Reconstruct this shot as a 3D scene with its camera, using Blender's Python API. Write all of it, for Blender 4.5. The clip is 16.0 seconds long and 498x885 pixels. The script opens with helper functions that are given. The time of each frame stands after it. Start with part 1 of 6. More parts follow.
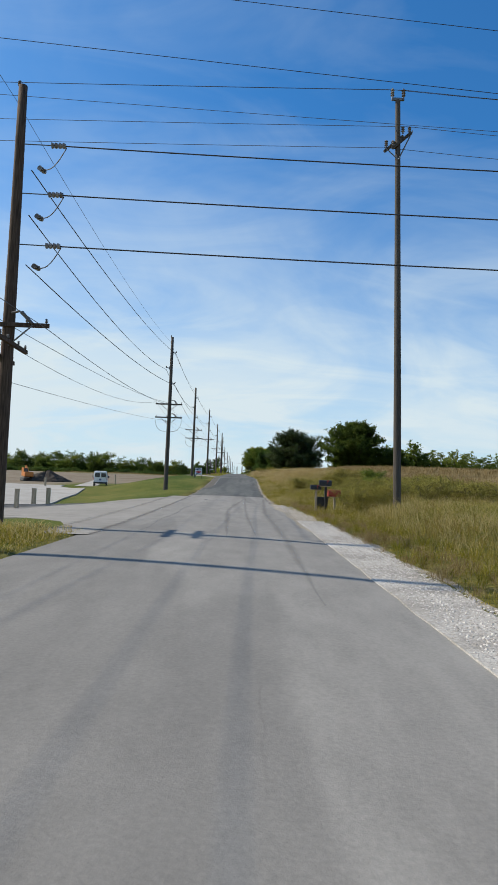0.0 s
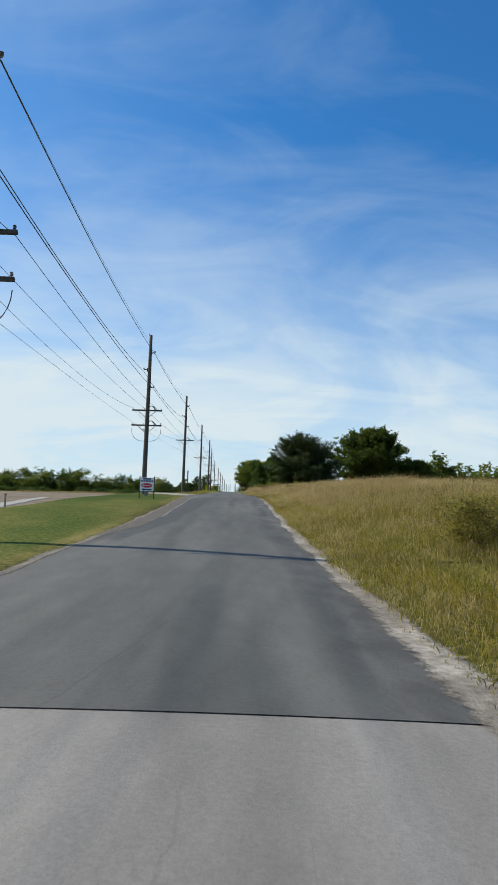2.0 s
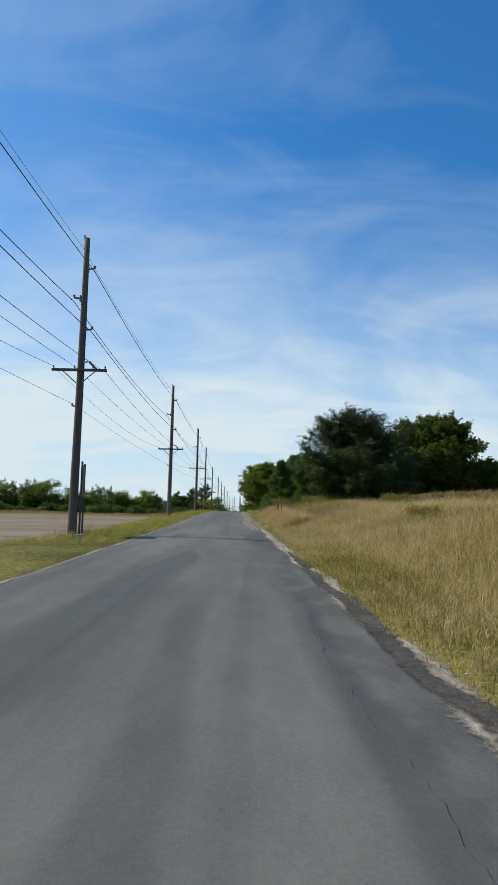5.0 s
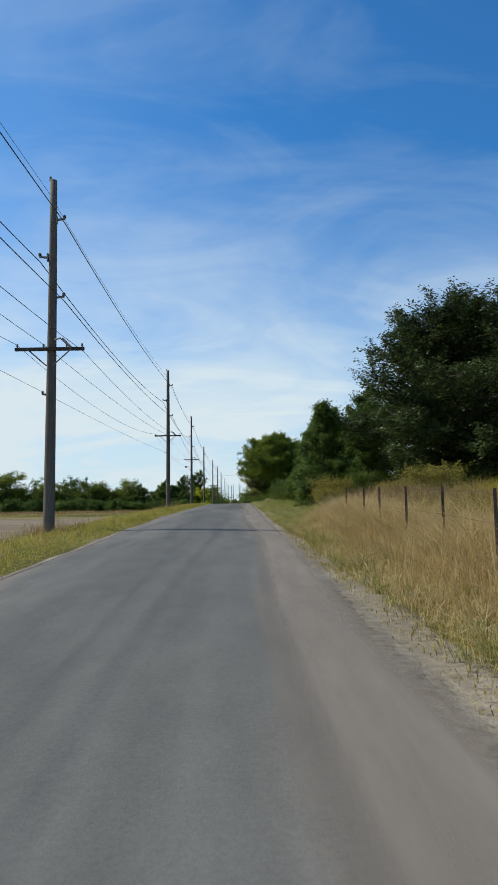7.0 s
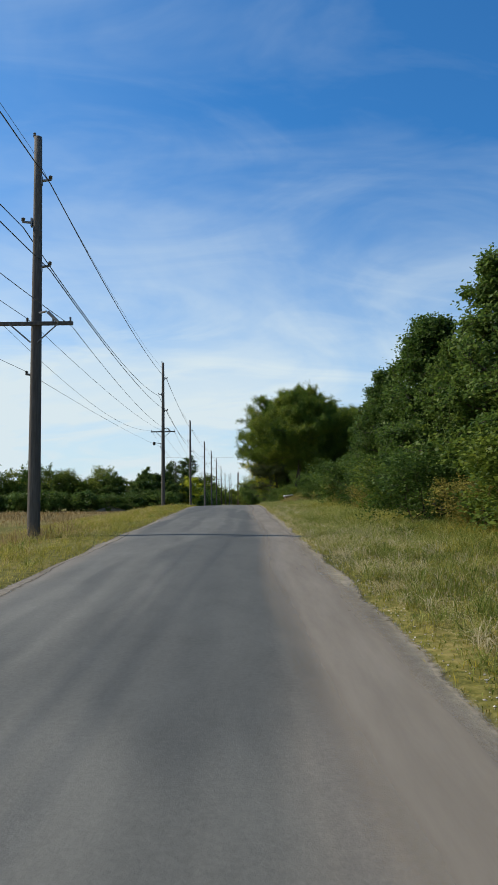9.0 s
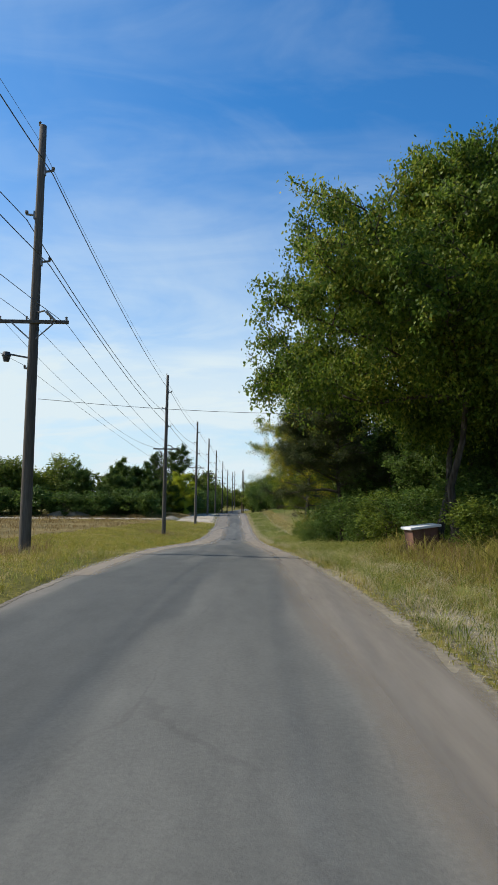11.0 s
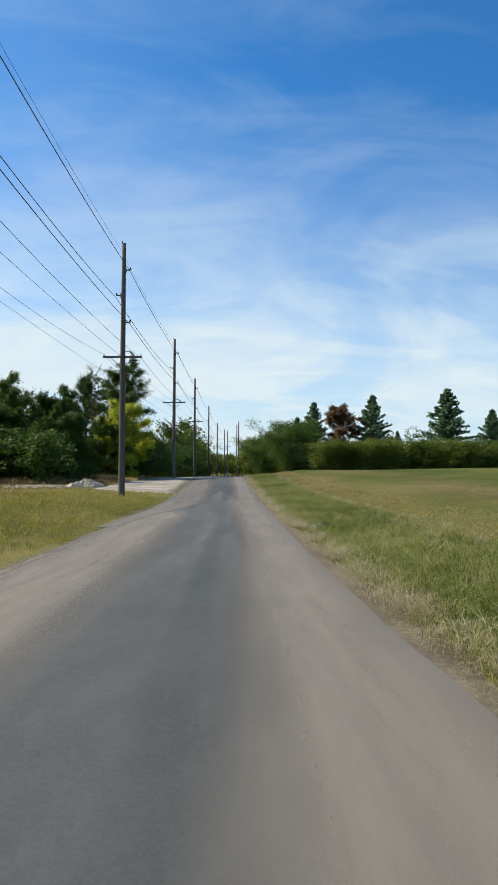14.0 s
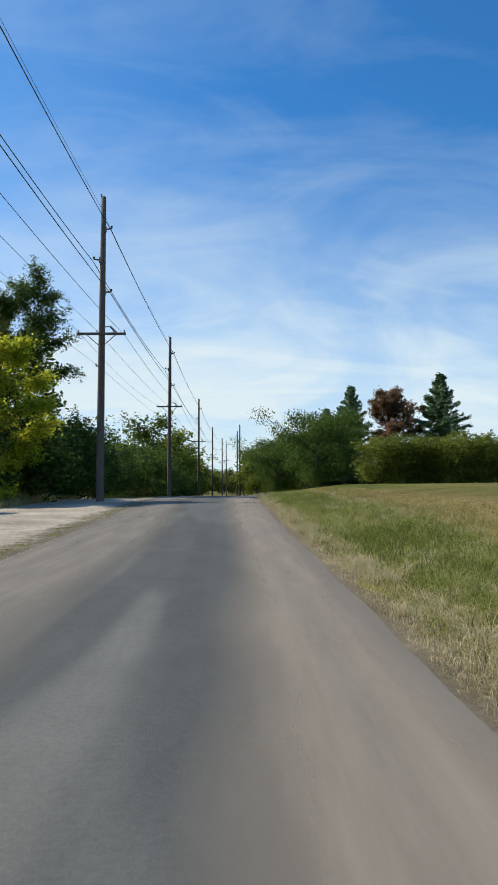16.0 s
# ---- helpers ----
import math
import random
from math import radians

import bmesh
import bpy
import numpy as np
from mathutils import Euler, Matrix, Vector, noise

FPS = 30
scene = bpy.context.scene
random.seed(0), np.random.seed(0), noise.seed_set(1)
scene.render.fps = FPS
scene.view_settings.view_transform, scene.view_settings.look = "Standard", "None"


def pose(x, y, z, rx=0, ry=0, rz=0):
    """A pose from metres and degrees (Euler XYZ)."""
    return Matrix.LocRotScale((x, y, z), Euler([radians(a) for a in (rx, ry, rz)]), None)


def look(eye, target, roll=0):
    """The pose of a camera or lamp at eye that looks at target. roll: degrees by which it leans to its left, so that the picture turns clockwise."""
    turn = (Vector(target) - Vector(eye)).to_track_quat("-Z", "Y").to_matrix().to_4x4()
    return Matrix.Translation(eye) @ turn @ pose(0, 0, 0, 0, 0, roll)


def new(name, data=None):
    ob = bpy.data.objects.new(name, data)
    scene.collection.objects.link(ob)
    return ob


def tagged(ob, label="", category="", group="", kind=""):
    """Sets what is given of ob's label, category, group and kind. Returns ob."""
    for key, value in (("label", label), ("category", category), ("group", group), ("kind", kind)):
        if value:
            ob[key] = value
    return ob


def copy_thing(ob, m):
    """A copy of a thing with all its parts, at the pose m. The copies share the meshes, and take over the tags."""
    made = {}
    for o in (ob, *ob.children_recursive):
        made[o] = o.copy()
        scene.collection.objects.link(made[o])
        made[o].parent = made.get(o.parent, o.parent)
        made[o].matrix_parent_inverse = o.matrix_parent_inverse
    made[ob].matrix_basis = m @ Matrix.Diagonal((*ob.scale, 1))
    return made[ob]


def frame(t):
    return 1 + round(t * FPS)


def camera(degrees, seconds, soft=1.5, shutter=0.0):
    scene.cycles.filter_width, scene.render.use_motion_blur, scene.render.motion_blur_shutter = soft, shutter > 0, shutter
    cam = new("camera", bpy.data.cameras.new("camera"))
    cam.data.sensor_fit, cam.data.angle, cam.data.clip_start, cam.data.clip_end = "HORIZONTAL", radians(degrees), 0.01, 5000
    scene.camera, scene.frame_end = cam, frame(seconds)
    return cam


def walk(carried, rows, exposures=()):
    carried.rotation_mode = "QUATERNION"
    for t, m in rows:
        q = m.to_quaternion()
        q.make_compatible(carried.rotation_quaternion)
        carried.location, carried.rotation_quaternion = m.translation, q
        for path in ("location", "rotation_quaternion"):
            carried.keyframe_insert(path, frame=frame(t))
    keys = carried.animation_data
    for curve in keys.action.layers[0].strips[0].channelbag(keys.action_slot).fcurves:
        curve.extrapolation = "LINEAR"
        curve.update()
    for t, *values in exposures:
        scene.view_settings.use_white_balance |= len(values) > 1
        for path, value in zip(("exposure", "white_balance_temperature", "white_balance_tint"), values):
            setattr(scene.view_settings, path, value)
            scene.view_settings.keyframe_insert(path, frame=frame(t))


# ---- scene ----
cam = camera(40.5, 16.0)
PATH = [
    (0, (0.141, -2.231, 0.372), (0.151, -0.236, 0.513), 2.1),
    (0.5, (0.052, 8.427, 0.454), (0.075, 10.421, 0.606), 2.0),
    (1, (0.006, 19.061, 0.633), (0.03, 21.053, 0.805), 1.6),
    (1.5, (0.003, 29.646, 0.871), (0.025, 31.637, 1.059), 1.8),
    (2, (-0.015, 39.358, 1.114), (0.014, 41.348, 1.312), 1.7),
    (2.5, (-0.148, 49.653, 1.336), (-0.114, 51.642, 1.539), 1.6),
    (3, (-0.042, 59.261, 1.768), (-0.012, 61.249, 1.984), 2.0),
    (3.5, (0.076, 68.608, 2.276), (0.107, 70.592, 2.528), 0.2),
    (4, (0.115, 77.968, 2.794), (0.144, 79.95, 3.063), 0.4),
    (4.5, (0.035, 87.312, 3.229), (0.048, 89.296, 3.481), 1.4),
    (7, (-0.487, 135.591, 4.579), (-0.464, 137.581, 4.775), -1.0),
    (7.5, (-0.264, 144.258, 4.845), (-0.249, 146.249, 5.036), -0.7),
    (8, (-0.569, 154.421, 5.236), (-0.553, 156.413, 5.417), 0.1),
    (8.5, (-0.777, 164.055, 5.559), (-0.748, 166.048, 5.722), -1.0),
    (11, (-1.254, 215.753, 6.645), (-1.241, 217.746, 6.809), 0.8),
    (11.5, (-1.37, 225.592, 6.78), (-1.359, 227.586, 6.939), 2.1),
    (12, (-1.52, 235.376, 6.321), (-1.506, 237.374, 6.408), 2.1),
    (12.5, (-1.434, 245.013, 5.841), (-1.414, 247.012, 5.889), 0.2),
    (13, (-1.442, 254.325, 5.272), (-1.424, 256.324, 5.317), 1.4),
    (13.5, (-1.432, 263.835, 4.78), (-1.412, 265.835, 4.824), -0.2),
    (14, (-1.418, 273.468, 4.446), (-1.387, 275.466, 4.523), 0.0),
    (14.5, (-1.45, 283.07, 4.159), (-1.418, 285.067, 4.263), 0.4),
    (15, (-1.525, 293.097, 4.157), (-1.493, 295.094, 4.263), 0.0),
    (15.5, (-1.598, 302.152, 4.041), (-1.562, 304.148, 4.159), -0.5),
    (16, (-1.689, 311.039, 4.071), (-1.657, 313.034, 4.203), -0.3),
]
walk(cam, [(t, look(eye, target, roll)) for t, eye, target, roll in PATH], [(0, 0.0), (8.5, 0.0), (11, 0.1), (16, 0.1)])
SKY_TINT, SKY_STRENGTH, CLOUD, SUN_POWER = (0.31, 0.88, 1.28, 1), 0.12, (5.7, 6.65, 7.1, 1), 5.4

# ---- world, sun ----
SUN_EL, SUN_AZ = 41.0, (-0.957, 0.29)      # the sun stands to the left and a little ahead
world = bpy.data.worlds.new("sky")
scene.world = world
world.use_nodes = True
wt = world.node_tree
wt.nodes.clear()


def wnode(kind, **values):
    n = wt.nodes.new(kind)
    for k, v in values.items():
        n.inputs[k].default_value = v
    return n


w_sky = wt.nodes.new("ShaderNodeTexSky")
w_sky.sky_type, w_sky.sun_disc = "NISHITA", False
w_sky.sun_elevation = radians(SUN_EL)
w_sky.sun_rotation = math.atan2(SUN_AZ[0], SUN_AZ[1])
w_sky.air_density, w_sky.dust_density, w_sky.ozone_density = 1.0, 0.4, 3.0
w_co = wt.nodes.new("ShaderNodeTexCoord")
w_sep = wt.nodes.new("ShaderNodeSeparateXYZ")
wt.links.new(w_co.outputs["Generated"], w_sep.inputs[0])


def wmath(op, a, b=None, clamp=False):
    n = wt.nodes.new("ShaderNodeMath")
    n.operation, n.use_clamp = op, clamp
    for k, v in enumerate((a, b)):
        if v is None:
            continue
        if isinstance(v, (int, float)):
            n.inputs[k].default_value = v
        else:
            wt.links.new(v, n.inputs[k])
    return n.outputs[0]


# thin cirrus, laid on a flat layer high above: x / z, y / z
w_up = wmath("MAXIMUM", w_sep.outputs[2], 0.03)
w_px, w_py = wmath("DIVIDE", w_sep.outputs[0], wmath("ADD", w_up, 0.4)), wmath("DIVIDE", w_sep.outputs[1], wmath("ADD", w_up, 0.4))
w_flat = wt.nodes.new("ShaderNodeCombineXYZ")
wt.links.new(w_px, w_flat.inputs[0])
wt.links.new(w_py, w_flat.inputs[1])


def cloud_noise(scale, stretch, turn, detail, distortion):
    m = wt.nodes.new("ShaderNodeMapping")
    m.inputs["Rotation"].default_value = (0, 0, radians(turn))
    m.inputs["Scale"].default_value = (stretch, 1, 1)
    wt.links.new(w_flat.outputs[0], m.inputs[0])
    n = wnode("ShaderNodeTexNoise", Scale=scale, Detail=detail, Roughness=0.55, Distortion=distortion)
    wt.links.new(m.outputs[0], n.inputs["Vector"])
    return n.outputs[0]


def wramp(value, low, high):
    n = wt.nodes.new("ShaderNodeMapRange")
    n.interpolation_type = "SMOOTHSTEP"
    n.inputs[1].default_value, n.inputs[2].default_value = low, high
    wt.links.new(value, n.inputs[0])
    return n.outputs[0]


w_wide = wramp(cloud_noise(2.0, 0.7, -35, 5, 1.2), 0.38, 0.66)
w_fine = wramp(cloud_noise(4.6, 0.42, -42, 9, 1.8), 0.36, 0.74)
w_veil = wmath("MULTIPLY", wmath("ADD", wmath("MULTIPLY", w_wide, 0.65), wmath("MULTIPLY", w_fine, 0.5)), 0.85)
w_low = wmath("SUBTRACT", 1.0, wramp(w_sep.outputs[2], -0.02, 0.56))
w_sunward = wmath("MULTIPLY", w_sep.outputs[0], -0.21)
w_haze = wmath("ADD", wmath("MULTIPLY", wmath("POWER", w_low, 1.3), 0.82), w_sunward)
w_cover = wmath("ADD", wmath("MULTIPLY", w_veil, wmath("ADD", wmath("MULTIPLY", w_low, 0.35), 0.25)), w_haze, True)
w_mix = wt.nodes.new("ShaderNodeMix")
w_mix.data_type = "RGBA"
w_tint = wt.nodes.new("ShaderNodeMix")
w_tint.data_type, w_tint.blend_type = "RGBA", "MULTIPLY"
w_tint.inputs[0].default_value = 1.0
w_tint.inputs[7].default_value = SKY_TINT
wt.links.new(w_sky.outputs[0], w_tint.inputs[6])
wt.links.new(w_cover, w_mix.inputs[0])
wt.links.new(w_tint.outputs[2], w_mix.inputs[6])
w_mix.inputs[7].default_value = CLOUD
w_bg = wnode("ShaderNodeBackground", Strength=SKY_STRENGTH)
w_out = wt.nodes.new("ShaderNodeOutputWorld")
wt.links.new(w_mix.outputs[2], w_bg.inputs[0])
wt.links.new(w_bg.outputs[0], w_out.inputs[0])

sun = new("sun", bpy.data.lights.new("sun", "SUN"))
sun.data.energy, sun.data.angle, sun.data.color = SUN_POWER, radians(0.9), (1.0, 0.9, 0.75)
sun.matrix_world = look((0, 0, 60), (-SUN_AZ[0], -SUN_AZ[1], 60 - math.tan(radians(SUN_EL))))

# ---- materials ----


def material(name, colors, scale=5.0, rough=0.8, bump=0.0, bump_scale=None, metal=0.0, island=0.0, stretch=(1, 1, 1), detail=6.0,
             patch=0.0, patch_scale=0.3, thin=0.0, spread=(0.3, 0.7), objectwise=0.0):
    """A principled material: a ramp of base colours driven by two scales of noise, with optional difference per island or object."""
    m = bpy.data.materials.new(name)
    m.use_nodes = True
    t, b = m.node_tree, m.node_tree.nodes["Principled BSDF"]
    co = t.nodes.new("ShaderNodeTexCoord")
    mp = t.nodes.new("ShaderNodeMapping")
    mp.inputs["Scale"].default_value = stretch
    t.links.new(co.outputs["Object"], mp.inputs[0])

    def noise_of(s, d):
        n = t.nodes.new("ShaderNodeTexNoise")
        n.inputs["Scale"].default_value, n.inputs["Detail"].default_value = s, d
        t.links.new(mp.outputs[0], n.inputs["Vector"])
        return n.outputs[0]

    def math_of(op, a, c):
        n = t.nodes.new("ShaderNodeMath")
        n.operation = op
        for k, v in enumerate((a, c)):
            if isinstance(v, (int, float)):
                n.inputs[k].default_value = v
            else:
                t.links.new(v, n.inputs[k])
        return n.outputs[0]

    fine = noise_of(scale, detail)
    value = fine
    if patch:
        value = math_of("ADD", math_of("MULTIPLY", fine, 1 - patch), math_of("MULTIPLY", noise_of(patch_scale, 4.0), patch))
    if island:
        geo = t.nodes.new("ShaderNodeNewGeometry")
        value = math_of("ADD", math_of("MULTIPLY", value, 1 - island), math_of("MULTIPLY", geo.outputs["Random Per Island"], island))
    if objectwise:
        info = t.nodes.new("ShaderNodeObjectInfo")
        value = math_of("ADD", math_of("MULTIPLY", value, 1 - objectwise), math_of("MULTIPLY", info.outputs["Random"], objectwise))
    ramp = t.nodes.new("ShaderNodeValToRGB")
    el = ramp.color_ramp.elements
    for k, c in enumerate(colors):
        at = spread[0] + (spread[1] - spread[0]) * k / max(1, len(colors) - 1)
        e = el[k] if k < 2 else el.new(at)
        e.position, e.color = at, (*c, 1)
    t.links.new(value, ramp.inputs[0])
    t.links.new(ramp.outputs[0], b.inputs["Base Color"])
    b.inputs["Roughness"].default_value, b.inputs["Metallic"].default_value = rough, metal
    if rough >= 0.85:
        b.inputs["Specular IOR Level"].default_value = 0.15
    if bump:
        bp = t.nodes.new("ShaderNodeBump")
        bp.inputs["Strength"].default_value, bp.inputs["Distance"].default_value = bump, 0.02
        t.links.new(noise_of(bump_scale or scale * 3, 5.0), bp.inputs["Height"])
        t.links.new(bp.outputs[0], b.inputs["Normal"])
    if thin:
        b.inputs["Specular IOR Level"].default_value = 0.12
        tr = t.nodes.new("ShaderNodeBsdfTranslucent")
        t.links.new(ramp.outputs[0], tr.inputs[0])
        mx = t.nodes.new("ShaderNodeMixShader")
        mx.inputs[0].default_value = thin
        t.links.new(b.outputs[0], mx.inputs[1])
        t.links.new(tr.outputs[0], mx.inputs[2])
        t.links.new(mx.outputs[0], t.nodes["Material Output"].inputs[0])
    return m


M = {
    "concrete": material("worn_concrete", [(0.17, 0.165, 0.155), (0.25, 0.245, 0.23), (0.31, 0.3, 0.285)], 2.2, 0.9, 0.25, 60, patch=0.5, patch_scale=0.15, stretch=(1, 0.35, 1)),
    "tar": material("tar", [(0.05, 0.05, 0.05), (0.075, 0.075, 0.075)], 8, 0.6),
    "gravel": material("white_gravel", [(0.17, 0.155, 0.13), (0.36, 0.34, 0.305), (0.58, 0.56, 0.52)], 24, 0.95, 0.9, 40, patch=0.55, patch_scale=0.9),
    "dirt": material("sandy_dirt", [(0.125, 0.108, 0.08), (0.215, 0.19, 0.142), (0.31, 0.278, 0.215)], 9, 0.95, 0.5, 40, patch=0.4, patch_scale=0.6),
    "stone": material("pale_stone", [(0.3, 0.28, 0.25), (0.6, 0.57, 0.52)], 3, 0.95, island=0.8),
    "pole": material("weathered_pole_wood", [(0.045, 0.039, 0.033), (0.092, 0.081, 0.07), (0.15, 0.135, 0.118)], 6, 0.85, 0.5, 14, stretch=(6, 6, 0.4), patch=0.4, patch_scale=0.5, objectwise=0.25),
    "pole_dark": material("creosoted_pole_wood", [(0.045, 0.031, 0.023), (0.09, 0.06, 0.042), (0.135, 0.095, 0.07)], 6, 0.85, 0.5, 14, stretch=(6, 6, 0.4)),
    "iron": material("galvanised_iron", [(0.12, 0.12, 0.12), (0.22, 0.22, 0.22)], 10, 0.5, metal=0.7),
    "porcelain": material("grey_porcelain", [(0.12, 0.1, 0.09), (0.3, 0.28, 0.26)], 4, 0.3, objectwise=0.4),
    "wire": material("dark_cable", [(0.02, 0.02, 0.022), (0.04, 0.04, 0.042)], 20, 0.6),
    "wire_thin": material("aluminium_cable", [(0.05, 0.05, 0.054), (0.09, 0.09, 0.094)], 20, 0.6),
    "bark": material("bark", [(0.03, 0.025, 0.02), (0.068, 0.057, 0.046), (0.11, 0.094, 0.078)], 5, 0.9, 0.7, 12, stretch=(3, 3, 0.7)),
    "leaf": material("green_leaves", [(0.034, 0.066, 0.013), (0.073, 0.128, 0.024), (0.155, 0.215, 0.043)], 0.6, 0.5, island=0.5, thin=0.45, spread=(0.22, 0.78), objectwise=0.2),
    "leaf_wood": material("sunlit_wood_leaves", [(0.054, 0.088, 0.016), (0.115, 0.155, 0.027), (0.230, 0.257, 0.047)], 0.25, 0.6, island=0.45, thin=0.6, spread=(0.2, 0.8), objectwise=0.35),
    "leaf_hedge": material("hedge_leaves", [(0.075, 0.11, 0.018), (0.165, 0.205, 0.036), (0.31, 0.33, 0.066)], 0.35, 0.6, island=0.45, thin=0.5, spread=(0.2, 0.8), objectwise=0.3),
    "leaf_oak": material("oak_leaves", [(0.028, 0.048, 0.015), (0.055, 0.084, 0.025), (0.105, 0.14, 0.05)], 0.6, 0.45, island=0.55, thin=0.3, spread=(0.2, 0.8), objectwise=0.2),
    "leaf_turning": material("turning_leaves", [(0.044, 0.082, 0.012), (0.095, 0.158, 0.019), (0.18, 0.235, 0.03), (0.31, 0.295, 0.04)], 0.35, 0.5, island=0.4, thin=0.45, spread=(0.3, 0.78)),
    "leaf_light": material("olive_leaves", [(0.055, 0.092, 0.014), (0.126, 0.174, 0.025), (0.237, 0.275, 0.040)], 0.6, 0.5, island=0.55, thin=0.45, spread=(0.2, 0.8), objectwise=0.2),
    "leaf_yellow": material("yellowing_leaves", [(0.065, 0.115, 0.012), (0.125, 0.2, 0.02), (0.29, 0.32, 0.026), (0.66, 0.48, 0.03)], 0.42, 0.5, island=0.28, thin=0.5, spread=(0.33, 0.66)),
    "leaf_bright": material("yellow_green_leaves", [(0.22, 0.29, 0.022), (0.45, 0.49, 0.042), (0.62, 0.62, 0.075)], 0.6, 0.5, island=0.45, thin=0.7, spread=(0.25, 0.75)),
    "leaf_red": material("russet_leaves", [(0.09, 0.075, 0.035), (0.19, 0.115, 0.058), (0.31, 0.155, 0.095)], 0.5, 0.5, island=0.5, thin=0.45, spread=(0.25, 0.75)),
    "needle": material("blue_green_needles", [(0.07, 0.13, 0.06), (0.15, 0.235, 0.11), (0.26, 0.37, 0.19)], 0.6, 0.55, island=0.5, thin=0.15, spread=(0.25, 0.75), objectwise=0.2),
    "cedar": material("dark_cedar_sprays", [(0.018, 0.032, 0.009), (0.038, 0.056, 0.014), (0.08, 0.094, 0.026)], 0.5, 0.7, island=0.4, thin=0.2, spread=(0.28, 0.72), objectwise=0.15),
    "brush": material("weedy_brush", [(0.11, 0.115, 0.024), (0.22, 0.2, 0.04), (0.34, 0.28, 0.07)], 0.8, 0.7, island=0.45, thin=0.4, spread=(0.25, 0.75)),
    "straw": material("dry_tall_grass", [(0.2, 0.155, 0.045), (0.32, 0.255, 0.08), (0.43, 0.35, 0.135), (0.5, 0.415, 0.2)], 1.4, 0.75, island=0.3, thin=0.45, spread=(0.38, 0.62), patch=0.6, patch_scale=0.2),
    "tan_grass": material("tan_grass", [(0.3, 0.215, 0.085), (0.46, 0.355, 0.16), (0.6, 0.49, 0.26)], 1.2, 0.75, island=0.35, thin=0.45, spread=(0.3, 0.7), patch=0.5, patch_scale=0.2),
    "bleached": material("bleached_grass", [(0.36, 0.3, 0.15), (0.52, 0.45, 0.27), (0.64, 0.57, 0.39)], 1.4, 0.75, island=0.4, thin=0.4, spread=(0.3, 0.7)),
    "rust_seed": material("rusty_seed_heads", [(0.15, 0.1, 0.04), (0.26, 0.19, 0.085), (0.37, 0.29, 0.15)], 1.2, 0.8, island=0.35, thin=0.45, spread=(0.32, 0.68), patch=0.4, patch_scale=0.2),
    "olive_grass": material("olive_grass", [(0.1, 0.115, 0.012), (0.23, 0.205, 0.022), (0.37, 0.295, 0.045)], 1.3, 0.7, island=0.3, thin=0.45, spread=(0.34, 0.66), patch=0.5, patch_scale=0.2),
    "gold_grass": material("golden_verge_grass", [(0.15, 0.158, 0.022), (0.29, 0.27, 0.046), (0.45, 0.395, 0.1)], 1.3, 0.7, island=0.3, thin=0.45, spread=(0.34, 0.66), patch=0.5, patch_scale=0.2),
    "green_grass": material("green_grass", [(0.085, 0.125, 0.02), (0.215, 0.25, 0.052), (0.42, 0.405, 0.145)], 1.3, 0.7, island=0.3, thin=0.45, spread=(0.36, 0.64), patch=0.5, patch_scale=0.25),
    "lawn_blade": material("mown_grass", [(0.065, 0.1, 0.015), (0.105, 0.14, 0.023), (0.18, 0.19, 0.045)], 1.2, 0.7, island=0.35, thin=0.45, spread=(0.35, 0.65), patch=0.5, patch_scale=0.25),
    "goldenrod": material("goldenrod_weeds", [(0.12, 0.125, 0.026), (0.26, 0.24, 0.052), (0.4, 0.345, 0.1)], 0.9, 0.7, island=0.4, thin=0.45, spread=(0.3, 0.7)),
    "white_paint": material("white_paint", [(0.62, 0.63, 0.64), (0.74, 0.75, 0.76)], 3, 0.3),
    "glass_dark": material("tinted_glass", [(0.015, 0.018, 0.02), (0.025, 0.028, 0.03)], 3, 0.08),
    "rubber": material("black_rubber", [(0.015, 0.015, 0.015), (0.03, 0.03, 0.03)], 12, 0.75),
    "black": material("black_paint", [(0.012, 0.012, 0.013), (0.03, 0.03, 0.032)], 8, 0.5),
    "plastic": material("dark_plastic", [(0.02, 0.021, 0.024), (0.035, 0.036, 0.04)], 5, 0.45),
    "red_paint": material("faded_red_paint", [(0.28, 0.03, 0.02), (0.4, 0.06, 0.04)], 7, 0.5),
    "orange_paint": material("orange_paint", [(0.42, 0.13, 0.02), (0.55, 0.2, 0.03)], 5, 0.5),
    "board_white": material("sign_white", [(0.68, 0.7, 0.74), (0.78, 0.79, 0.82)], 2, 0.45),
    "blue": material("navy_ink", [(0.02, 0.035, 0.13), (0.03, 0.05, 0.17)], 4, 0.5),
    "red_ink": material("red_ink", [(0.45, 0.02, 0.05), (0.55, 0.03, 0.06)], 4, 0.5),
    "grey_box": material("grey_sheet_metal", [(0.12, 0.13, 0.11), (0.18, 0.19, 0.165)], 3, 0.5),
    "timber": material("raw_timber", [(0.3, 0.24, 0.16), (0.45, 0.38, 0.27)], 6, 0.8, 0.3, 20, stretch=(4, 4, 0.5)),
    "chrome": material("dull_chrome", [(0.4, 0.4, 0.4), (0.5, 0.5, 0.5)], 5, 0.3, metal=0.9),
    "lamp_red": material("red_lens", [(0.3, 0.01, 0.01), (0.4, 0.02, 0.02)], 5, 0.2),
    "white_concrete": material("pale_concrete", [(0.25, 0.24, 0.218), (0.33, 0.318, 0.29), (0.39, 0.375, 0.345)], 1.5, 0.9, 0.2, 50, patch=0.5, patch_scale=0.2),
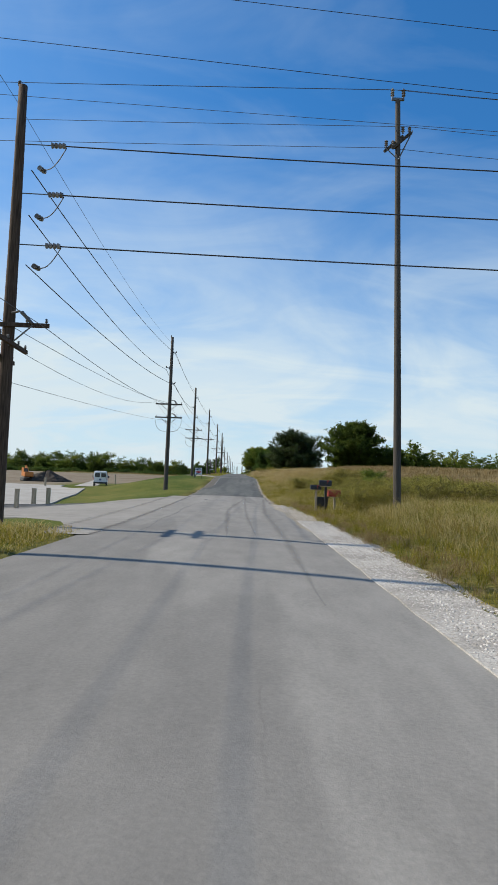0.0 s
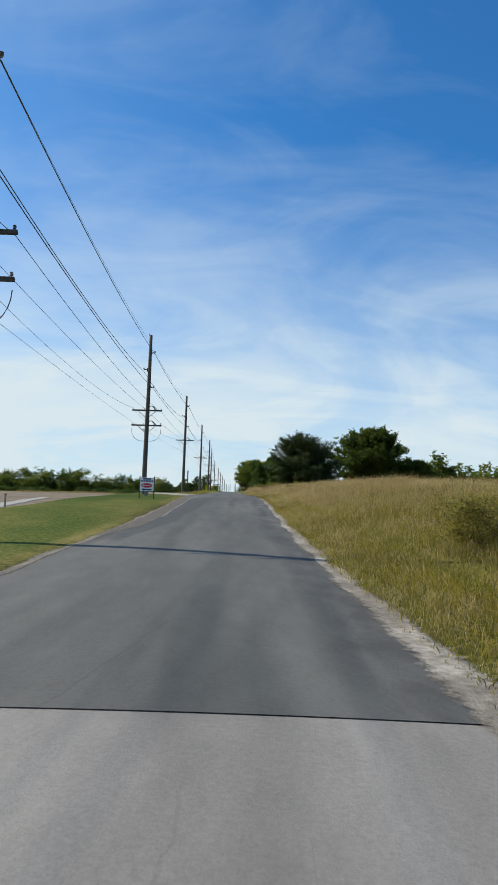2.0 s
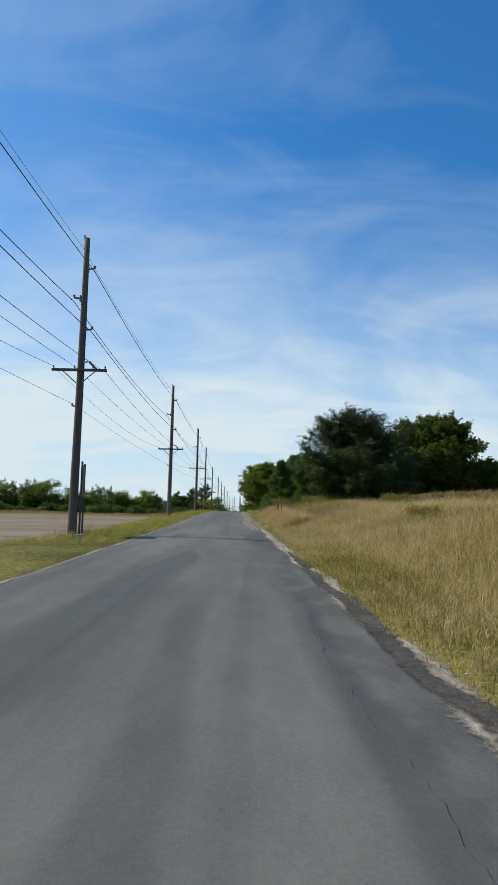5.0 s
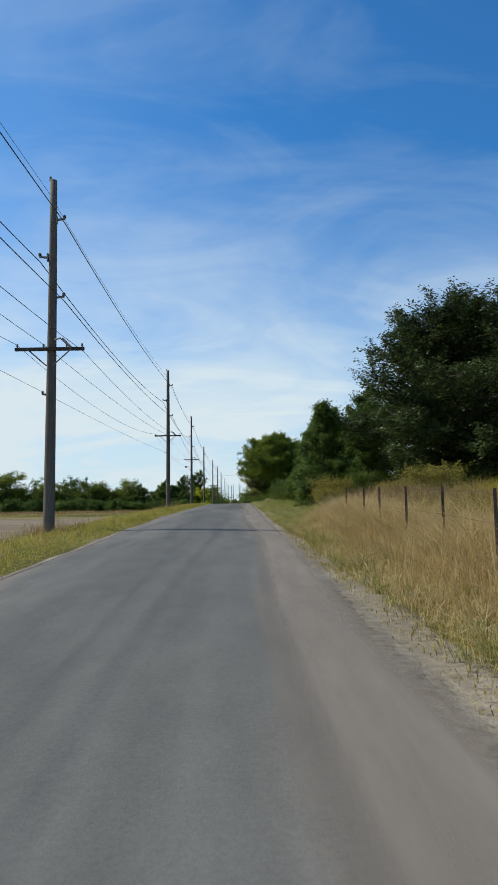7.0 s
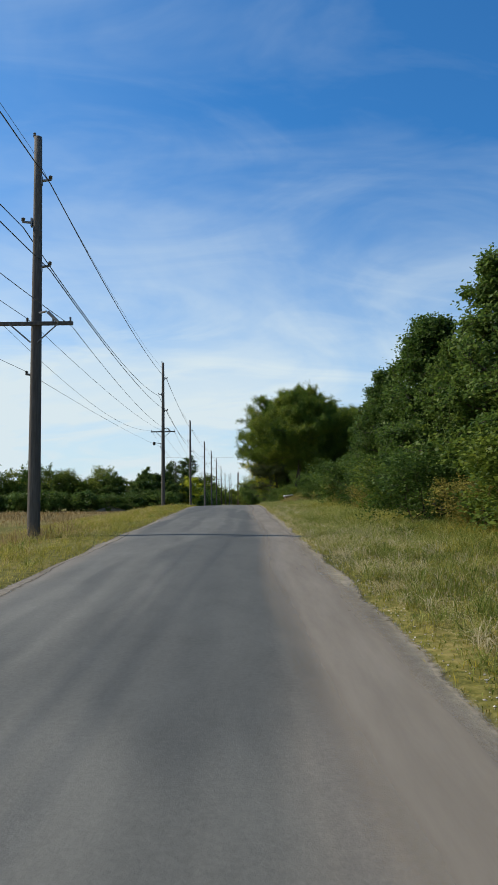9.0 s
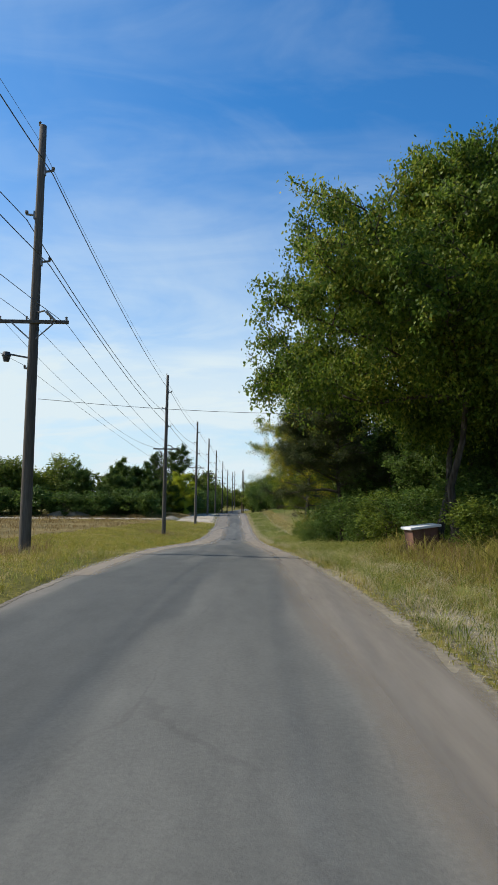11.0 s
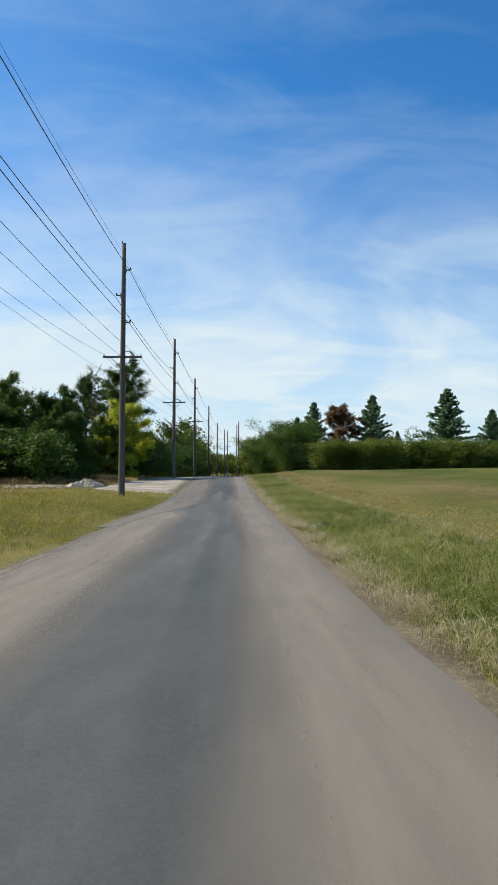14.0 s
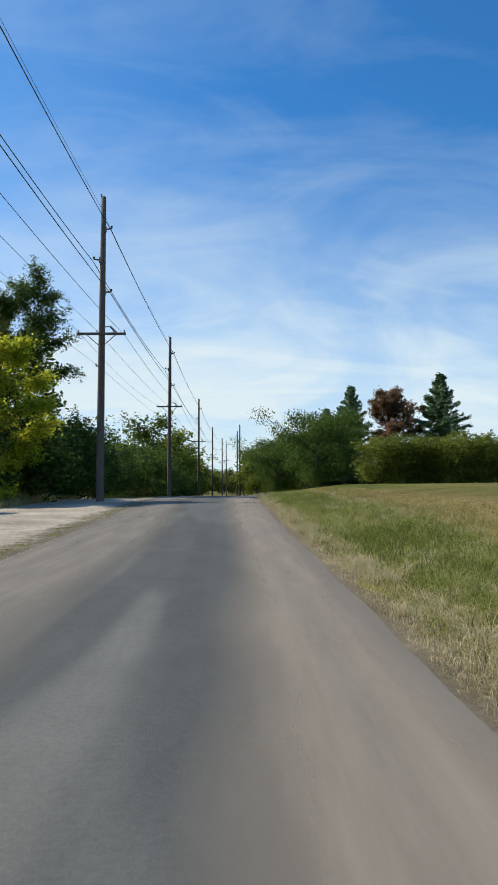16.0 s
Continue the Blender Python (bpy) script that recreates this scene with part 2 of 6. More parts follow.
    "track": material("rubber_marked_concrete", [(0.15, 0.148, 0.142), (0.2, 0.197, 0.19), (0.25, 0.245, 0.235)], 2.2, 0.9, 0.25, 60, patch=0.5, patch_scale=0.25, stretch=(1, 0.2, 1)),
    "rust_iron": material("rusty_steel", [(0.05, 0.035, 0.025), (0.1, 0.06, 0.04)], 9, 0.8),
    "brown_board": material("brown_boards", [(0.09, 0.045, 0.03), (0.16, 0.075, 0.05)], 5, 0.8, 0.3, 20),
    "line": material("worn_road_paint", [(0.12, 0.117, 0.108), (0.2, 0.195, 0.182)], 5, 0.8, patch=0.4, patch_scale=1.0),
}


def road_material(name, base, dark, pale, tan, tan_from, streaks, broken=1.0):
    """Worn paving: wheel paths, long mended stretches with soft outlines, and an older tan surface at both edges past a certain place."""
    m = bpy.data.materials.new(name)
    m.use_nodes = True
    t, b = m.node_tree, m.node_tree.nodes["Principled BSDF"]
    co = t.nodes.new("ShaderNodeTexCoord")
    at = t.nodes.new("ShaderNodeAttribute")
    at.attribute_name = "across"
    sep = t.nodes.new("ShaderNodeSeparateXYZ")
    t.links.new(co.outputs["Object"], sep.inputs[0])

    def calc(op, x, y=None):
        n = t.nodes.new("ShaderNodeMath")
        n.operation = op
        for k, v in enumerate((x, y)):
            if v is None:
                continue
            if isinstance(v, (int, float)):
                n.inputs[k].default_value = v
            else:
                t.links.new(v, n.inputs[k])
        return n.outputs[0]

    def grain(scale, stretch, detail=5.0, rough=0.6):
        mp = t.nodes.new("ShaderNodeMapping")
        mp.inputs["Scale"].default_value = stretch
        t.links.new(co.outputs["Object"], mp.inputs[0])
        n = t.nodes.new("ShaderNodeTexNoise")
        n.inputs["Scale"].default_value, n.inputs["Detail"].default_value, n.inputs["Roughness"].default_value = scale, detail, rough
        t.links.new(mp.outputs[0], n.inputs["Vector"])
        return n.outputs[0]

    def between(v, low, high):
        n = t.nodes.new("ShaderNodeMapRange")
        n.interpolation_type = "SMOOTHSTEP"
        n.inputs[1].default_value, n.inputs[2].default_value = low, high
        t.links.new(v, n.inputs[0])
        return n.outputs[0]

    def mix(fac, x, y):
        n = t.nodes.new("ShaderNodeMix")
        n.data_type = "RGBA"
        t.links.new(fac, n.inputs[0])
        for k, v in ((6, x), (7, y)):
            if isinstance(v, tuple):
                n.inputs[k].default_value = (*v, 1)
            else:
                t.links.new(v, n.inputs[k])
        return n.outputs[2]

    u = at.outputs["Fac"]
    crumble = (0.05, 0.048, 0.046)
    col = mix(between(grain(0.55, (1, 0.12, 1), 4.0), 0.35, 0.68), base, pale)
    # wheel paths: darker bands at four places across
    wob = calc("MULTIPLY", calc("SUBTRACT", grain(0.3, (0.2, 0.35, 1), 2.0), 0.5), 0.16)
    wave = calc("COSINE", calc("MULTIPLY", calc("ADD", u, wob), 25.13))
    path = calc("MULTIPLY", between(wave, -0.3, -1.0), calc("MULTIPLY", between(grain(0.25, (1, 0.25, 1), 3.0), 0.4, 0.62), streaks))
    col = mix(path, col, dark)
    mended = calc("MULTIPLY", between(grain(0.35, (1.0, 0.11, 1), 3.0, 0.5), 0.54, 0.58), 0.75)
    col = mix(mended, col, dark)
    edge = calc("MAXIMUM", calc("SUBTRACT", u, 0.52), calc("SUBTRACT", 0.34, u))
    edge = calc("ADD", edge, calc("MULTIPLY", calc("SUBTRACT", grain(0.4, (0.6, 0.3, 1), 5.0), 0.5), 0.28))
    worn = calc("MULTIPLY", between(edge, 0.23, 0.36), between(sep.outputs[1], tan_from, tan_from + 12))
    col = mix(calc("MULTIPLY", worn, 0.85), col, tan)
    # the crumbling edge: dark blotches and a net of cracks
    rim = calc("MULTIPLY", between(calc("ADD", u, calc("MULTIPLY", grain(0.5, (1, 0.4, 1), 4.0), 0.2)), 0.93, 0.99), calc("MULTIPLY", between(sep.outputs[1], tan_from + 10, tan_from - 20), broken))
    col = mix(calc("MULTIPLY", rim, calc("MULTIPLY", between(grain(1.6, (1, 0.5, 1), 5.0), 0.42, 0.6), 0.5)), col, crumble)
    cell = t.nodes.new("ShaderNodeTexVoronoi")
    cell.feature = "DISTANCE_TO_EDGE"
    cell.inputs["Scale"].default_value = 5.5
    warp = t.nodes.new("ShaderNodeMix")
    warp.data_type = "VECTOR"
    warp.inputs[0].default_value = 0.12
    wn = t.nodes.new("ShaderNodeTexNoise")
    wn.inputs["Scale"].default_value = 2.5
    t.links.new(co.outputs["Object"], wn.inputs["Vector"])
    t.links.new(co.outputs["Object"], warp.inputs[4])
    t.links.new(wn.outputs["Color"], warp.inputs[5])
    t.links.new(warp.outputs[1], cell.inputs["Vector"])
    net = calc("MULTIPLY", between(cell.outputs["Distance"], 0.022, 0.006), calc("MULTIPLY", rim, 0.3))
    long_cell = t.nodes.new("ShaderNodeTexVoronoi")
    long_cell.feature = "DISTANCE_TO_EDGE"
    long_cell.inputs["Scale"].default_value = 0.45
    lm = t.nodes.new("ShaderNodeMapping")
    lm.inputs["Scale"].default_value = (1, 0.16, 1)
    t.links.new(warp.outputs[1], lm.inputs[0])
    t.links.new(lm.outputs[0], long_cell.inputs["Vector"])
    seam = calc("MULTIPLY", between(long_cell.outputs["Distance"], 0.005, 0.0015), calc("MULTIPLY", between(grain(0.5, (1, 0.3, 1), 3.0), 0.52, 0.64), 0.22))
    col = mix(calc("MAXIMUM", net, seam), col, crumble)
    fine = calc("ADD", calc("MULTIPLY", grain(30.0, (1, 1, 1), 6.0, 0.7), 0.5), calc("MULTIPLY", grain(2.2, (1, 0.35, 1), 6.0, 0.7), 0.5))
    shade = t.nodes.new("ShaderNodeMix")
    shade.data_type, shade.blend_type = "RGBA", "MULTIPLY"
    shade.inputs[0].default_value = 1.0
    ramp = t.nodes.new("ShaderNodeValToRGB")
    ramp.color_ramp.elements[0].position, ramp.color_ramp.elements[0].color = 0.3, (0.72, 0.72, 0.72, 1)
    ramp.color_ramp.elements[1].position, ramp.color_ramp.elements[1].color = 0.68, (1.22, 1.21, 1.2, 1)
    t.links.new(fine, ramp.inputs[0])
    t.links.new(col, shade.inputs[6])
    t.links.new(ramp.outputs[0], shade.inputs[7])
    t.links.new(shade.outputs[2], b.inputs["Base Color"])
    b.inputs["Roughness"].default_value = 0.88
    b.inputs["Specular IOR Level"].default_value = 0.2
    bp = t.nodes.new("ShaderNodeBump")
    bp.inputs["Strength"].default_value, bp.inputs["Distance"].default_value = 0.25, 0.01
    t.links.new(grain(70.0, (1, 1, 1), 4.0), bp.inputs["Height"])
    t.links.new(bp.outputs[0], b.inputs["Normal"])
    return m


def film_material(name, color, strength, flat=0.0):
    """A thin film on the paving: densest along the middle of its strip, broken up by noise, clear at the rims."""
    m = bpy.data.materials.new(name)
    m.use_nodes = True
    t, b = m.node_tree, m.node_tree.nodes["Principled BSDF"]
    b.inputs["Base Color"].default_value, b.inputs["Roughness"].default_value = (*color, 1), 0.85
    at = t.nodes.new("ShaderNodeAttribute")
    at.attribute_name = "across"
    ramp = t.nodes.new("ShaderNodeValToRGB")
    for k, (p, v) in enumerate(((0.0, 0.0), (0.5 - flat, strength), (0.5 + flat + 0.001, strength), (1.0, 0.0))):
        e = ramp.color_ramp.elements[k] if k < 2 else ramp.color_ramp.elements.new(p)
        e.position, e.color = p, (v, v, v, 1)
    t.links.new(at.outputs["Fac"], ramp.inputs[0])
    co = t.nodes.new("ShaderNodeTexCoord")
    n = t.nodes.new("ShaderNodeTexNoise")
    n.inputs["Scale"].default_value, n.inputs["Detail"].default_value, n.inputs["Roughness"].default_value = 3.0, 8.0, 0.65
    mp = t.nodes.new("ShaderNodeMapping")
    mp.inputs["Scale"].default_value = (1, 0.12, 1)
    t.links.new(co.outputs["Object"], mp.inputs[0])
    t.links.new(mp.outputs[0], n.inputs["Vector"])
    spread = t.nodes.new("ShaderNodeMapRange")
    spread.inputs[1].default_value, spread.inputs[2].default_value, spread.inputs[3].default_value = 0.3, 0.7, 0.62
    t.links.new(n.outputs[0], spread.inputs[0])
    mul = t.nodes.new("ShaderNodeMath")
    mul.operation = "MULTIPLY"
    t.links.new(ramp.outputs[0], mul.inputs[0])
    t.links.new(spread.outputs[0], mul.inputs[1])
    clear = t.nodes.new("ShaderNodeBsdfTransparent")
    mx = t.nodes.new("ShaderNodeMixShader")
    t.links.new(mul.outputs[0], mx.inputs[0])
    t.links.new(clear.outputs[0], mx.inputs[1])
    t.links.new(b.outputs[0], mx.inputs[2])
    t.links.new(mx.outputs[0], t.nodes["Material Output"].inputs[0])
    return m


def feather(m, rise, fall, grain=6.0):
    """Lets a strip's material thin out raggedly towards its two long sides."""
    t = m.node_tree
    at = t.nodes.new("ShaderNodeAttribute")
    at.attribute_name = "across"
    ramp = t.nodes.new("ShaderNodeValToRGB")
    for k, (p, v) in enumerate(((0.0, 0.0), (rise, 1.0), (1 - fall, 1.0), (1.0, 0.0))):
        e = ramp.color_ramp.elements[k] if k < 2 else ramp.color_ramp.elements.new(p)
        e.position, e.color = p, (v, v, v, 1)
    t.links.new(at.outputs["Fac"], ramp.inputs[0])
    co, n = t.nodes.new("ShaderNodeTexCoord"), t.nodes.new("ShaderNodeTexNoise")
    n.inputs["Scale"].default_value, n.inputs["Detail"].default_value, n.inputs["Roughness"].default_value = grain, 8.0, 0.7
    t.links.new(co.outputs["Object"], n.inputs["Vector"])
    add = t.nodes.new("ShaderNodeMath")
    add.operation = "MULTIPLY_ADD"
    add.inputs[1].default_value = 1.3
    t.links.new(n.outputs[0], add.inputs[0])
    t.links.new(ramp.outputs[0], add.inputs[2])
    cut = t.nodes.new("ShaderNodeMapRange")
    cut.inputs[1].default_value, cut.inputs[2].default_value = 0.95, 1.35
    t.links.new(add.outputs[0], cut.inputs[0])
    clear, mx = t.nodes.new("ShaderNodeBsdfTransparent"), t.nodes.new("ShaderNodeMixShader")
    t.links.new(cut.outputs[0], mx.inputs[0])
    t.links.new(clear.outputs[0], mx.inputs[1])
    t.links.new(t.nodes["Principled BSDF"].outputs[0], mx.inputs[2])
    t.links.new(mx.outputs[0], t.nodes["Material Output"].inputs[0])
    return m


def ground_material():
    """Soil and sward: the zone attribute tells lawn (red), dry grassland (green) and ploughed field (blue) apart."""
    m = bpy.data.materials.new("grassland")
    m.use_nodes = True
    t, b = m.node_tree, m.node_tree.nodes["Principled BSDF"]
    co = t.nodes.new("ShaderNodeTexCoord")
    zone = t.nodes.new("ShaderNodeAttribute")
    zone.attribute_name = "zone"
    sep = t.nodes.new("ShaderNodeSeparateColor")
    t.links.new(zone.outputs["Color"], sep.inputs[0])

    def ramp_of(scale, colors, stretch=(1, 1, 1), big=0.12):
        mp = t.nodes.new("ShaderNodeMapping")
        mp.inputs["Scale"].default_value = stretch
        t.links.new(co.outputs["Object"], mp.inputs[0])
        out = []
        for s, d in ((scale, 6.0), (big, 5.0)):
            n = t.nodes.new("ShaderNodeTexNoise")
            n.inputs["Scale"].default_value, n.inputs["Detail"].default_value, n.inputs["Roughness"].default_value = s, d, 0.65
            t.links.new(mp.outputs[0], n.inputs["Vector"])
            out.append(n.outputs[0])
        mid = t.nodes.new("ShaderNodeMath")
        mid.operation = "ADD"
        t.links.new(out[0], mid.inputs[0])
        t.links.new(out[1], mid.inputs[1])
        half = t.nodes.new("ShaderNodeMath")
        half.operation = "MULTIPLY"
        half.inputs[1].default_value = 0.5
        t.links.new(mid.outputs[0], half.inputs[0])
        r = t.nodes.new("ShaderNodeValToRGB")
        el = r.color_ramp.elements
        for k, c in enumerate(colors):
            at = 0.415 + 0.17 * k / (len(colors) - 1)
            e = el[k] if k < 2 else el.new(at)
            e.position, e.color = at, (*c, 1)
        t.links.new(half.outputs[0], r.inputs[0])
        return r.outputs[0]

    base = ramp_of(9.0, [(0.06, 0.062, 0.016), (0.125, 0.118, 0.031), (0.225, 0.188, 0.066)])
    for out, colors, scale, stretch in (
        ("Red", [(0.035, 0.062, 0.01), (0.062, 0.09, 0.016), (0.11, 0.115, 0.026), (0.165, 0.145, 0.046)], 14.0, (1, 0.45, 1)),
        ("Green", [(0.09, 0.068, 0.03), (0.16, 0.12, 0.052), (0.24, 0.185, 0.09)], 3.0, (1, 1, 1)),
        ("Blue", [(0.13, 0.103, 0.072), (0.19, 0.158, 0.116), (0.24, 0.205, 0.155)], 2.0, (0.25, 3, 1)),
    ):
        mx = t.nodes.new("ShaderNodeMix")
        mx.data_type = "RGBA"
        t.links.new(sep.outputs[out], mx.inputs[0])
        t.links.new(base, mx.inputs[6])
        t.links.new(ramp_of(scale, colors, stretch), mx.inputs[7])
        base = mx.outputs[2]
    t.links.new(base, b.inputs["Base Color"])
    b.inputs["Roughness"].default_value = 0.95
    b.inputs["Specular IOR Level"].default_value = 0.05
    bp = t.nodes.new("ShaderNodeBump")
    bp.inputs["Strength"].default_value, bp.inputs["Distance"].default_value = 0.6, 0.05
    n = t.nodes.new("ShaderNodeTexNoise")
    n.inputs["Scale"].default_value, n.inputs["Detail"].default_value = 9.0, 6.0
    t.links.new(co.outputs["Object"], n.inputs["Vector"])
    t.links.new(n.outputs[0], bp.inputs["Height"])
    t.links.new(bp.outputs[0], b.inputs["Normal"])
    return m


# ---- mesh helpers ----


def mesh_of(name, verts, quads, mat, tris=None):
    """A mesh from arrays of corners and four-cornered (and three-cornered) faces."""
    me = bpy.data.meshes.new(name)
    verts, quads = np.asarray(verts, float).reshape(-1, 3), np.asarray(quads, int).reshape(-1, 4)
    tris = np.zeros((0, 3), int) if tris is None else np.asarray(tris, int).reshape(-1, 3)
    me.vertices.add(len(verts))
    me.vertices.foreach_set("co", verts.ravel())
    me.loops.add(quads.size + tris.size)
    me.loops.foreach_set("vertex_index", np.r_[quads.ravel(), tris.ravel()])
    me.polygons.add(len(quads) + len(tris))
    me.polygons.foreach_set("loop_start", np.r_[np.arange(len(quads)) * 4, quads.size + np.arange(len(tris)) * 3])
    me.polygons.foreach_set("use_smooth", [False] * len(me.polygons))
    me.update(calc_edges=True)
    me.materials.append(mat)
    return me


def part(name, bm, mat, parent, label="", smooth=False):
    me = bm
    if not isinstance(bm, bpy.types.Mesh):
        me = bpy.data.meshes.new(name)
        bm.to_mesh(me)
        bm.free()
        me.materials.append(mat)
    if smooth:
        me.polygons.foreach_set("use_smooth", [True] * len(me.polygons))
    ob = new(name, me)
    ob.parent = parent
    return tagged(ob, label)


def thing(name, place, label, category, group="", turn=0.0):
    ob = new(name)
    ob.matrix_basis = pose(*place, 0, 0, turn)
    return tagged(ob, label, category, group)


def box(bm, size, at=(0, 0, 0), bevel=0.0, turn=None):
    m = Matrix.Translation(at) @ (turn or Matrix()) @ Matrix.Diagonal((*size, 1))
    made = bmesh.ops.create_cube(bm, size=1.0, matrix=m)["verts"]
    if bevel:
        edges = list({e for v in made for e in v.link_edges})
        bmesh.ops.bevel(bm, geom=edges, offset=bevel, segments=2, profile=0.6, affect="EDGES")
    return bm


def cone(bm, r1, r2, length, m=None, sides=10):
    bmesh.ops.create_cone(bm, cap_ends=True, segments=sides, radius1=r1, radius2=r2, depth=length, matrix=m or Matrix())
    return bm


def boxed(size, at=(0, 0, 0), bevel=0.0, turn=None):
    return box(bmesh.new(), size, at, bevel, turn)


def rod(bm, a, b, r1, r2=None, sides=8):
    a, b = Vector(a), Vector(b)
    turn = (b - a).to_track_quat("Z", "Y").to_matrix().to_4x4()
    return cone(bm, r1, r1 if r2 is None else r2, (b - a).length, Matrix.Translation((a + b) / 2) @ turn, sides)


def tubes(lines, sides=5):
    """Corners and faces of tapered tubes: lines of (points, radii)."""
    verts, faces, n0 = [], [], 0
    ang = np.arange(sides) * 2 * np.pi / sides
    for pts, rad in lines:
        pts, rad = np.asarray(pts, float), np.asarray(rad, float)
        d = np.gradient(pts, axis=0)
        d /= np.linalg.norm(d, axis=1)[:, None] + 1e-9
        side = np.cross(d, np.where(np.abs(d[:, 2:]) > 0.9, [[1.0, 0, 0]], [[0, 0, 1.0]]))
        side /= np.linalg.norm(side, axis=1)[:, None] + 1e-9
        up = np.cross(side, d)
        ring = pts[:, None] + rad[:, None, None] * (np.cos(ang)[None, :, None] * side[:, None] + np.sin(ang)[None, :, None] * up[:, None])
        verts.append(ring.reshape(-1, 3))
        i, j = np.meshgrid(np.arange(len(pts) - 1), np.arange(sides), indexing="ij")
        a, b = n0 + i * sides + j, n0 + i * sides + (j + 1) % sides
        faces.append(np.stack([a, b, b + sides, a + sides], -1).reshape(-1, 4))
        n0 += len(pts) * sides
    return np.concatenate(verts), np.concatenate(faces)


# ---- the lie of the land ----
def knots(text):
    return np.array([[float(v) for v in pair.split(",")] for pair in text.split()]).T


ROAD_Z = knots("-200,-2 -60,-1.5 -2,-.93 20,-.65 30,-.42 40,-.18 50,.06 59,.46 68.6,.97 78,1.48 87,1.92 105,2.42 125,2.95 136,3.28 150,3.75 164,4.24 190,4.8 "
               "216,5.22 224,5.32 230,5.2 235,4.98 245,4.54 254,3.98 264,3.48 273,3.14 283,2.88 293,2.84 302,2.76 311,2.76 325,2.95 340,3.42 350,3.6 358,3.45 375,2.6 "
               "410,1.4 455,1.2 520,1.2 620,1.5 900,5 1600,12")
ROAD_R = knots("-200,2 0,1.97 20,2.05 35,1.62 65,1.6 80,1.7 100,1.5 142,.68 170,.42 222,.5 245,.12 260,.25 290,-.15 320,-.42 345,-.85 400,-1.6 490,-2.5 540,3 620,26 700,70 900,190")
ROAD_L = knots("-200,-3.5 40,-3.5 70,-3.5 100,-4.0 148,-4.15 175,-4.05 225,-4.3 250,-4.85 275,-5 300,-4.95 322,-5.5 345,-5.9 400,-6.7 490,-7.6 540,-2.4 620,20 700,63 900,180")
FIELD_L = knots("-200,-1.6 0,-1.05 15,-1.1 35,-1.1 50,-.6 80,.1 110,.9 140,1.9 170,2.9 220,4.3 245,4.4 277,3.75 312,2.95 345,3.3 365,3.2 410,2 520,1.5 620,2 900,6 1600,12")
RISE_R = knots("-200,.1 0,.3 25,.4 45,.7 65,1 130,1.1 150,.9 160,.5 175,.35 230,.25 250,.5 275,.55 300,.6 330,.75 350,.6 360,.9 372,1.4 400,2 455,1 620,1 900,1 1600,0")
RISE_FAR = knots("-200,.2 0,.8 40,1.5 100,2 150,2.6 210,3.2 245,2.5 275,1.4 300,1.1 330,1.2 350,.8 360,1.0 372,1.5 400,2.2 455,1.5 620,1 900,1 1600,0")


def glide(y, k):
    """Smooth passage through the knots: the straight one, averaged over a few metres."""
    y = np.asarray(y, float)
    return sum(np.interp(y + d, *k) for d in (-6, -3, 0, 3, 6)) / 5


def smooth(v):
    v = np.clip(v, 0, 1)
    return v * v * (3 - 2 * v)


def road_z(y):
    return glide(y, ROAD_Z)


def lumps(x, y, s):
    """Gentle unevenness of the ground."""
    return 0.5 * np.sin(x / s + 1.3 * np.sin(y / s / 1.7)) * np.cos(y / s * 0.83 + 0.7) + 0.3 * np.sin(x / s * 2.3 + y / s * 1.9)


def land(x, y):
    """The ground's height."""
    x, y = np.asarray(x, float), np.asarray(y, float)
    z, left, right = road_z(y), glide(y, ROAD_L), glide(y, ROAD_R)
    dl, dr = left - x, x - right
    h = np.where(dl > 0, z + (glide(y, FIELD_L) - z) * smooth((dl - 0.6) / 9.0) * 1.0, z)
    bank = smooth((y - 52) / 14) * smooth((128 - y) / 16)
    high = z + 0.06 * smooth((dl - 0.5) / 2.0) + (glide(y, FIELD_L) - z - 0.06) * smooth((dl - 4.0) / 11.0)
    h = np.where(dl > 0, h + (high - h) * bank, h)
    near, far = glide(y, RISE_R), glide(y, RISE_FAR)
    h = np.where(dr > 0, z + near * smooth((dr - 0.7) / 7.5) + (far - near) * smooth((dr - 8) / 24.0), h)
    out = np.maximum(dl, dr)
    h = h + lumps(x, y, 4.0) * 0.05 * smooth((out - 0.6) / 2) + lumps(x, y, 23.0) * 0.25 * smooth((out - 12) / 20)
    return np.where(out < 0.12, h - 0.12 * smooth((0.12 - out) / 0.3), h)


def spot(x, y):
    return float(land(x, y))


xs = np.unique(np.r_[-1500, -900, -600, -400, -300, -220, -170, -130, np.arange(-110, -40, 8.0), np.arange(-40, -16, 3.0), np.arange(-16, -7, 0.9), np.arange(-7, 3.2, 0.28),
                     np.arange(3.2, 14, 0.7), np.arange(14, 40, 3.0), np.arange(40, 110, 8.0), 130, 170, 220, 300, 400, 600, 900, 1500])
ys = np.unique(np.r_[-600, -300, -150, -90, np.arange(-60, -10, 5.0), np.arange(-10, 350, 1.0), np.arange(350, 480, 3.0), np.arange(480, 700, 10.0), np.arange(700, 1000, 40.0), 1100, 1300, 1600, 2200, 3000])
gx, gy = np.meshgrid(xs, ys)
gz = land(gx, gy)
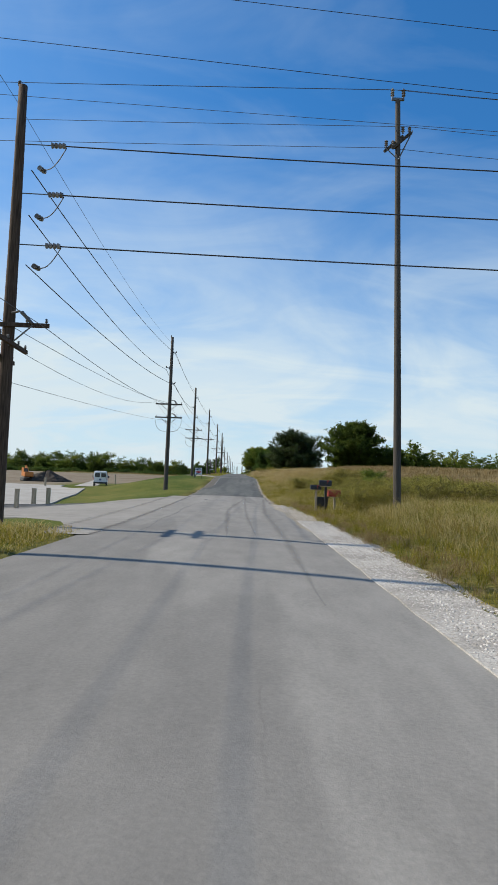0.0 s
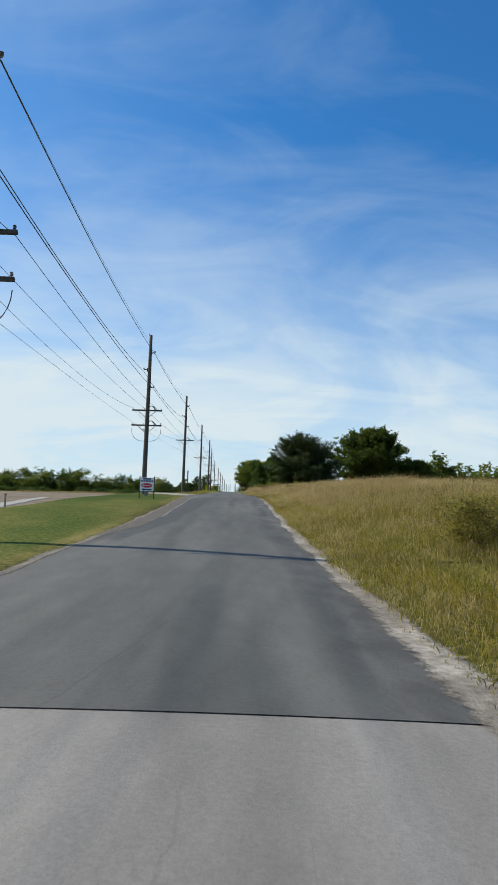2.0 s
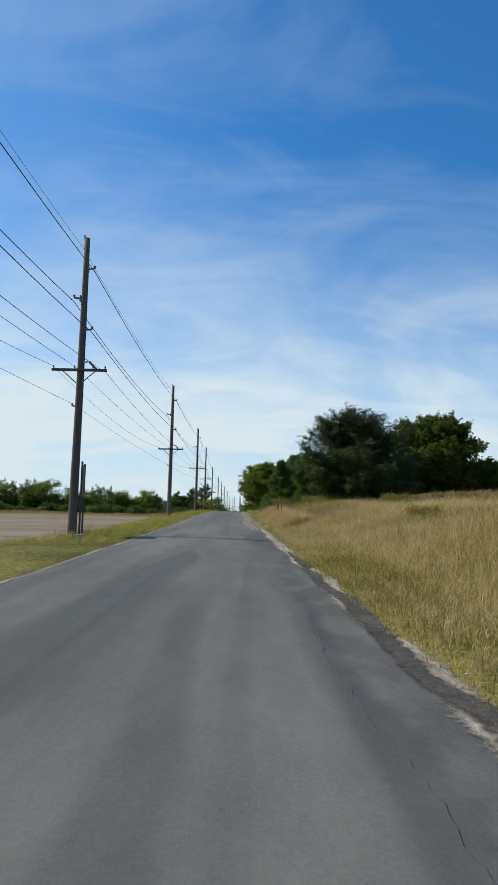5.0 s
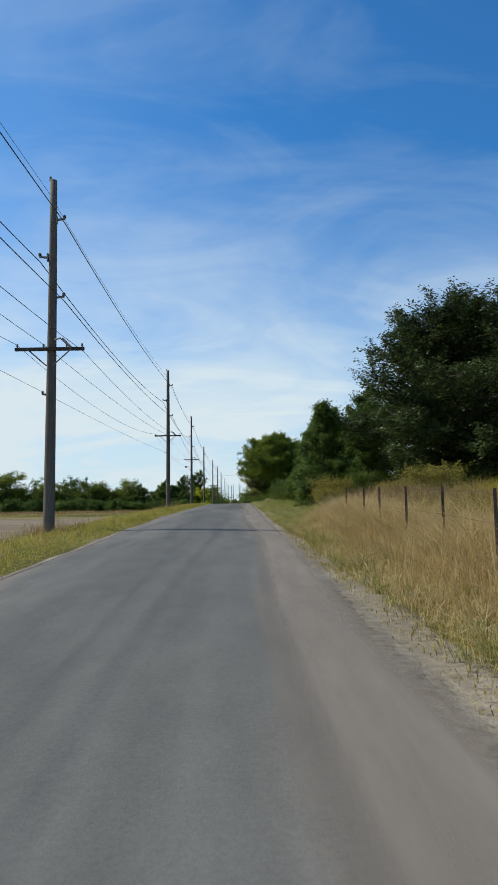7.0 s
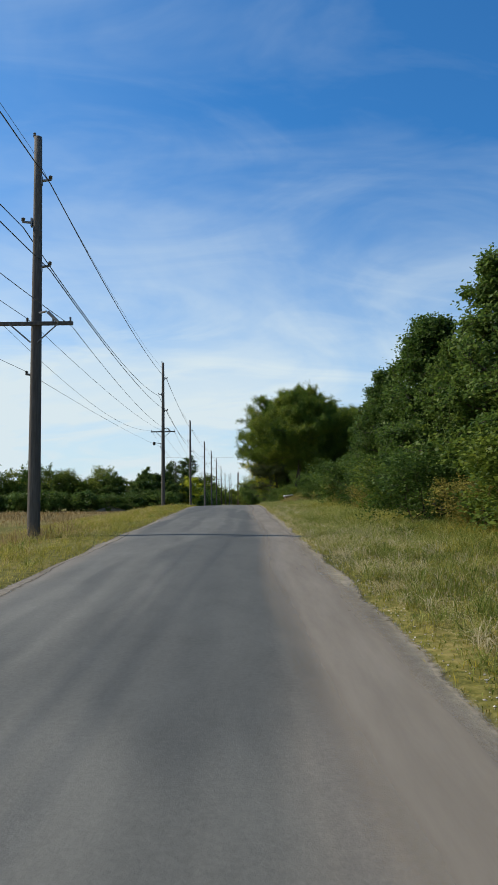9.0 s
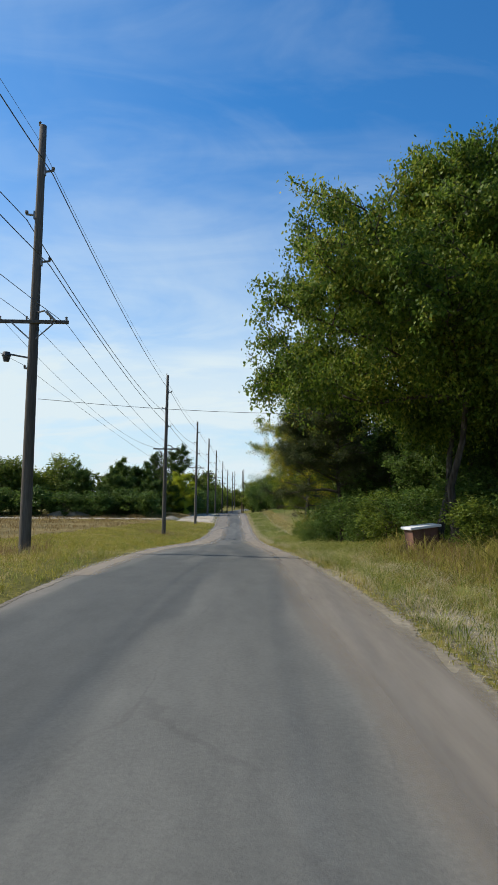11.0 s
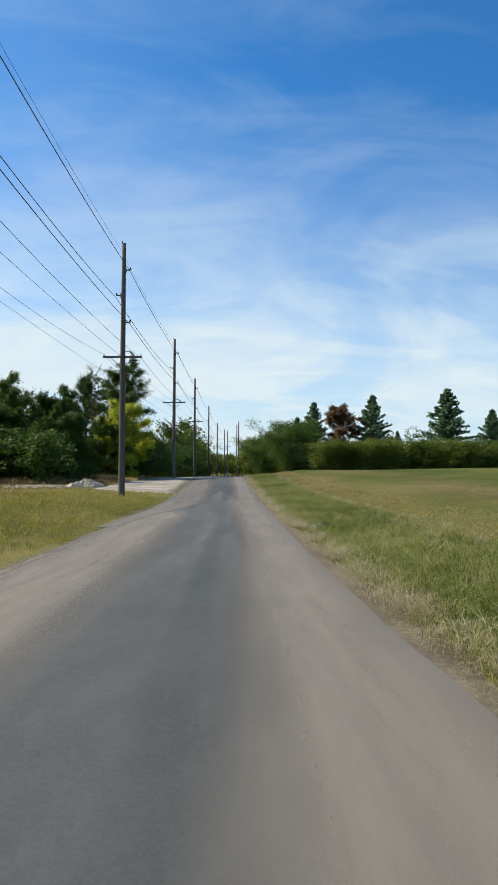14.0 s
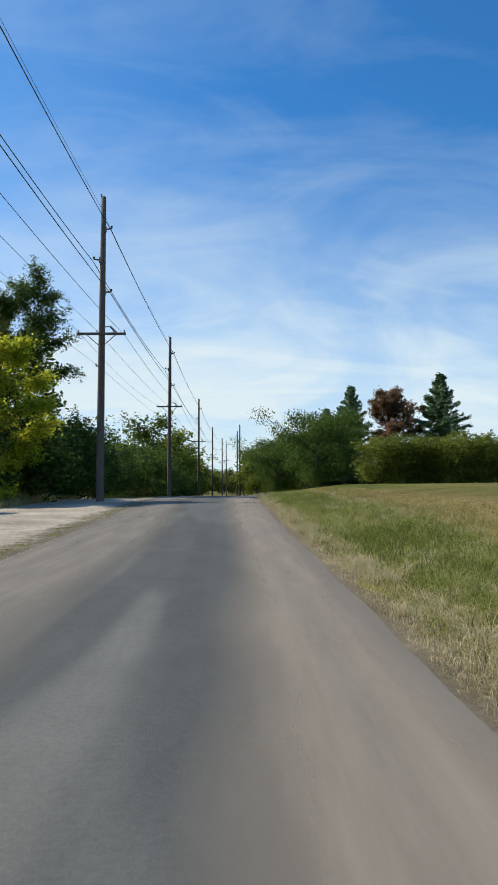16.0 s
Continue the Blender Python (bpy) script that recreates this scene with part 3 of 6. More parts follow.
# the ground lies a little lower under the side road
bed = np.interp(gy, [12.8, 17, 19.5, 21, 22, 32, 33, 36, 41], [-3.6, -5, -7, -10, -60, -60, -9, -5.4, -3.6])
gz = gz - 0.12 * smooth((gx - bed - 0.3) / 1.0) * smooth((glide(gy, ROAD_L) - 0.2 - gx) / 0.3) * smooth((gy - 13.5) / 1.5) * smooth((40 - gy) / 1.5)
ni, nj = len(ys), len(xs)
ii, jj = np.meshgrid(np.arange(ni - 1), np.arange(nj - 1), indexing="ij")
a0 = ii * nj + jj
ground_mesh = mesh_of("ground", np.stack([gx, gy, gz], -1), np.stack([a0, a0 + 1, a0 + nj + 1, a0 + nj], -1), ground_material())
zone_at = ground_mesh.color_attributes.new("zone", "FLOAT_COLOR", "POINT")
gl, gr = glide(gy, ROAD_L) - gx, gx - glide(gy, ROAD_R)
lawn = np.maximum(smooth((gl - 0.3) / 0.5) * smooth((22 - gl) / 3) * smooth((112 - gy) / 10), 0.85 * smooth((gr - 0.6) / 0.6) * smooth((gy - 270) / 8) * smooth((400 - gy) / 20))
tan_lawn = 0.75 * smooth((gr - 3.0) / 2) * smooth((17 - gr) / 7) * smooth((gy - 262) / 10) * smooth((352 - gy) / 12) * (0.55 + 0.45 * np.sin(gx * 0.7 + 1.5 * np.sin(gy * 0.11)))
dry = np.maximum(smooth((gr - 5) / 5) * smooth((165 - gy) / 14), 0.8 * smooth((gl - 7.5) / 3) * smooth((gy - 215) / 15) * smooth((334 - gy) / 4))
soil = np.maximum(smooth((gl - 18.5) / 4) * smooth((gy - 48) / 10) * smooth((325 - gy) / 6) * smooth((110 - gy) / 8),
                  smooth((gl - 8) / 3) * smooth((gy - 95) / 10) * smooth((212 - gy) / 10))
dry = np.maximum(dry, tan_lawn)
zone_at.data.foreach_set("color", np.stack([lawn, dry, soil, np.ones_like(soil)], -1).ravel())
ground_mesh.polygons.foreach_set("use_smooth", [True] * len(ground_mesh.polygons))
tagged(new("ground", ground_mesh), "grassy ground with mown verges, dry grassland and ploughed soil", "ground", kind="structure")


def surface(x, y):
    """What one would tread on: the cambered road, or the land beside it."""
    left, right = glide(y, ROAD_L), glide(y, ROAD_R)
    u = np.clip((x - left) / (right - left), 0, 1)
    inside = road_z(y) + 0.035 * (1 - (2 * u - 1) ** 2)
    return np.where((x > left) & (x < right), inside, np.maximum(land(x, y), np.where((x > left - 0.3) & (x < right + 0.3), road_z(y) - 0.005, -99)))


def strip(name, y0, y1, inner, outer, lift, mat, label, category, step=1.0, ragged=0.0, cross=5, seed=1, kind="structure", rim=0.02, flush=False, hem=0.01):
    """A sheet along the road from one line to another, laid on what is there, with turned-down rims."""
    r = np.random.default_rng(seed)
    yy = np.linspace(y0, y1, int(round((y1 - y0) / step)) + 1)
    n = len(yy)
    wob, wob2 = (np.convolve(r.normal(0, 1, n + 6), np.ones(3) / 3, "same")[3:-3] * ragged for _ in range(2))
    u = np.linspace(0, 1, cross)
    xa, xb = inner(yy) + wob, np.maximum(outer(yy) + wob2, inner(yy) + wob + 0.004)
    x = xa[:, None] + (xb - xa)[:, None] * u
    y = np.repeat(yy[:, None], cross, 1)
    z = surface(x, y) + lift
    if flush:
        z[:, -1] -= 0.015 + lift
    x = np.c_[xa - hem, x, xb + hem]
    y = np.c_[yy, y, yy]
    z = np.c_[z[:, 0] - lift - rim, z, z[:, -1] - (-0.015 if flush else lift) - rim]
    wide = cross + 2
    i, j = np.meshgrid(np.arange(n - 1), np.arange(wide - 1), indexing="ij")
    a = i * wide + j
    me = mesh_of(name, np.stack([x, y, z], -1), np.stack([a, a + 1, a + wide + 1, a + wide], -1), mat)
    across = me.attributes.new("across", "FLOAT", "POINT")
    across.data.foreach_set("value", np.tile(np.r_[0, u, 1], n))
    return tagged(new(name, me), label, category, kind=kind)


left_edge, right_edge = (lambda y: glide(y, ROAD_L)), (lambda y: glide(y, ROAD_R))
M["concrete_road"] = road_material("worn_concrete_paving", (0.21, 0.203, 0.187), (0.17, 0.165, 0.153), (0.25, 0.242, 0.222), (0.25, 0.235, 0.21), 2000, 0.6, 0.0)
M["asphalt_road"] = road_material("worn_asphalt_paving", (0.086, 0.09, 0.086), (0.061, 0.067, 0.067), (0.126, 0.128, 0.118), (0.19, 0.172, 0.145), 128, 0.6)
strip("road", -120, 44.0, left_edge, right_edge, 0.0, M["concrete_road"], "worn pale grey concrete country road", "road", cross=13, rim=0.1)
strip("road", 43.4, 900, left_edge, right_edge, 0.008, M["asphalt_road"], "worn grey asphalt country road with patches", "road", cross=13, ragged=0.045, rim=0.1, step=0.6)


# ---- power poles and lines ----


def insulator(bm, at, h=0.16, r=0.055):
    x, y, z = at
    rod(bm, (x, y, z), (x, y, z + h), r * 0.45, r * 0.35, 8)
    for k in range(3):
        rod(bm, (x, y, z + h * (0.3 + 0.25 * k)), (x, y, z + h * (0.42 + 0.25 * k)), r, r * 0.6, 8)
    return bm


def utility_pole(x, y, top, base, label, wood="pole", arms=(6.5,), brackets=((0.236, 1), (0.46, -1), (0.695, 1)), light=False, lean=0.0, fuse=True, hang=False, across=()):
    """A wooden pole: z of its top and foot; arms and brackets by their drop below the top."""
    h = top - base
    pole = thing("utility_pole", (x, y, base), label, "utility pole", "poles along the road")
    n = 9
    zs = np.linspace(-0.6, h, n)
    bow = 0.03 * np.sin(zs / h * 2.5 + x)
    v, f = tubes([(np.stack([bow, 0 * zs, zs], 1), 0.19 - 0.075 * np.clip(zs, 0, h) / h)], 12)
    v = np.concatenate([v, [[bow[-1], 0, h + 0.02]]])
    last = (n - 1) * 12
    cap = [[last + k, last + (k + 1) % 12, len(v) - 1] for k in range(12)]
    part("shaft", mesh_of("shaft", v, f, M[wood], cap), None, pole, smooth=True)
    part("pole_cap_insulator", insulator(bmesh.new(), (-0.08, 0, h - 0.05), 0.2, 0.05), M["porcelain"], pole)
    for share, side in brackets:
        drop = share * arms[0]
        bm = rod(bmesh.new(), (0, 0, h - drop - 0.02), (side * 0.42, 0, h - drop + 0.03), 0.045, 0.035)
        box(bm, (0.05, 0.12, 0.26), (side * 0.14, 0, h - drop))
        br = part("standoff_bracket", bm, M["iron"], pole)
        part("insulator", insulator(bmesh.new(), (side * 0.4, 0, h - drop + 0.02), 0.14, 0.06), M["porcelain"], br)
    for drop in arms:
        bm = boxed((2.25, 0.09, 0.11), (0, -0.16, h - drop), 0.012)
        arm = part("crossarm", bm, M[wood], pole)
        for s in (-1, 1):
            b2 = rod(bmesh.new(), (s * 0.72, -0.2, h - drop), (s * 0.1, -0.17, h - drop - 0.55), 0.022, 0.022, 6)
            part("brace", b2, M["iron"], arm)
        for k in (-1.05, -0.2, 0.55, 1.05):
            part("insulator", insulator(bmesh.new(), (k, -0.16, h - drop + 0.05), 0.13, 0.045), M["porcelain"], arm)
        if fuse:
            bm = rod(bmesh.new(), (0.42, -0.24, h - drop + 0.32), (0.72, -0.24, h - drop + 0.02), 0.05, 0.04)
            rod(bm, (0.38, -0.24, h - drop + 0.34), (0.16, -0.2, h - drop + 0.3), 0.03)
            part("fuse_cutout", bm, M["porcelain"], arm)
    low = (arms[0] if arms else 7.0) + 1.5
    bm = rod(bmesh.new(), (0, 0, h - low), (-0.28, 0, h - low + 0.05), 0.03)
    insulator(bm, (-0.26, 0, h - low + 0.05), 0.1, 0.05)
    part("cable_bracket", bm, M["iron"], pole)
    for k, drop in enumerate(across):
        arm = part("crossarm", boxed((0.1, 2.1, 0.11), (-0.17 if k else 0.17, 0, h - drop), 0.012), M[wood], pole)
        for s in (-0.95, -0.4, 0.4, 0.95):
            part("insulator", insulator(bmesh.new(), (-0.17 if k else 0.17, s, h - drop + 0.05), 0.13, 0.045), M["porcelain"], arm)
    if hang:
        for s in (-1, 1):
            pts = [(s * (0.1 + 1.0 * math.sin(k / 8 * math.pi / 2)), -0.2, h - 8.1 - 0.0 + 0.9 * (1 - math.cos(k / 8 * math.pi / 2)) - 0.1 * math.sin(k / 8 * math.pi)) for k in range(9)]
            part("jumper_cable", mesh_of("jumper_cable", *tubes([(pts, [0.014] * 9)], 5), M["wire"]), None, pole)
    if light:
        bm = rod(bmesh.new(), (0, 0, h - 7.7), (-0.85, 0, h - 7.55), 0.03)
        lamp = part("lamp_arm", bm, M["iron"], pole)
        bm = rod(bmesh.new(), (-0.85, 0, h - 7.5), (-0.85, 0, h - 7.62), 0.11, 0.15, 12)
        rod(bm, (-0.85, 0, h - 7.62), (-0.85, 0, h - 7.8), 0.13, 0.09, 12)
        part("lamp_head", bm, M["plastic"], lamp)
    return pole


POLES = [(-6.15, 15.1, 10.9, -0.85), (-6.46, 54.8, 13.19, -0.15), (-7.0, 89.83, 14.1, 1.5), (-6.89, 124.3, 15.25, 2.85), (-6.66, 157.34, 15.66, 3.5), (-6.79, 193.44, 16.68, 4.3),
         (-7.99, 236.9, 18.65, 4.7), (-8.38, 276.86, 17.76, 3.7), (-8.07, 312.2, 17.47, 2.85), (-7.94, 341.84, 17.62, 2.6), (-7.7, 370.16, 17.36, 2.1), (-7.4, 408.44, 16.9, 1.6),
         (-6.9, 447.0, 16.2, 2.2), (-5.9, 487.0, 16.8, 3.4), (-5.6, 530.0, 19.0, 5.2)]
ARM = (6.5, 5.8, 5.8, 5.67, 5.8, 5.72, 6.55, 6.8, 6.64, 6.5, 6.2, 6.2, 6.2, 6.2, 6.2)
for k, (px, py, pt, pb) in enumerate(POLES):
    pb = spot(px, py)
    POLES[k] = (px, py, pt, pb)
    if k == 0:
        utility_pole(px, py, pt, pb, "dark brown wooden corner pole with crossarm and dead-end lines", "pole_dark", (6.5,), (), fuse=True, across=(6.98, 7.3))
    elif k < 3:
        utility_pole(px, py, pt, pb, "weathered wooden power pole with two crossarms", arms=(5.8, 6.93), hang=True)
    else:
        utility_pole(px, py, pt, pb, "weathered wooden power pole with a yard light" if k == 6 else "weathered wooden power pole with one crossarm", arms=(ARM[k],), light=k == 6)


def span(a, b, sag, n=14):
    a, b = np.asarray(a, float), np.asarray(b, float)
    u = np.linspace(0, 1, n)[:, None]
    return a + (b - a) * u - np.array([0, 0, 1.0]) * 4 * sag * u * (1 - u)


def cable(name, runs, radius, mat, label, group="lines along the road"):
    v, f = tubes([(p, [radius] * len(p)) for p in runs], 4)
    return tagged(new(name, mesh_of(name, v, f, M[mat])), label, "power line", group)


LINES = [(-0.16, -0.38, 0.0, 0.008, "wire_thin", 0.4), (0.4, -0.1, 0.236, 0.019, "wire", 0.42), (-0.4, -0.14, 0.46, 0.019, "wire", 0.52), (0.4, -0.1, 0.695, 0.019, "wire", 0.38),
         (-1.1, 0.17, 1.0, 0.009, "wire_thin", 0.65), (-0.2, 0.15, 1.0, 0.010, "wire_thin", 0.25), (1.1, -0.1, 1.0, 0.011, "wire_thin", 0.45), (-0.26, -1.38, 1.0, 0.007, "wire_thin", 0.12)]
for k, (dx, dz, share, radius, mat, sag) in enumerate(LINES):
    ends = [(px + dx, py - (0.16 if k > 3 else 0), pt + dz - share * ARM[i]) for i, (px, py, pt, pb) in enumerate(POLES)]
    if k in (1, 2, 3):
        ends[0] = (POLES[0][0] + 0.15, POLES[0][1] + 0.65, (0, 8.9, 7.63, 6.25)[k])
    else:
        ends = [(ends[0][0] - 0.6, -22.0, ends[0][2] + 0.5)] + ends
    run = np.concatenate([span(a, b, sag * ((b[1] - a[1]) / 36) ** 2)[:-1] for a, b in zip(ends[:-1], ends[1:])] + [[ends[-1]]])
    cable("power_line", [run], radius, mat, "thin aluminium power line strung between poles" if mat == "wire_thin" else "black power line strung between poles")

# the branch across the road
cx, cy, ct, cb = POLES[0]
for k, z in enumerate((9.3, 7.96, 6.58)):
    start, knot, end = (cx + 0.15, cy, z), (cx + 1.15, cy, z - 0.02), (34.0, cy + 0.8, z + 0.25)
    cable("branch_line", [span(knot, end, 0.22)], 0.019, "wire", "heavy black line crossing the road", "lines across the road")
    clamp = thing("dead_end_clamp", start, "grey strain insulator holding a heavy line", "insulator", "strain insulators")
    bm = rod(bmesh.new(), (0, 0, 0), (1.05, 0, -0.02), 0.016, 0.016, 6)
    part("strain_rod", bm, M["iron"], clamp)
    for i in range(4):
        part("insulator_disc", rod(bmesh.new(), (0.72 + 0.1 * i, 0, -0.015), (0.79 + 0.1 * i, 0, -0.015), 0.085, 0.06, 8), M["porcelain"], clamp)
    for i in range(3):
        part("insulator_disc", rod(bmesh.new(), (0.28 + 0.03 * i, 0.45 + 0.09 * i, -0.42), (0.3 + 0.03 * i, 0.52 + 0.09 * i, -0.42), 0.075, 0.05, 8), M["porcelain"], clamp)
    loop = [(1.1 - 0.8 * u, 0.05 + 0.5 * u, -0.04 - 0.38 * u - 0.22 * math.sin(math.pi * u)) for u in np.linspace(0, 1, 9)]
    part("jumper_cable", mesh_of("jumper_cable", *tubes([(loop, [0.014] * 9)], 5), M["wire"]), None, clamp)
for z0, z1, r in ((19.0, 13.3, 0.014), (21.7, 15.6, 0.014), (15.8, 13.0, 0.010)):
    cable("branch_line", [span((-36.0, 22, z0), (40, 22, z1), 0.1)], r, "wire_thin" if r < 0.013 else "wire", "thin line crossing high over the road", "lines across the road")

# the tall pole on the grassland and the corner pole whose shadow falls on the road
tall = thing("utility_pole", (6.0, 23.5, spot(6.0, 23.5)), "tall grey wooden pole with angled twin crossarms", "utility pole", "poles by the crossing")
th = 16.0 - spot(6.0, 23.5)
v, f = tubes([([(0, 0, -0.6), (-0.1, 0, 5), (-0.22, 0, 11), (-0.32, 0, th)], [0.16, 0.14, 0.115, 0.1])], 12)
part("shaft", mesh_of("shaft", v, f, M["pole"]), None, tall, smooth=True)
bm = boxed((0.5, 0.09, 0.1), (-0.32, 0, th + 0.06), 0.01)
top_arm = part("top_arm", bm, M["iron"], tall)
for s in (-0.22, 0.22):
    part("insulator", insulator(bmesh.new(), (-0.32 + s, 0, th + 0.08), 0.42, 0.085), M["porcelain"], top_arm)
for off in (-0.13, 0.13):
    arm = part("crossarm", boxed((1.0, 0.1, 0.11), (-0.29 + off, -0.14 * (1 if off > 0 else -1), th - 1.7), 0.012, Matrix.Rotation(radians(-42), 4, "Y")), M["pole"], tall)
    for s in (-0.45, 0.45):
        part("insulator", insulator(bmesh.new(), (-0.29 + off + s * 0.72, 0, th - 1.7 + s * 0.66 + 0.06), 0.3, 0.075), M["porcelain"], arm)
    part("brace", rod(bmesh.new(), (-0.29, -0.16, th - 2.5), (-0.29 + off * 4.2, -0.16, th - 1.65 + (0.35 if off > 0 else -0.35)), 0.024, 0.024, 6), M["iron"], arm)
for dz, dx in ((0.45, -0.22), (0.45, 0.22), (-1.95, -0.4), (-1.05, 0.4)):
    cable("branch_line", [np.concatenate([span((-36, 23.5, 15.4 + dz), (5.7 + dx, 23.5, 16.0 + dz), 0.1)[:-1], span((5.7 + dx, 23.5, 16.0 + dz), (44, 21, 14.2 + dz), 0.6)])], 0.011, "wire_thin",
          "thin line running over the tall pole", "lines across the road")
utility_pole(-9.2, 10.6, 11.8, spot(-9.2, 10.6), "brown wooden pole with one crossarm beside the crossing", "pole_dark", (1.0,), ())
# poles on the far right verge, past the dip
for px, py, pt in ((-1.4, 440.0, 16.0), (-1.9, 462.0, 16.6)):
    utility_pole(px, py, pt, spot(px, py), "dark wooden power pole far down the road", "pole_dark", (), ())
drop_from = (POLES[6][0] + 0.1, POLES[6][1] + 0.36, 9.72)
cable("service_line", [span(drop_from, (16.1, 251.6, 12.6), 0.8)], 0.0075, "wire", "black service line crossing the road to the trees", "service lines")
utility_pole(16.1, 251.3, 12.9, spot(16.1, 251.3), "short wooden pole among the trees", "pole_dark", (), ())


# ---- trees ----
def leaf_quads(centres, size, r, flat=0.35, droop=0.0, face=None, slim=0.48):
    """Pointed leaves, one four-cornered face each; face: the way that their upper sides lean to."""
    n = len(centres)
    d = r.normal(0, 1, (n, 3))
    d[:, 2] = d[:, 2] * flat - droop
    d /= np.linalg.norm(d, axis=1)[:, None]
    e = r.normal(0, 1, (n, 3))
    if face is not None:
        e = np.cross(face + r.normal(0, 0.5, (n, 3)), d)
    e -= (e * d).sum(1)[:, None] * d
    e /= np.linalg.norm(e, axis=1)[:, None] + 1e-6
    s = size * r.uniform(0.6, 1.35, (n, 1))
    tip, back, side = d * s, -d * s * 0.75, e * s * slim
    v = np.stack([centres + back, centres + side, centres + tip, centres - side], 1).reshape(-1, 3)
    return v, np.arange(4 * n).reshape(-1, 4)


def bent(p0, way, length, lift, r, n=4, kink=0.07):
    """A limb's line from p0 along way, bending upwards (lift) or hanging."""
    w = np.linspace(0, 1, n)[:, None]
    shake = np.cumsum(np.r_[np.zeros((1, 3)), r.normal(0, kink, (n - 1, 3))], 0) * length / n * 2
    return p0 + way * length * w + np.array([0, 0, lift * length]) * w**2 + shake


def grown(name, label, category, height, spread, clear, leaf_mat, leaf, per_twig, seed, limbs=24, branches=8, twigs=5, trunk=0.22, stems=1, profile=(0.75, 1.0, 0.85, 0.45), rise=(5, 60),
          hang=-0.15, twig=0.6, bare=0.0, droop=0.5, group="", slim=0.48, face_up=0.7, top_share=0.94, start=0.3, fill=0, bare_low=0.0, domed=0.0):
    """A tree grown limb by limb: trunk, limbs, branches and twigs, with leaves set along the twigs.
    profile: the crown's reach at four even heights; bare: the share of twigs without leaves, with more (bare_low) on the lowest limbs;
    fill: leaves deep inside the crown; domed: limbs end on a rounded outline, at this share of it or beyond."""
    r = np.random.default_rng(seed)
    ob = thing(name, (0, 0, 0), label, category, group)
    lines, at, face = [], [], []
    step = 0
    for s in range(stems):
        lean = r.normal(0, 0.035 * height, 2) if stems == 1 else np.array([math.cos(s * 2.4 + seed), math.sin(s * 2.4 + seed)]) * spread * 0.28
        n = 8
        u = np.linspace(0, 1, n)[:, None]
        axis = np.r_[lean * 0.12, -0.3] + u * np.r_[lean, height * top_share * (1 - 0.08 * s) + 0.3] + np.c_[r.normal(0, 0.02 * spread, (n, 2)), np.zeros(n)] * (u > 0.1)
        rad = trunk / math.sqrt(stems) * (1 - 0.92 * u[:, 0] ** 0.9)
        rad[0] *= 1.5
        lines.append((axis, rad))
        for k in range(max(4, limbs // stems)):
            share = ((k + r.uniform(0, 1)) / max(4, limbs // stems)) ** 0.9
            z = clear + (height * top_share - clear) * share * 0.97
            i = min(n - 2, int(z / (height * top_share) * (n - 1)))
            f = z / (height * top_share) * (n - 1) - i
            p0 = axis[i] + (axis[i + 1] - axis[i]) * f
            step += 1
            ang = step * 2.4 + r.normal(0, 0.35)
            up = radians(rise[0] + (rise[1] - rise[0]) * share + r.normal(0, 7))
            reach = spread * np.interp(share, (0, 0.33, 0.67, 1), profile) * r.uniform(0.72, 1.1)
            way = np.array([math.cos(ang) * math.cos(up), math.sin(ang) * math.cos(up), math.sin(up)])
            if domed:
                mid = clear + (height - clear) * 0.45
                radii = np.array([spread, spread, height - mid])
                a, b = (p0 - [0, 0, mid]) / radii, way / radii
                root = (a @ b) ** 2 - (b @ b) * (a @ a - 1)
                reach = max(0.5, (-(a @ b) + math.sqrt(max(0.0, root))) / (b @ b)) * r.uniform(domed, 0.96)
            limb = bent(p0, way, reach, hang, r, 6)
            r0 = min(0.62 * rad[i] + 0.008, 0.02 + 0.018 * reach)
            lines.append((limb, r0 * np.linspace(1, 0.16, 6)))
            for b in range(branches):
                t = start + (1 - start) * (b + r.uniform(0, 1)) / branches
                j = min(4, int(t * 5))
                q0 = limb[j] + (limb[j + 1] - limb[j]) * (t * 5 - j)
                side = np.cross(way, [0, 0, 1.0]) * (1 if b % 2 else -1)
                side = way * r.uniform(0.35, 1.0) + side * r.uniform(0.4, 1.1) + np.array([0, 0, r.uniform(-0.25, 0.55)])
                side /= np.linalg.norm(side)
                long = (0.2 + 0.24 * reach * (1.15 - t * 0.6)) * r.uniform(0.7, 1.2)
                br = bent(q0, side, long, hang, r, 4)
                lines.append((br, r0 * 0.34 * np.linspace(1, 0.2, 4) + 0.002))
                for w in range(twigs):
                    v = r.uniform(0.2, 1.0) * 3
                    j2 = min(2, int(v))
                    t0 = br[j2] + (br[j2 + 1] - br[j2]) * (v - j2)
                    go = side * 0.7 + r.normal(0, 0.6, 3)
                    go /= np.linalg.norm(go)
                    tw = bent(t0, go, twig * r.uniform(0.6, 1.3), hang * 1.5, r, 3, 0.1)
                    lines.append((tw, np.array([0.007, 0.005, 0.003]) * (1 + trunk)))
                    if r.random() >= bare + bare_low * max(0.0, 1 - share * 3.2):
                        m = max(1, int(per_twig * r.uniform(0.6, 1.4)))
                        x = r.uniform(0.1, 1.08, m)[:, None]
                        at.append(tw[0] + (tw[2] - tw[0]) * x + r.normal(0, 0.05 + 0.09 * twig, (m, 3)))
                        face.append(np.tile(side * 0.8 + np.array([0, 0, face_up]), (m, 1)))
    if fill:
        core = np.array([p for line, rr in lines if len(line) == 6 for p in line[1:5]])
        c = core[r.integers(0, len(core), fill)] + r.normal(0, 0.07 * spread, (fill, 3))
        at.append(c)
        face.append(r.normal(0, 0.4, (fill, 3)) + [0, 0, 0.5])
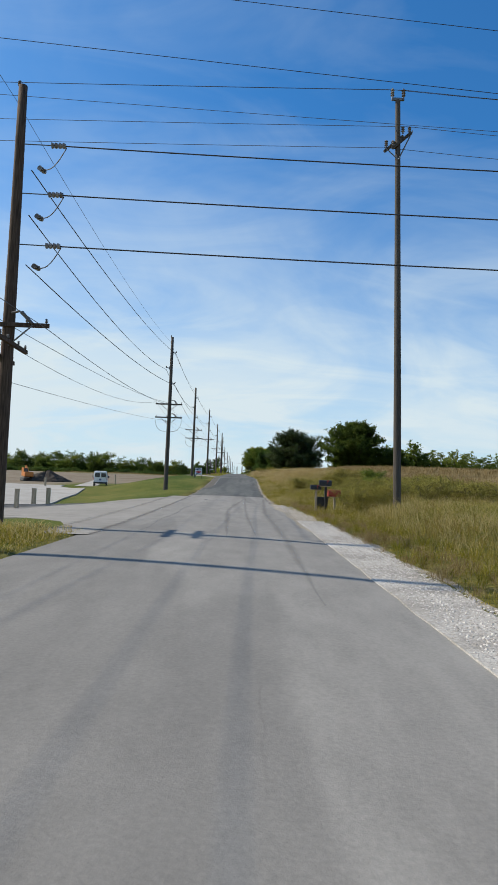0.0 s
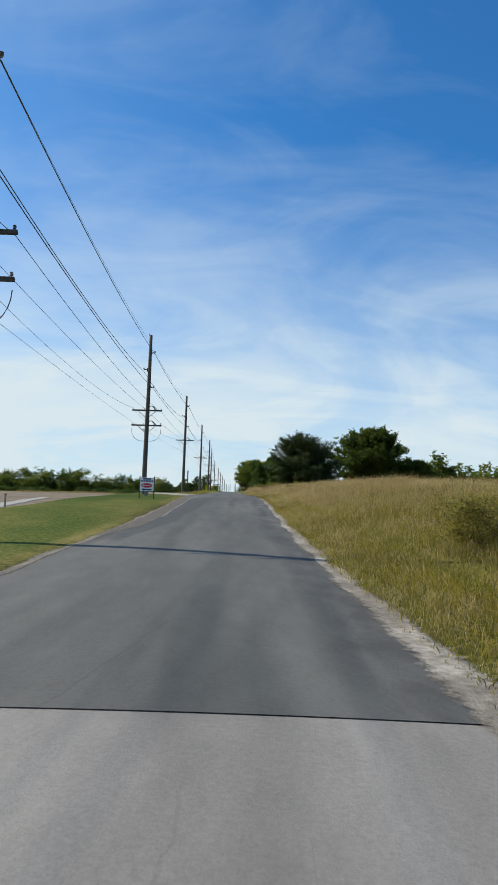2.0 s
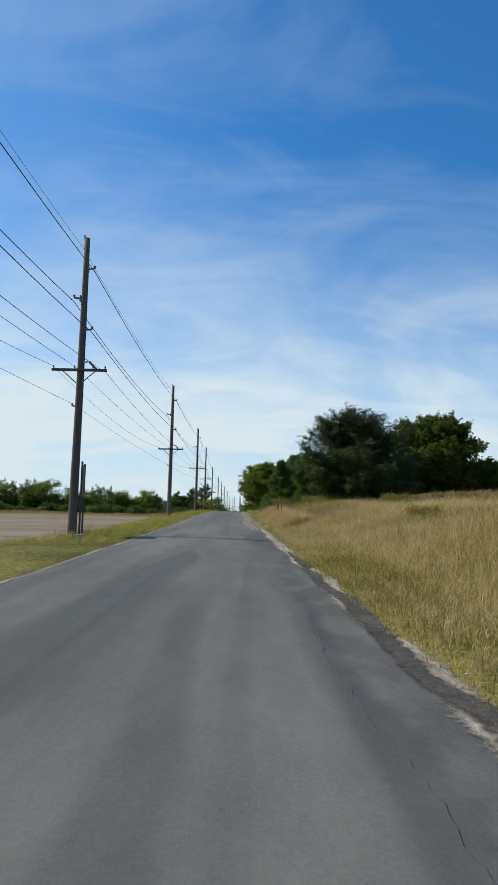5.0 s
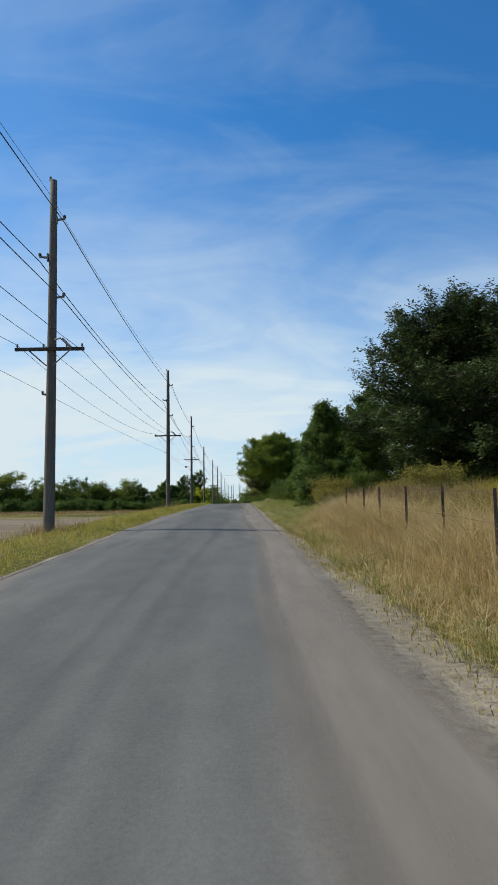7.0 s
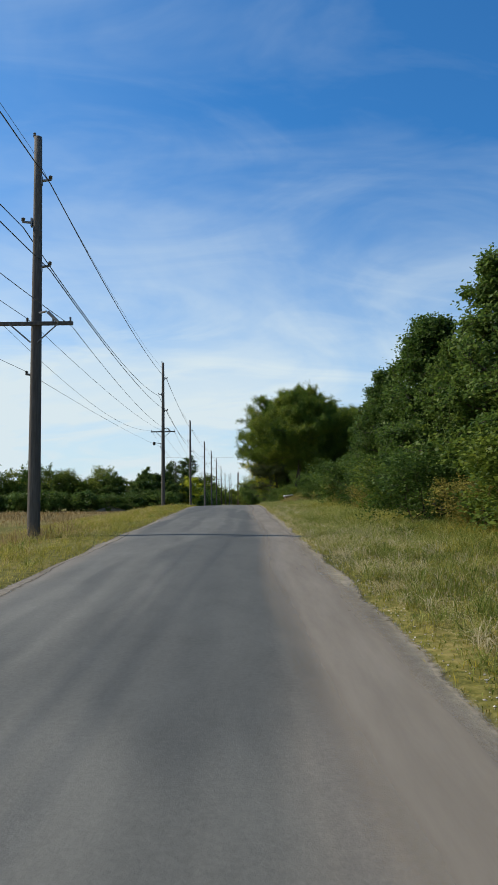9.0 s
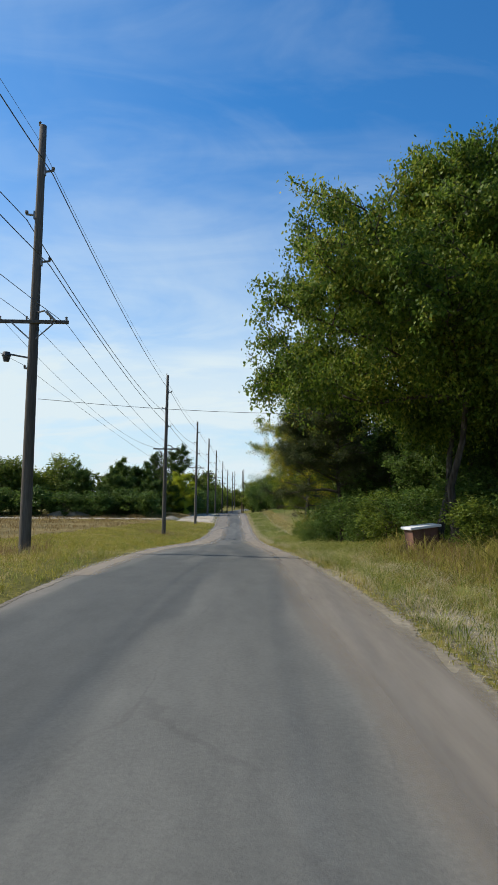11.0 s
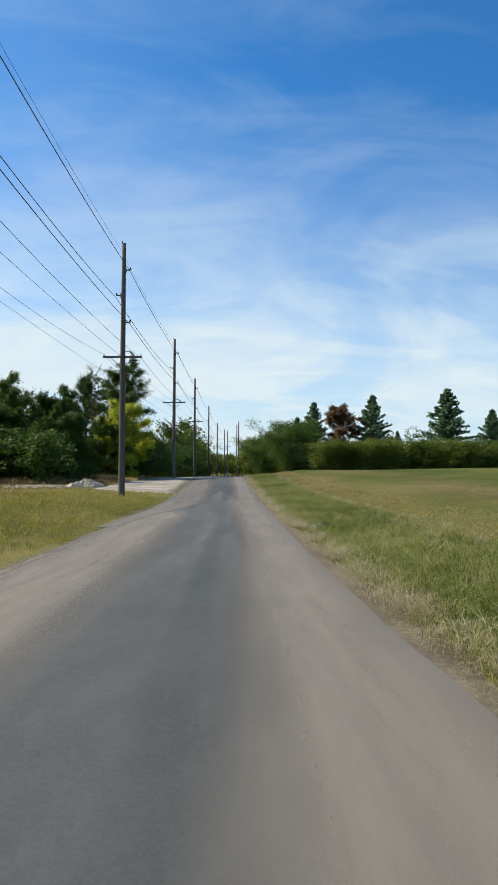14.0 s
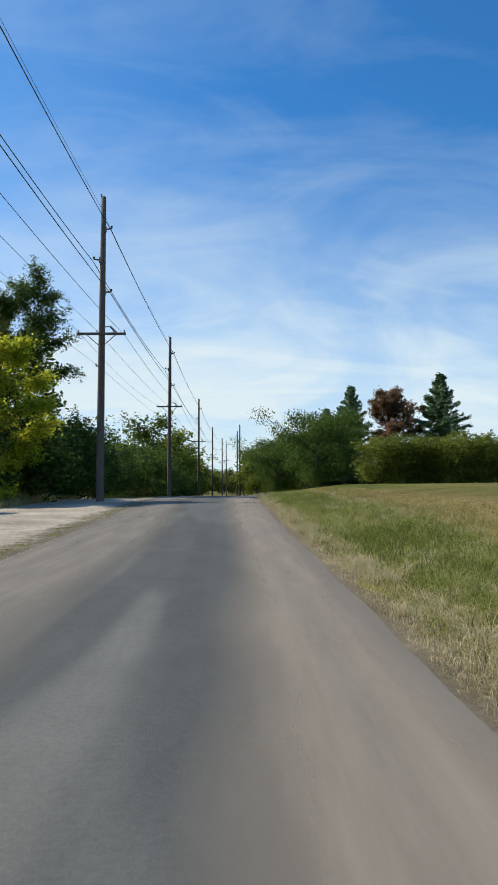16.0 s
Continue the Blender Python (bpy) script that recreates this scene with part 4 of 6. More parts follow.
    part("trunk", mesh_of("trunk", *tubes(lines, 5), M["bark"]), None, ob, smooth=True)
    at, face = np.concatenate(at), np.concatenate(face)
    keep = at[:, 2] > 0.06
    part("crown", mesh_of("crown", *leaf_quads(at[keep], leaf, r, droop=droop, face=face[keep], slim=slim), M[leaf_mat]), None, ob)
    return ob


def conifer(name, label, category, height, spread, clear, leaf_mat, seed, whorls=20, each=7, leaf=0.16, per=26, trunk=0.2, tilt=-12, gap=0.3, group=""):
    """A pointed evergreen: whorls of boughs with sprays of needles hanging along them, and gaps between."""
    r = np.random.default_rng(seed)
    ob = thing(name, (0, 0, 0), label, category, group)
    zs = np.linspace(-0.3, height, 7)
    lines, at, face = [(np.stack([r.normal(0, 0.03, 7), r.normal(0, 0.03, 7), zs], 1), trunk * np.linspace(1.2, 0.08, 7))], [], []
    for k in range(whorls):
        u = (k + 0.5) / whorls
        for b in range(each):
            if r.random() < gap * (1 - u):
                continue
            ang = b * 2 * math.pi / each + k * 0.9 + r.normal(0, 0.25)
            reach = (spread * (1 - u) ** 0.85 + 0.18) * r.uniform(0.66, 1.15)
            up = radians(tilt + 45 * u + r.normal(0, 6))
            way = np.array([math.cos(ang) * math.cos(up), math.sin(ang) * math.cos(up), math.sin(up)])
            bough = bent(np.array([0, 0, clear + (height - clear) * u * 0.98]), way, reach, 0.16, r, 5, 0.04)
            lines.append((bough, np.linspace(0.03, 0.006, 5)))
            m = int(per * (0.5 + reach))
            t = r.random(m) ** 0.7 * 3.99
            j = t.astype(int)
            p = bough[j] + (bough[j + 1] - bough[j]) * (t - j)[:, None]
            side = np.cross(way, [0, 0, 1.0])
            p = p + side * (r.normal(0, 0.13, m) * reach * (1.2 - t / 5))[:, None] + np.c_[np.zeros((m, 2)), r.normal(-0.06, 0.09, m)]
            at.append(p)
            face.append(np.tile(way * 0.5 + [0, 0, 0.9], (m, 1)))
    at.append(np.c_[r.normal(0, 0.06, (30, 2)), height - r.random(30) * 0.9])
    face.append(np.tile([0, 0, 1.0], (30, 1)))
    part("trunk", mesh_of("trunk", *tubes(lines, 5), M["bark"]), None, ob, smooth=True)
    part("crown", mesh_of("crown", *leaf_quads(np.concatenate(at), leaf, r, flat=0.5, droop=0.35, face=np.concatenate(face), slim=0.3), M[leaf_mat]), None, ob)
    return ob


def tree(name, label, category, height, spread, clear, leaf_mat, leaves, leaf, seed, lobes=26, trunk=0.2, cone_like=0.0, twigs=0.15, density=0.5, stems=1, group="", droop=0.1, bare=0, dome=0.8, low=0.0, top=0.0):
    """A tree at the origin: trunk with limbs, and a crown of leaf clumps round the limbs' ends."""
    r = np.random.default_rng(seed)
    ob = thing(name, (0, 0, 0), label, category, group)
    lines, tips = [], []

    def within(p):
        """Keeps a limb's end inside the crown."""
        hz = min(1.0, max(0.0, (p[2] - clear) / (height - clear)))
        room = spread * (1 - low * max(0.0, 0.45 - hz) / 0.45) * (1 - top * max(0.0, hz - 0.4) / 0.6)
        d = math.hypot(p[0], p[1])
        if (low or top) and d > room:
            p[:2] *= room / d
        p[2] = min(p[2], height * 0.97)
        return p

    mid = clear + (height - clear) * 0.5
    for s in range(stems):
        lean = r.normal(0, 0.05 * height, 2) if stems == 1 else r.normal(0, 0.16 * spread * 2, 2)
        foot = np.r_[r.normal(0, 0.12, 2) * (stems > 1) * 2, -0.3]
        n = 7
        u = np.linspace(0, 1, n)[:, None]
        axis = foot + u * np.r_[lean, height * (0.86 if cone_like < 0.5 else 0.97) + 0.3] + np.c_[r.normal(0, 0.035 * spread, (n, 2)), np.zeros(n)] * (u > 0.1)
        rad = trunk / math.sqrt(stems) * (1 - 0.9 * u[:, 0])
        rad[0] *= 1.5
        lines.append((axis, rad))
        limbs = max(6, lobes // stems)
        for k in range(limbs):
            at = r.uniform(max(0.12, clear / height * 0.8), 0.93)
            p0 = axis[0] + (axis[-1] - axis[0]) * at
            i = min(n - 2, int(at * (n - 1)))
            p0 = axis[i] + (axis[i + 1] - axis[i]) * (at * (n - 1) - i)
            ang = r.uniform(0, 2 * math.pi)
            hz = (p0[2] - clear) / max(0.1, height - clear)
            if cone_like:
                reach = spread * (max(0.0, 1.03 - hz) ** (1.0 if cone_like > 0.8 else 0.5)) * r.uniform(0.7, 1.05) + 0.15
            else:
                reach = spread * math.sqrt(max(0.06, 1 - (abs(2 * hz - 0.85)) ** 2.2)) * r.uniform(0.55, 1.12) * (0.68 if dome > 1 else 1.0) 
            reach *= (1 - low * max(0.0, 0.45 - hz) / 0.45) * (1 - top * max(0.0, hz - 0.4) / 0.6)
            rise = r.uniform(0.1, 0.65) * reach if not cone_like else r.uniform(-0.25, 0.1) * reach
            end = p0 + np.array([math.cos(ang) * reach, math.sin(ang) * reach, rise])
            end = within(end)
            w = np.linspace(0, 1, 5)[:, None]
            limb = p0 + (end - p0) * w + np.array([0, 0, 0.12 * reach]) * np.sin(w * math.pi) + np.r_[0, r.normal(0, 0.04, 4)][:, None] * reach * r.normal(0, 1, 3)
            r0 = rad[i] * 0.5 + 0.01
            lines.append((limb, r0 * (1 - 0.88 * w[:, 0])))
            tips.append((end, 1.0))
            tips.append((limb[3], 1.0))
            if r.random() < 0.6:
                tips.append((limb[2], 0.8))
            for _ in range(2):
                q = within(limb[3] + r.normal(0, 0.28, 3) * reach)
                lines.append((np.stack([limb[2], (limb[2] + q) / 2 + r.normal(0, 0.05, 3), q]), np.array([r0 * 0.35, r0 * 0.22, 0.008])))
                tips.append((q, 0.8))
        tips.append((axis[-1], 1.0))
    for _ in range(bare):
        end, _w = tips[r.integers(len(tips))]
        q = within(end + r.normal(0, 0.07, 3) * spread)
        lines.append((np.stack([end, (end + q) / 2 + r.normal(0, 0.1, 3), q]), np.array([0.02, 0.012, 0.005])))
    part("trunk", mesh_of("trunk", *tubes(lines, 6), M["bark"]), None, ob, smooth=True)
    if not cone_like and dome:
        nd = lobes
        dirs = r.normal(0, 1, (nd, 3))
        dirs /= np.linalg.norm(dirs, axis=1)[:, None]
        half = (height - clear) / 2
        at = np.array([0, 0, clear + half]) + dirs * [spread * 0.72, spread * 0.72, half * 0.78] * r.uniform(0.75, 1.08, (nd, 1))
        up_share = np.clip((at[:, 2] - clear) / (height - clear), 0, 1)
        at[:, :2] *= ((1 - low * np.clip(0.45 - up_share, 0, 1) / 0.45) * (1 - top * np.clip(up_share - 0.4, 0, 1) / 0.6))[:, None]
        tips += [(p, dome) for p in at]
    c, wgt = np.array([t[0] for t in tips]), np.array([t[1] for t in tips])
    keep = (c[:, 2] > clear * 0.75)
    if dome > 1:
        half = (height - clear) / 2
        keep &= (((c - np.array([0, 0, clear + half])) / np.array([spread * 0.8, spread * 0.8, half * 0.9])) ** 2).sum(1) < 1.05
    c, wgt = c[keep], wgt[keep]
    size = spread * density * r.uniform(0.42, 0.85, len(c)) * (1.0 if not cone_like else 0.6)
    pick = r.choice(len(c), leaves, p=wgt * size**2 / (wgt * size**2).sum())
    off = r.normal(0, 1, (leaves, 3))
    off /= np.linalg.norm(off, axis=1)[:, None]
    off *= (r.random((leaves, 1)) ** 0.42) * size[pick][:, None] * [1, 1, 0.72]
    pts = c[pick] + off
    face = off / (np.linalg.norm(off, axis=1)[:, None] + 1e-6) * 0.8 + [0, 0, 0.6]
    nt = int(leaves * twigs)
    if nt:
        sprigs = max(4, nt // 26)
        src = pts[r.integers(0, leaves, sprigs)]
        out = src - np.array([0, 0, mid * 0.8])
        out /= np.linalg.norm(out, axis=1)[:, None]
        out = out + np.array([0, 0, 0.5]) + r.normal(0, 0.25, out.shape)
        w = r.integers(0, sprigs, nt)
        face = np.concatenate([face, out[w]])
        pts = np.concatenate([pts, src[w] + out[w] * (r.random((nt, 1)) * spread * 0.2) + r.normal(0, leaf * 0.7, (nt, 3))])
    if low or top:
        hz = np.clip((pts[:, 2] - clear) / (height - clear), 0, 1)
        room = spread * (1 - low * np.clip(0.45 - hz, 0, 1) / 0.45) * (1 - top * np.clip(hz - 0.4, 0, 1) / 0.6)
        inside = np.hypot(pts[:, 0], pts[:, 1]) < room * r.uniform(0.85, 1.12, len(pts))
        pts, face = pts[inside], face[inside]
    over = pts[:, 2] > 0.05
    pts, face = pts[over], face[over]
    part("crown", mesh_of("crown", *leaf_quads(pts, leaf, r, droop=droop, face=face), M[leaf_mat]), None, ob)
    return ob


def plant(ob, x, y, scale=1.0, turn=None, sink=0.05, tall=1.0, first=set()):
    """Places the kind's first tree, then copies of it."""
    turn = random.uniform(0, 360) if turn is None else turn
    m = pose(x, y, spot(x, y) - sink, 0, 0, turn) @ Matrix.Diagonal((scale, scale, scale * tall, 1))
    if ob.name not in first:
        first.add(ob.name)
        ob.matrix_basis = m
        return ob
    keep = ob.scale.copy()
    ob.scale = (1, 1, 1)
    made = copy_thing(ob, m)
    ob.scale = keep
    return made


t_round = tree("tree", "broad green deciduous tree with dense crown", "tree", 11, 4.2, 1.2, "leaf_wood", 3800, 0.27, 11, group="trees of the far wood")
t_tall = tree("tree", "tall green deciduous tree with loose crown", "tree", 13, 3.6, 2.6, "leaf", 3600, 0.26, 12, density=0.42, group="trees of the far wood")
t_light = tree("tree", "olive green deciduous tree in early autumn", "tree", 9, 3.6, 0.6, "leaf_light", 3600, 0.25, 13, group="trees of the far wood")
t_far = tree("tree", "soft green tree far off behind the fields", "tree", 10.5, 4.2, 0.8, "leaf_wood", 1500, 0.45, 29, group="trees of the far wood")
t_bush = tree("bush", "dense dark green leafy bush", "bush", 4.2, 2.6, 0.0, "leaf", 6500, 0.11, 14, lobes=22, trunk=0.08, stems=4, group="bushes by the road")
t_bush2 = tree("bush", "olive green bush with loose twigs", "bush", 3.6, 2.3, 0.0, "leaf_light", 6500, 0.105, 15, lobes=22, trunk=0.07, stems=4, group="bushes by the road", bare=20)
t_farbush = tree("bush", "dark green bush at the wood edge", "bush", 4.2, 2.6, 0.0, "leaf", 3000, 0.19, 27, lobes=20, trunk=0.08, stems=3, group="bushes of the far wood")
t_hedge = tree("hedge_bush", "clipped olive green hedge bush", "hedge", 4.0, 2.4, 0.0, "leaf_hedge", 7500, 0.115, 28, lobes=30, trunk=0.08, stems=3, group="hedge behind the lawn", twigs=0.05)
t_oak = grown("oak_tree", "large dark green oak with rounded crown", "tree", 12.3, 6.9, 0.6, "leaf_oak", 0.088, 32, 46, limbs=84, branches=11, twigs=7, trunk=0.3, rise=(-16, 74), hang=0.0, twig=0.7, droop=0.15, fill=60000, top_share=0.68, domed=0.82)
t_elm = grown("tree", "broad spreading green tree standing in the grassland", "tree", 17.0, 12.6, 1.2, "leaf_wood", 0.3, 16, 26, limbs=96, branches=11, twigs=6, trunk=0.5, rise=(-14, 78), hang=0.0, twig=1.3, fill=45000, top_share=0.66, domed=0.82)
t_near = grown("tree", "green tree overhanging the road, some leaves turning", "tree", 9.7, 6.0, 4.0, "leaf_turning", 0.056, 74, 17, limbs=78, branches=10, twigs=7, trunk=0.2, stems=2, rise=(4, 74), hang=-0.05, twig=0.6, droop=1.1, bare=0.03, fill=110000, top_share=0.74, domed=0.74)
t_mass = grown("tree", "dense green roadside tree", "tree", 9.5, 3.4, 0.3, "leaf", 0.1, 17, 18, limbs=32, branches=8, twigs=6, trunk=0.15, stems=2, profile=(0.95, 1.0, 0.85, 0.45), rise=(4, 64), twig=0.6, fill=9000, top_share=0.84)
t_yellow = grown("tree", "tall yellowing tree with open twiggy crown", "tree", 14.8, 4.3, 2.7, "leaf_yellow", 0.055, 46, 19, limbs=44, branches=9, twigs=7, trunk=0.16, profile=(0.6, 1.0, 0.78, 0.4), rise=(8, 62), hang=-0.1, twig=0.72, droop=0.9, bare=0.14, bare_low=0.85, fill=7000, top_share=0.88)
t_cedar = grown("cedar_tree", "dark dense cedar beside the road", "tree", 10.6, 3.7, 3.2, "cedar", 0.055, 62, 20, limbs=46, branches=9, twigs=7, trunk=0.16, profile=(0.95, 1.0, 0.62, 0.22), rise=(8, 50), hang=0.0, twig=0.55, droop=-0.5, slim=0.26, fill=50000, top_share=0.88)
t_spruce = conifer("spruce_tree", "blue-green spruce with pointed top", "tree", 11.5, 3.5, 0.4, "needle", 21, whorls=24, each=8, leaf=0.2, per=55, gap=0.15)
t_red = grown("tree", "russet red deciduous tree in autumn colour", "tree", 11.0, 5.0, 1.0, "leaf_red", 0.14, 34, 22, limbs=22, branches=7, twigs=5, twig=0.8, fill=16000)
t_bright = grown("bush", "bright yellow-green bushy tree", "bush", 8.0, 3.4, 0.2, "leaf_bright", 0.095, 24, 23, limbs=28, branches=9, twigs=6, trunk=0.13, stems=3, twig=0.7, fill=9000)
t_weep = tree("willow_tree", "drooping dark green willow", "tree", 7.2, 4.2, 0.4, "leaf", 30000, 0.105, 24, lobes=36, trunk=0.2, density=0.42, droop=1.6, twigs=0.0)

# dark oaks on the grassland, then the unbroken row along the right verge
plant(t_oak, 12.6, 173, 1.14, 20, tall=0.8)
plant(t_mass, 7.4, 178.5, 0.8)
plant(t_oak, 15.5, 182, 1.0, 140, tall=0.8)
plant(t_elm, 37.6, 233, 1.0, 70)
plant(t_elm, 51, 231, 0.5, 200, tall=1.0)
for k, (x, y, s) in enumerate(((6.4, 186, 0.8), (6.2, 196.5, 0.85), (9.5, 188, 1.05), (6.6, 207, 0.9), (10, 198, 1.1), (9.2, 206, 1.1), (6.8, 212.5, 0.8), (8.4, 218, 0.9), (12, 214, 1.15), (9.5, 224, 0.9))):
    plant(t_mass, x + 1.0, y, s * (0.82 if 188 < y < 206 else 0.76), tall=1.0 if y < 192 else 0.95)
t_conic = grown("tree", "narrow green tree with layered pointed crown", "tree", 8.4, 2.9, 0.2, "leaf", 0.085, 20, 33, limbs=50, branches=8, twigs=5, trunk=0.14, profile=(1.0, 0.9, 0.6, 0.2), rise=(0, 58), twig=0.5, fill=12000, top_share=0.92)
for x, y, k in ((6.6, 188.5, 0.92), (7.2, 194, 1.0), (6.7, 199, 0.9), (7.8, 203.5, 1.05), (6.9, 209.5, 0.9), (7.6, 215, 0.85)):
    plant(t_conic, x, y, k, tall=0.8 if y < 190 else 1.0 if y < 200 else 0.98)
plant(t_conic, 4.0, 173.2, 0.64, 60, tall=1.14)
plant(t_conic, 5.2, 180.5, 0.62, 200, tall=1.02)
plant(t_bush, 10.2, 170.5, 0.45)
for x, y, s in ((4.8, 187, 0.6), (4.6, 194, 0.5), (4.9, 200, 0.55), (4.7, 205.5, 0.5), (5.0, 210, 0.6), (5.2, 215.5, 0.5), (4.4, 221, 0.5), (4.8, 181, 0.55), (6.4, 176, 0.45)):
    plant(t_bush if random.random() < 0.6 else t_bush2, x, y, s)
plant(t_near, 4.0, 233.6, 1.02, 30, tall=1.02)
plant(t_bush, 5.4, 234.8, 0.5)
plant(t_bush, 4.5, 236.4, 0.45)
plant(t_near, 8.8, 238.6, 0.95, 150)
plant(t_mass, 9.5, 244, 1.0)
plant(t_mass, 7.4, 241, 0.85)
plant(t_cedar, 3.3, 246.6, 0.88, 40, tall=0.92)
plant(t_cedar, 7.4, 244.8, 0.8, 160, tall=0.85)
plant(t_cedar, 8.4, 250.2, 0.85, 280, tall=0.85)
plant(t_mass, 11.5, 250, 1.1)
plant(t_yellow, 3.0, 261.6, 1.0, 200, tall=0.95)
plant(t_yellow, 3.5, 265.3, 0.74, 80)
plant(t_yellow, 6.8, 263.5, 0.95, 310)
plant(t_yellow, 5.2, 258.6, 0.62, 70)
plant(t_yellow, 5.8, 265.2, 0.66, 250)
for x, y, k in ((5.6, 236.5, 0.5), (5.2, 240.5, 0.56), (5.4, 244.5, 0.6), (5.0, 248.5, 0.55), (5.2, 252.5, 0.56), (5.4, 256.5, 0.5), (5.8, 260.5, 0.5), (6.2, 264.8, 0.5), (7.0, 268.5, 0.48), (8, 238, 0.85), (8, 246, 0.9), (8.5, 254, 0.85), (8.6, 260, 0.8), (9, 272, 0.55)):
    plant(t_mass, x, y, k)
plant(t_mass, 10.5, 259, 0.9)
plant(t_mass, 9.6, 265, 0.85)
plant(t_mass, 12.5, 270, 0.8)
for x, y, s in ((4.2, 241, 0.55), (4.4, 246, 0.5), (4.6, 251.5, 0.5), (5.4, 257, 0.5), (5.6, 262.5, 0.4), (5.2, 271.6, 0.3), (7.3, 274, 0.4), (7.5, 266, 0.5), (5.2, 228.5, 0.5), (4.3, 231, 0.4)):
    plant(t_bush if random.random() < 0.5 else t_bush2, x, y, s)
for x, y, k in ((3.6, 243.5, 0.5), (3.5, 247, 0.52), (3.9, 250.2, 0.5), (4.1, 253.2, 0.5), (4.3, 256.2, 0.48), (4.1, 259, 0.45), (4.4, 262.8, 0.4), (4.9, 266, 0.36), (3.3, 271.6, 0.22), (3.1, 260.8, 0.4), (3.5, 264.4, 0.32)):
    plant(t_bush if y < 257 else t_bush2, x, y, k)
for x, y, k in ((2.9, 251.8, 0.32), (3.6, 249.2, 0.4), (3.0, 254.8, 0.3), (4.2, 247.2, 0.5), (4.2, 257.5, 0.4), (2.2, 253.0, 0.2), (2.9, 248.4, 0.22), (4.9, 262.4, 0.34), (6.2, 264.2, 0.45), (5.6, 266.6, 0.34), (7.3, 262.2, 0.5), (4.3, 259.8, 0.36)):
    plant(t_bush if y < 256 else t_bush2, x, y, k)
t_brush = tree("bush", "yellow-green weedy brush beside the trees", "bush", 2.4, 1.8, 0.0, "brush", 8000, 0.07, 25, lobes=24, trunk=0.04, stems=5, group="bushes by the road", bare=60)
for x, y, s in ((4.1, 170.4, 0.6), (3.7, 168.3, 0.42), (6.4, 166.5, 0.4), (7.4, 169.5, 0.45), (5.6, 172.5, 0.4), (5.2, 184, 0.5), (5.0, 191, 0.5), (4.6, 203, 0.45), (4.8, 212, 0.5)):
    plant(t_brush, x, y, s)
for x, y, k in ((3.5, 257.4, 0.5), (4.0, 260.2, 0.7), (3.7, 263.2, 0.38), (4.3, 264.6, 0.5), (4.2, 267.2, 0.4), (5.4, 270.2, 0.4), (3.2, 254.6, 0.45)):
    plant(t_brush, x, y, k)
# weeds and shrubs on the grassland
for x, y, k in ((6.6, 46.5, 0.5), (7.8, 48.0, 0.6), (4.9, 52.5, 0.42), (9.0, 60, 0.32), (6.4, 71, 0.25), (7.0, 97, 0.25), (6.2, 121, 0.3), (8.6, 136, 0.4), (5.8, 149, 0.45), (9.4, 155, 0.5), (6.4, 160, 0.6)):
    plant(t_brush if y % 3 < 2 else t_bush2, x, y, k * (1.0 if y % 3 < 2 else 0.5))
plant(t_brush, 5.0, 24.4, 0.36)
plant(t_brush, 5.9, 25.9, 0.4)
for x, y, s in ((9.5, 46, 0.4), (8.5, 40.5, 0.3)):
    plant(t_bush2, x, y, s)
t_rod = tree("goldenrod_clump", "bushy goldenrod clump in yellow flower", "weed", 1.25, 0.85, 0.0, "goldenrod", 5200, 0.034, 37, lobes=20, trunk=0.015, stems=6, group="goldenrod on the grassland", bare=20)
for k in range(44):
    plant(t_rod, 4.6 + 9.0 * random.random(), 25 + 22 * random.random(), random.uniform(0.5, 1.0))
# hedgerow and groves far off behind the grassland
plant(t_far, 66, 262, 1.55)
for k in range(44):
    x = 58 + k * 4.6 + random.uniform(-2, 2)
    plant(t_far, x, 262 + random.uniform(-6, 12) + k * 0.5, random.uniform(1.2, 1.36))
# the wood behind the ploughed field
for k in range(62):
    x = -15.5 - k * 2.15 + random.uniform(-1, 1)
    plant(t_mass if k < 9 else random.choice((t_round, t_round, t_tall, t_light, t_light)), x, 338 + random.uniform(-3, 10) + 0.02 * abs(x), random.uniform(0.9, 1.2) * (0.75 if k < 6 else 0.95 if k < 22 else 1.02))
for k in range(58):
    x = -18 - k * 2.2 + random.uniform(-1, 1)
    plant(t_farbush, x, 331 + random.uniform(-2, 2), random.uniform(0.8, 1.3))
for k in range(46):
    plant(t_far, -24 - k * 2.9 + random.uniform(-1, 1), 352 + random.uniform(-2, 5), random.uniform(0.74, 0.92))
plant(t_bright, -12.9, 342, 0.95, 10)
t_cotton = grown("cottonwood_tree", "tall dark green cottonwood with loose crown", "tree", 17.5, 3.9, 5.0, "leaf", 0.1, 22, 31, limbs=30, branches=8, twigs=5, trunk=0.26, stems=2, profile=(0.75, 1.0, 0.9, 0.5), rise=(15, 65), twig=0.9, bare=0.1, fill=24000)
plant(t_cotton, -14.6, 350.5, 0.9, 40, tall=0.86)
plant(t_cotton, -19.2, 353, 0.7, 150)
plant(t_tall, -17.0, 358, 1.0)
plant(t_mass, -20.5, 344, 1.1)
plant(t_mass, -24.5, 340, 1.15)
t_dead = grown("dead_tree", "bare grey tree without leaves", "tree", 12.5, 3.0, 3.5, "leaf", 0.08, 2, 51, limbs=20, branches=6, twigs=4, trunk=0.14, rise=(20, 70), twig=0.8, bare=0.97)
plant(t_dead, -17.2, 347, 1.0)
for k in range(20):
    plant(t_bush if k % 3 else t_farbush, -11.4 - random.uniform(0, 2.4), 345 + k * 4.6, random.uniform(0.95, 1.3) * (0.8 if k < 2 else 1))
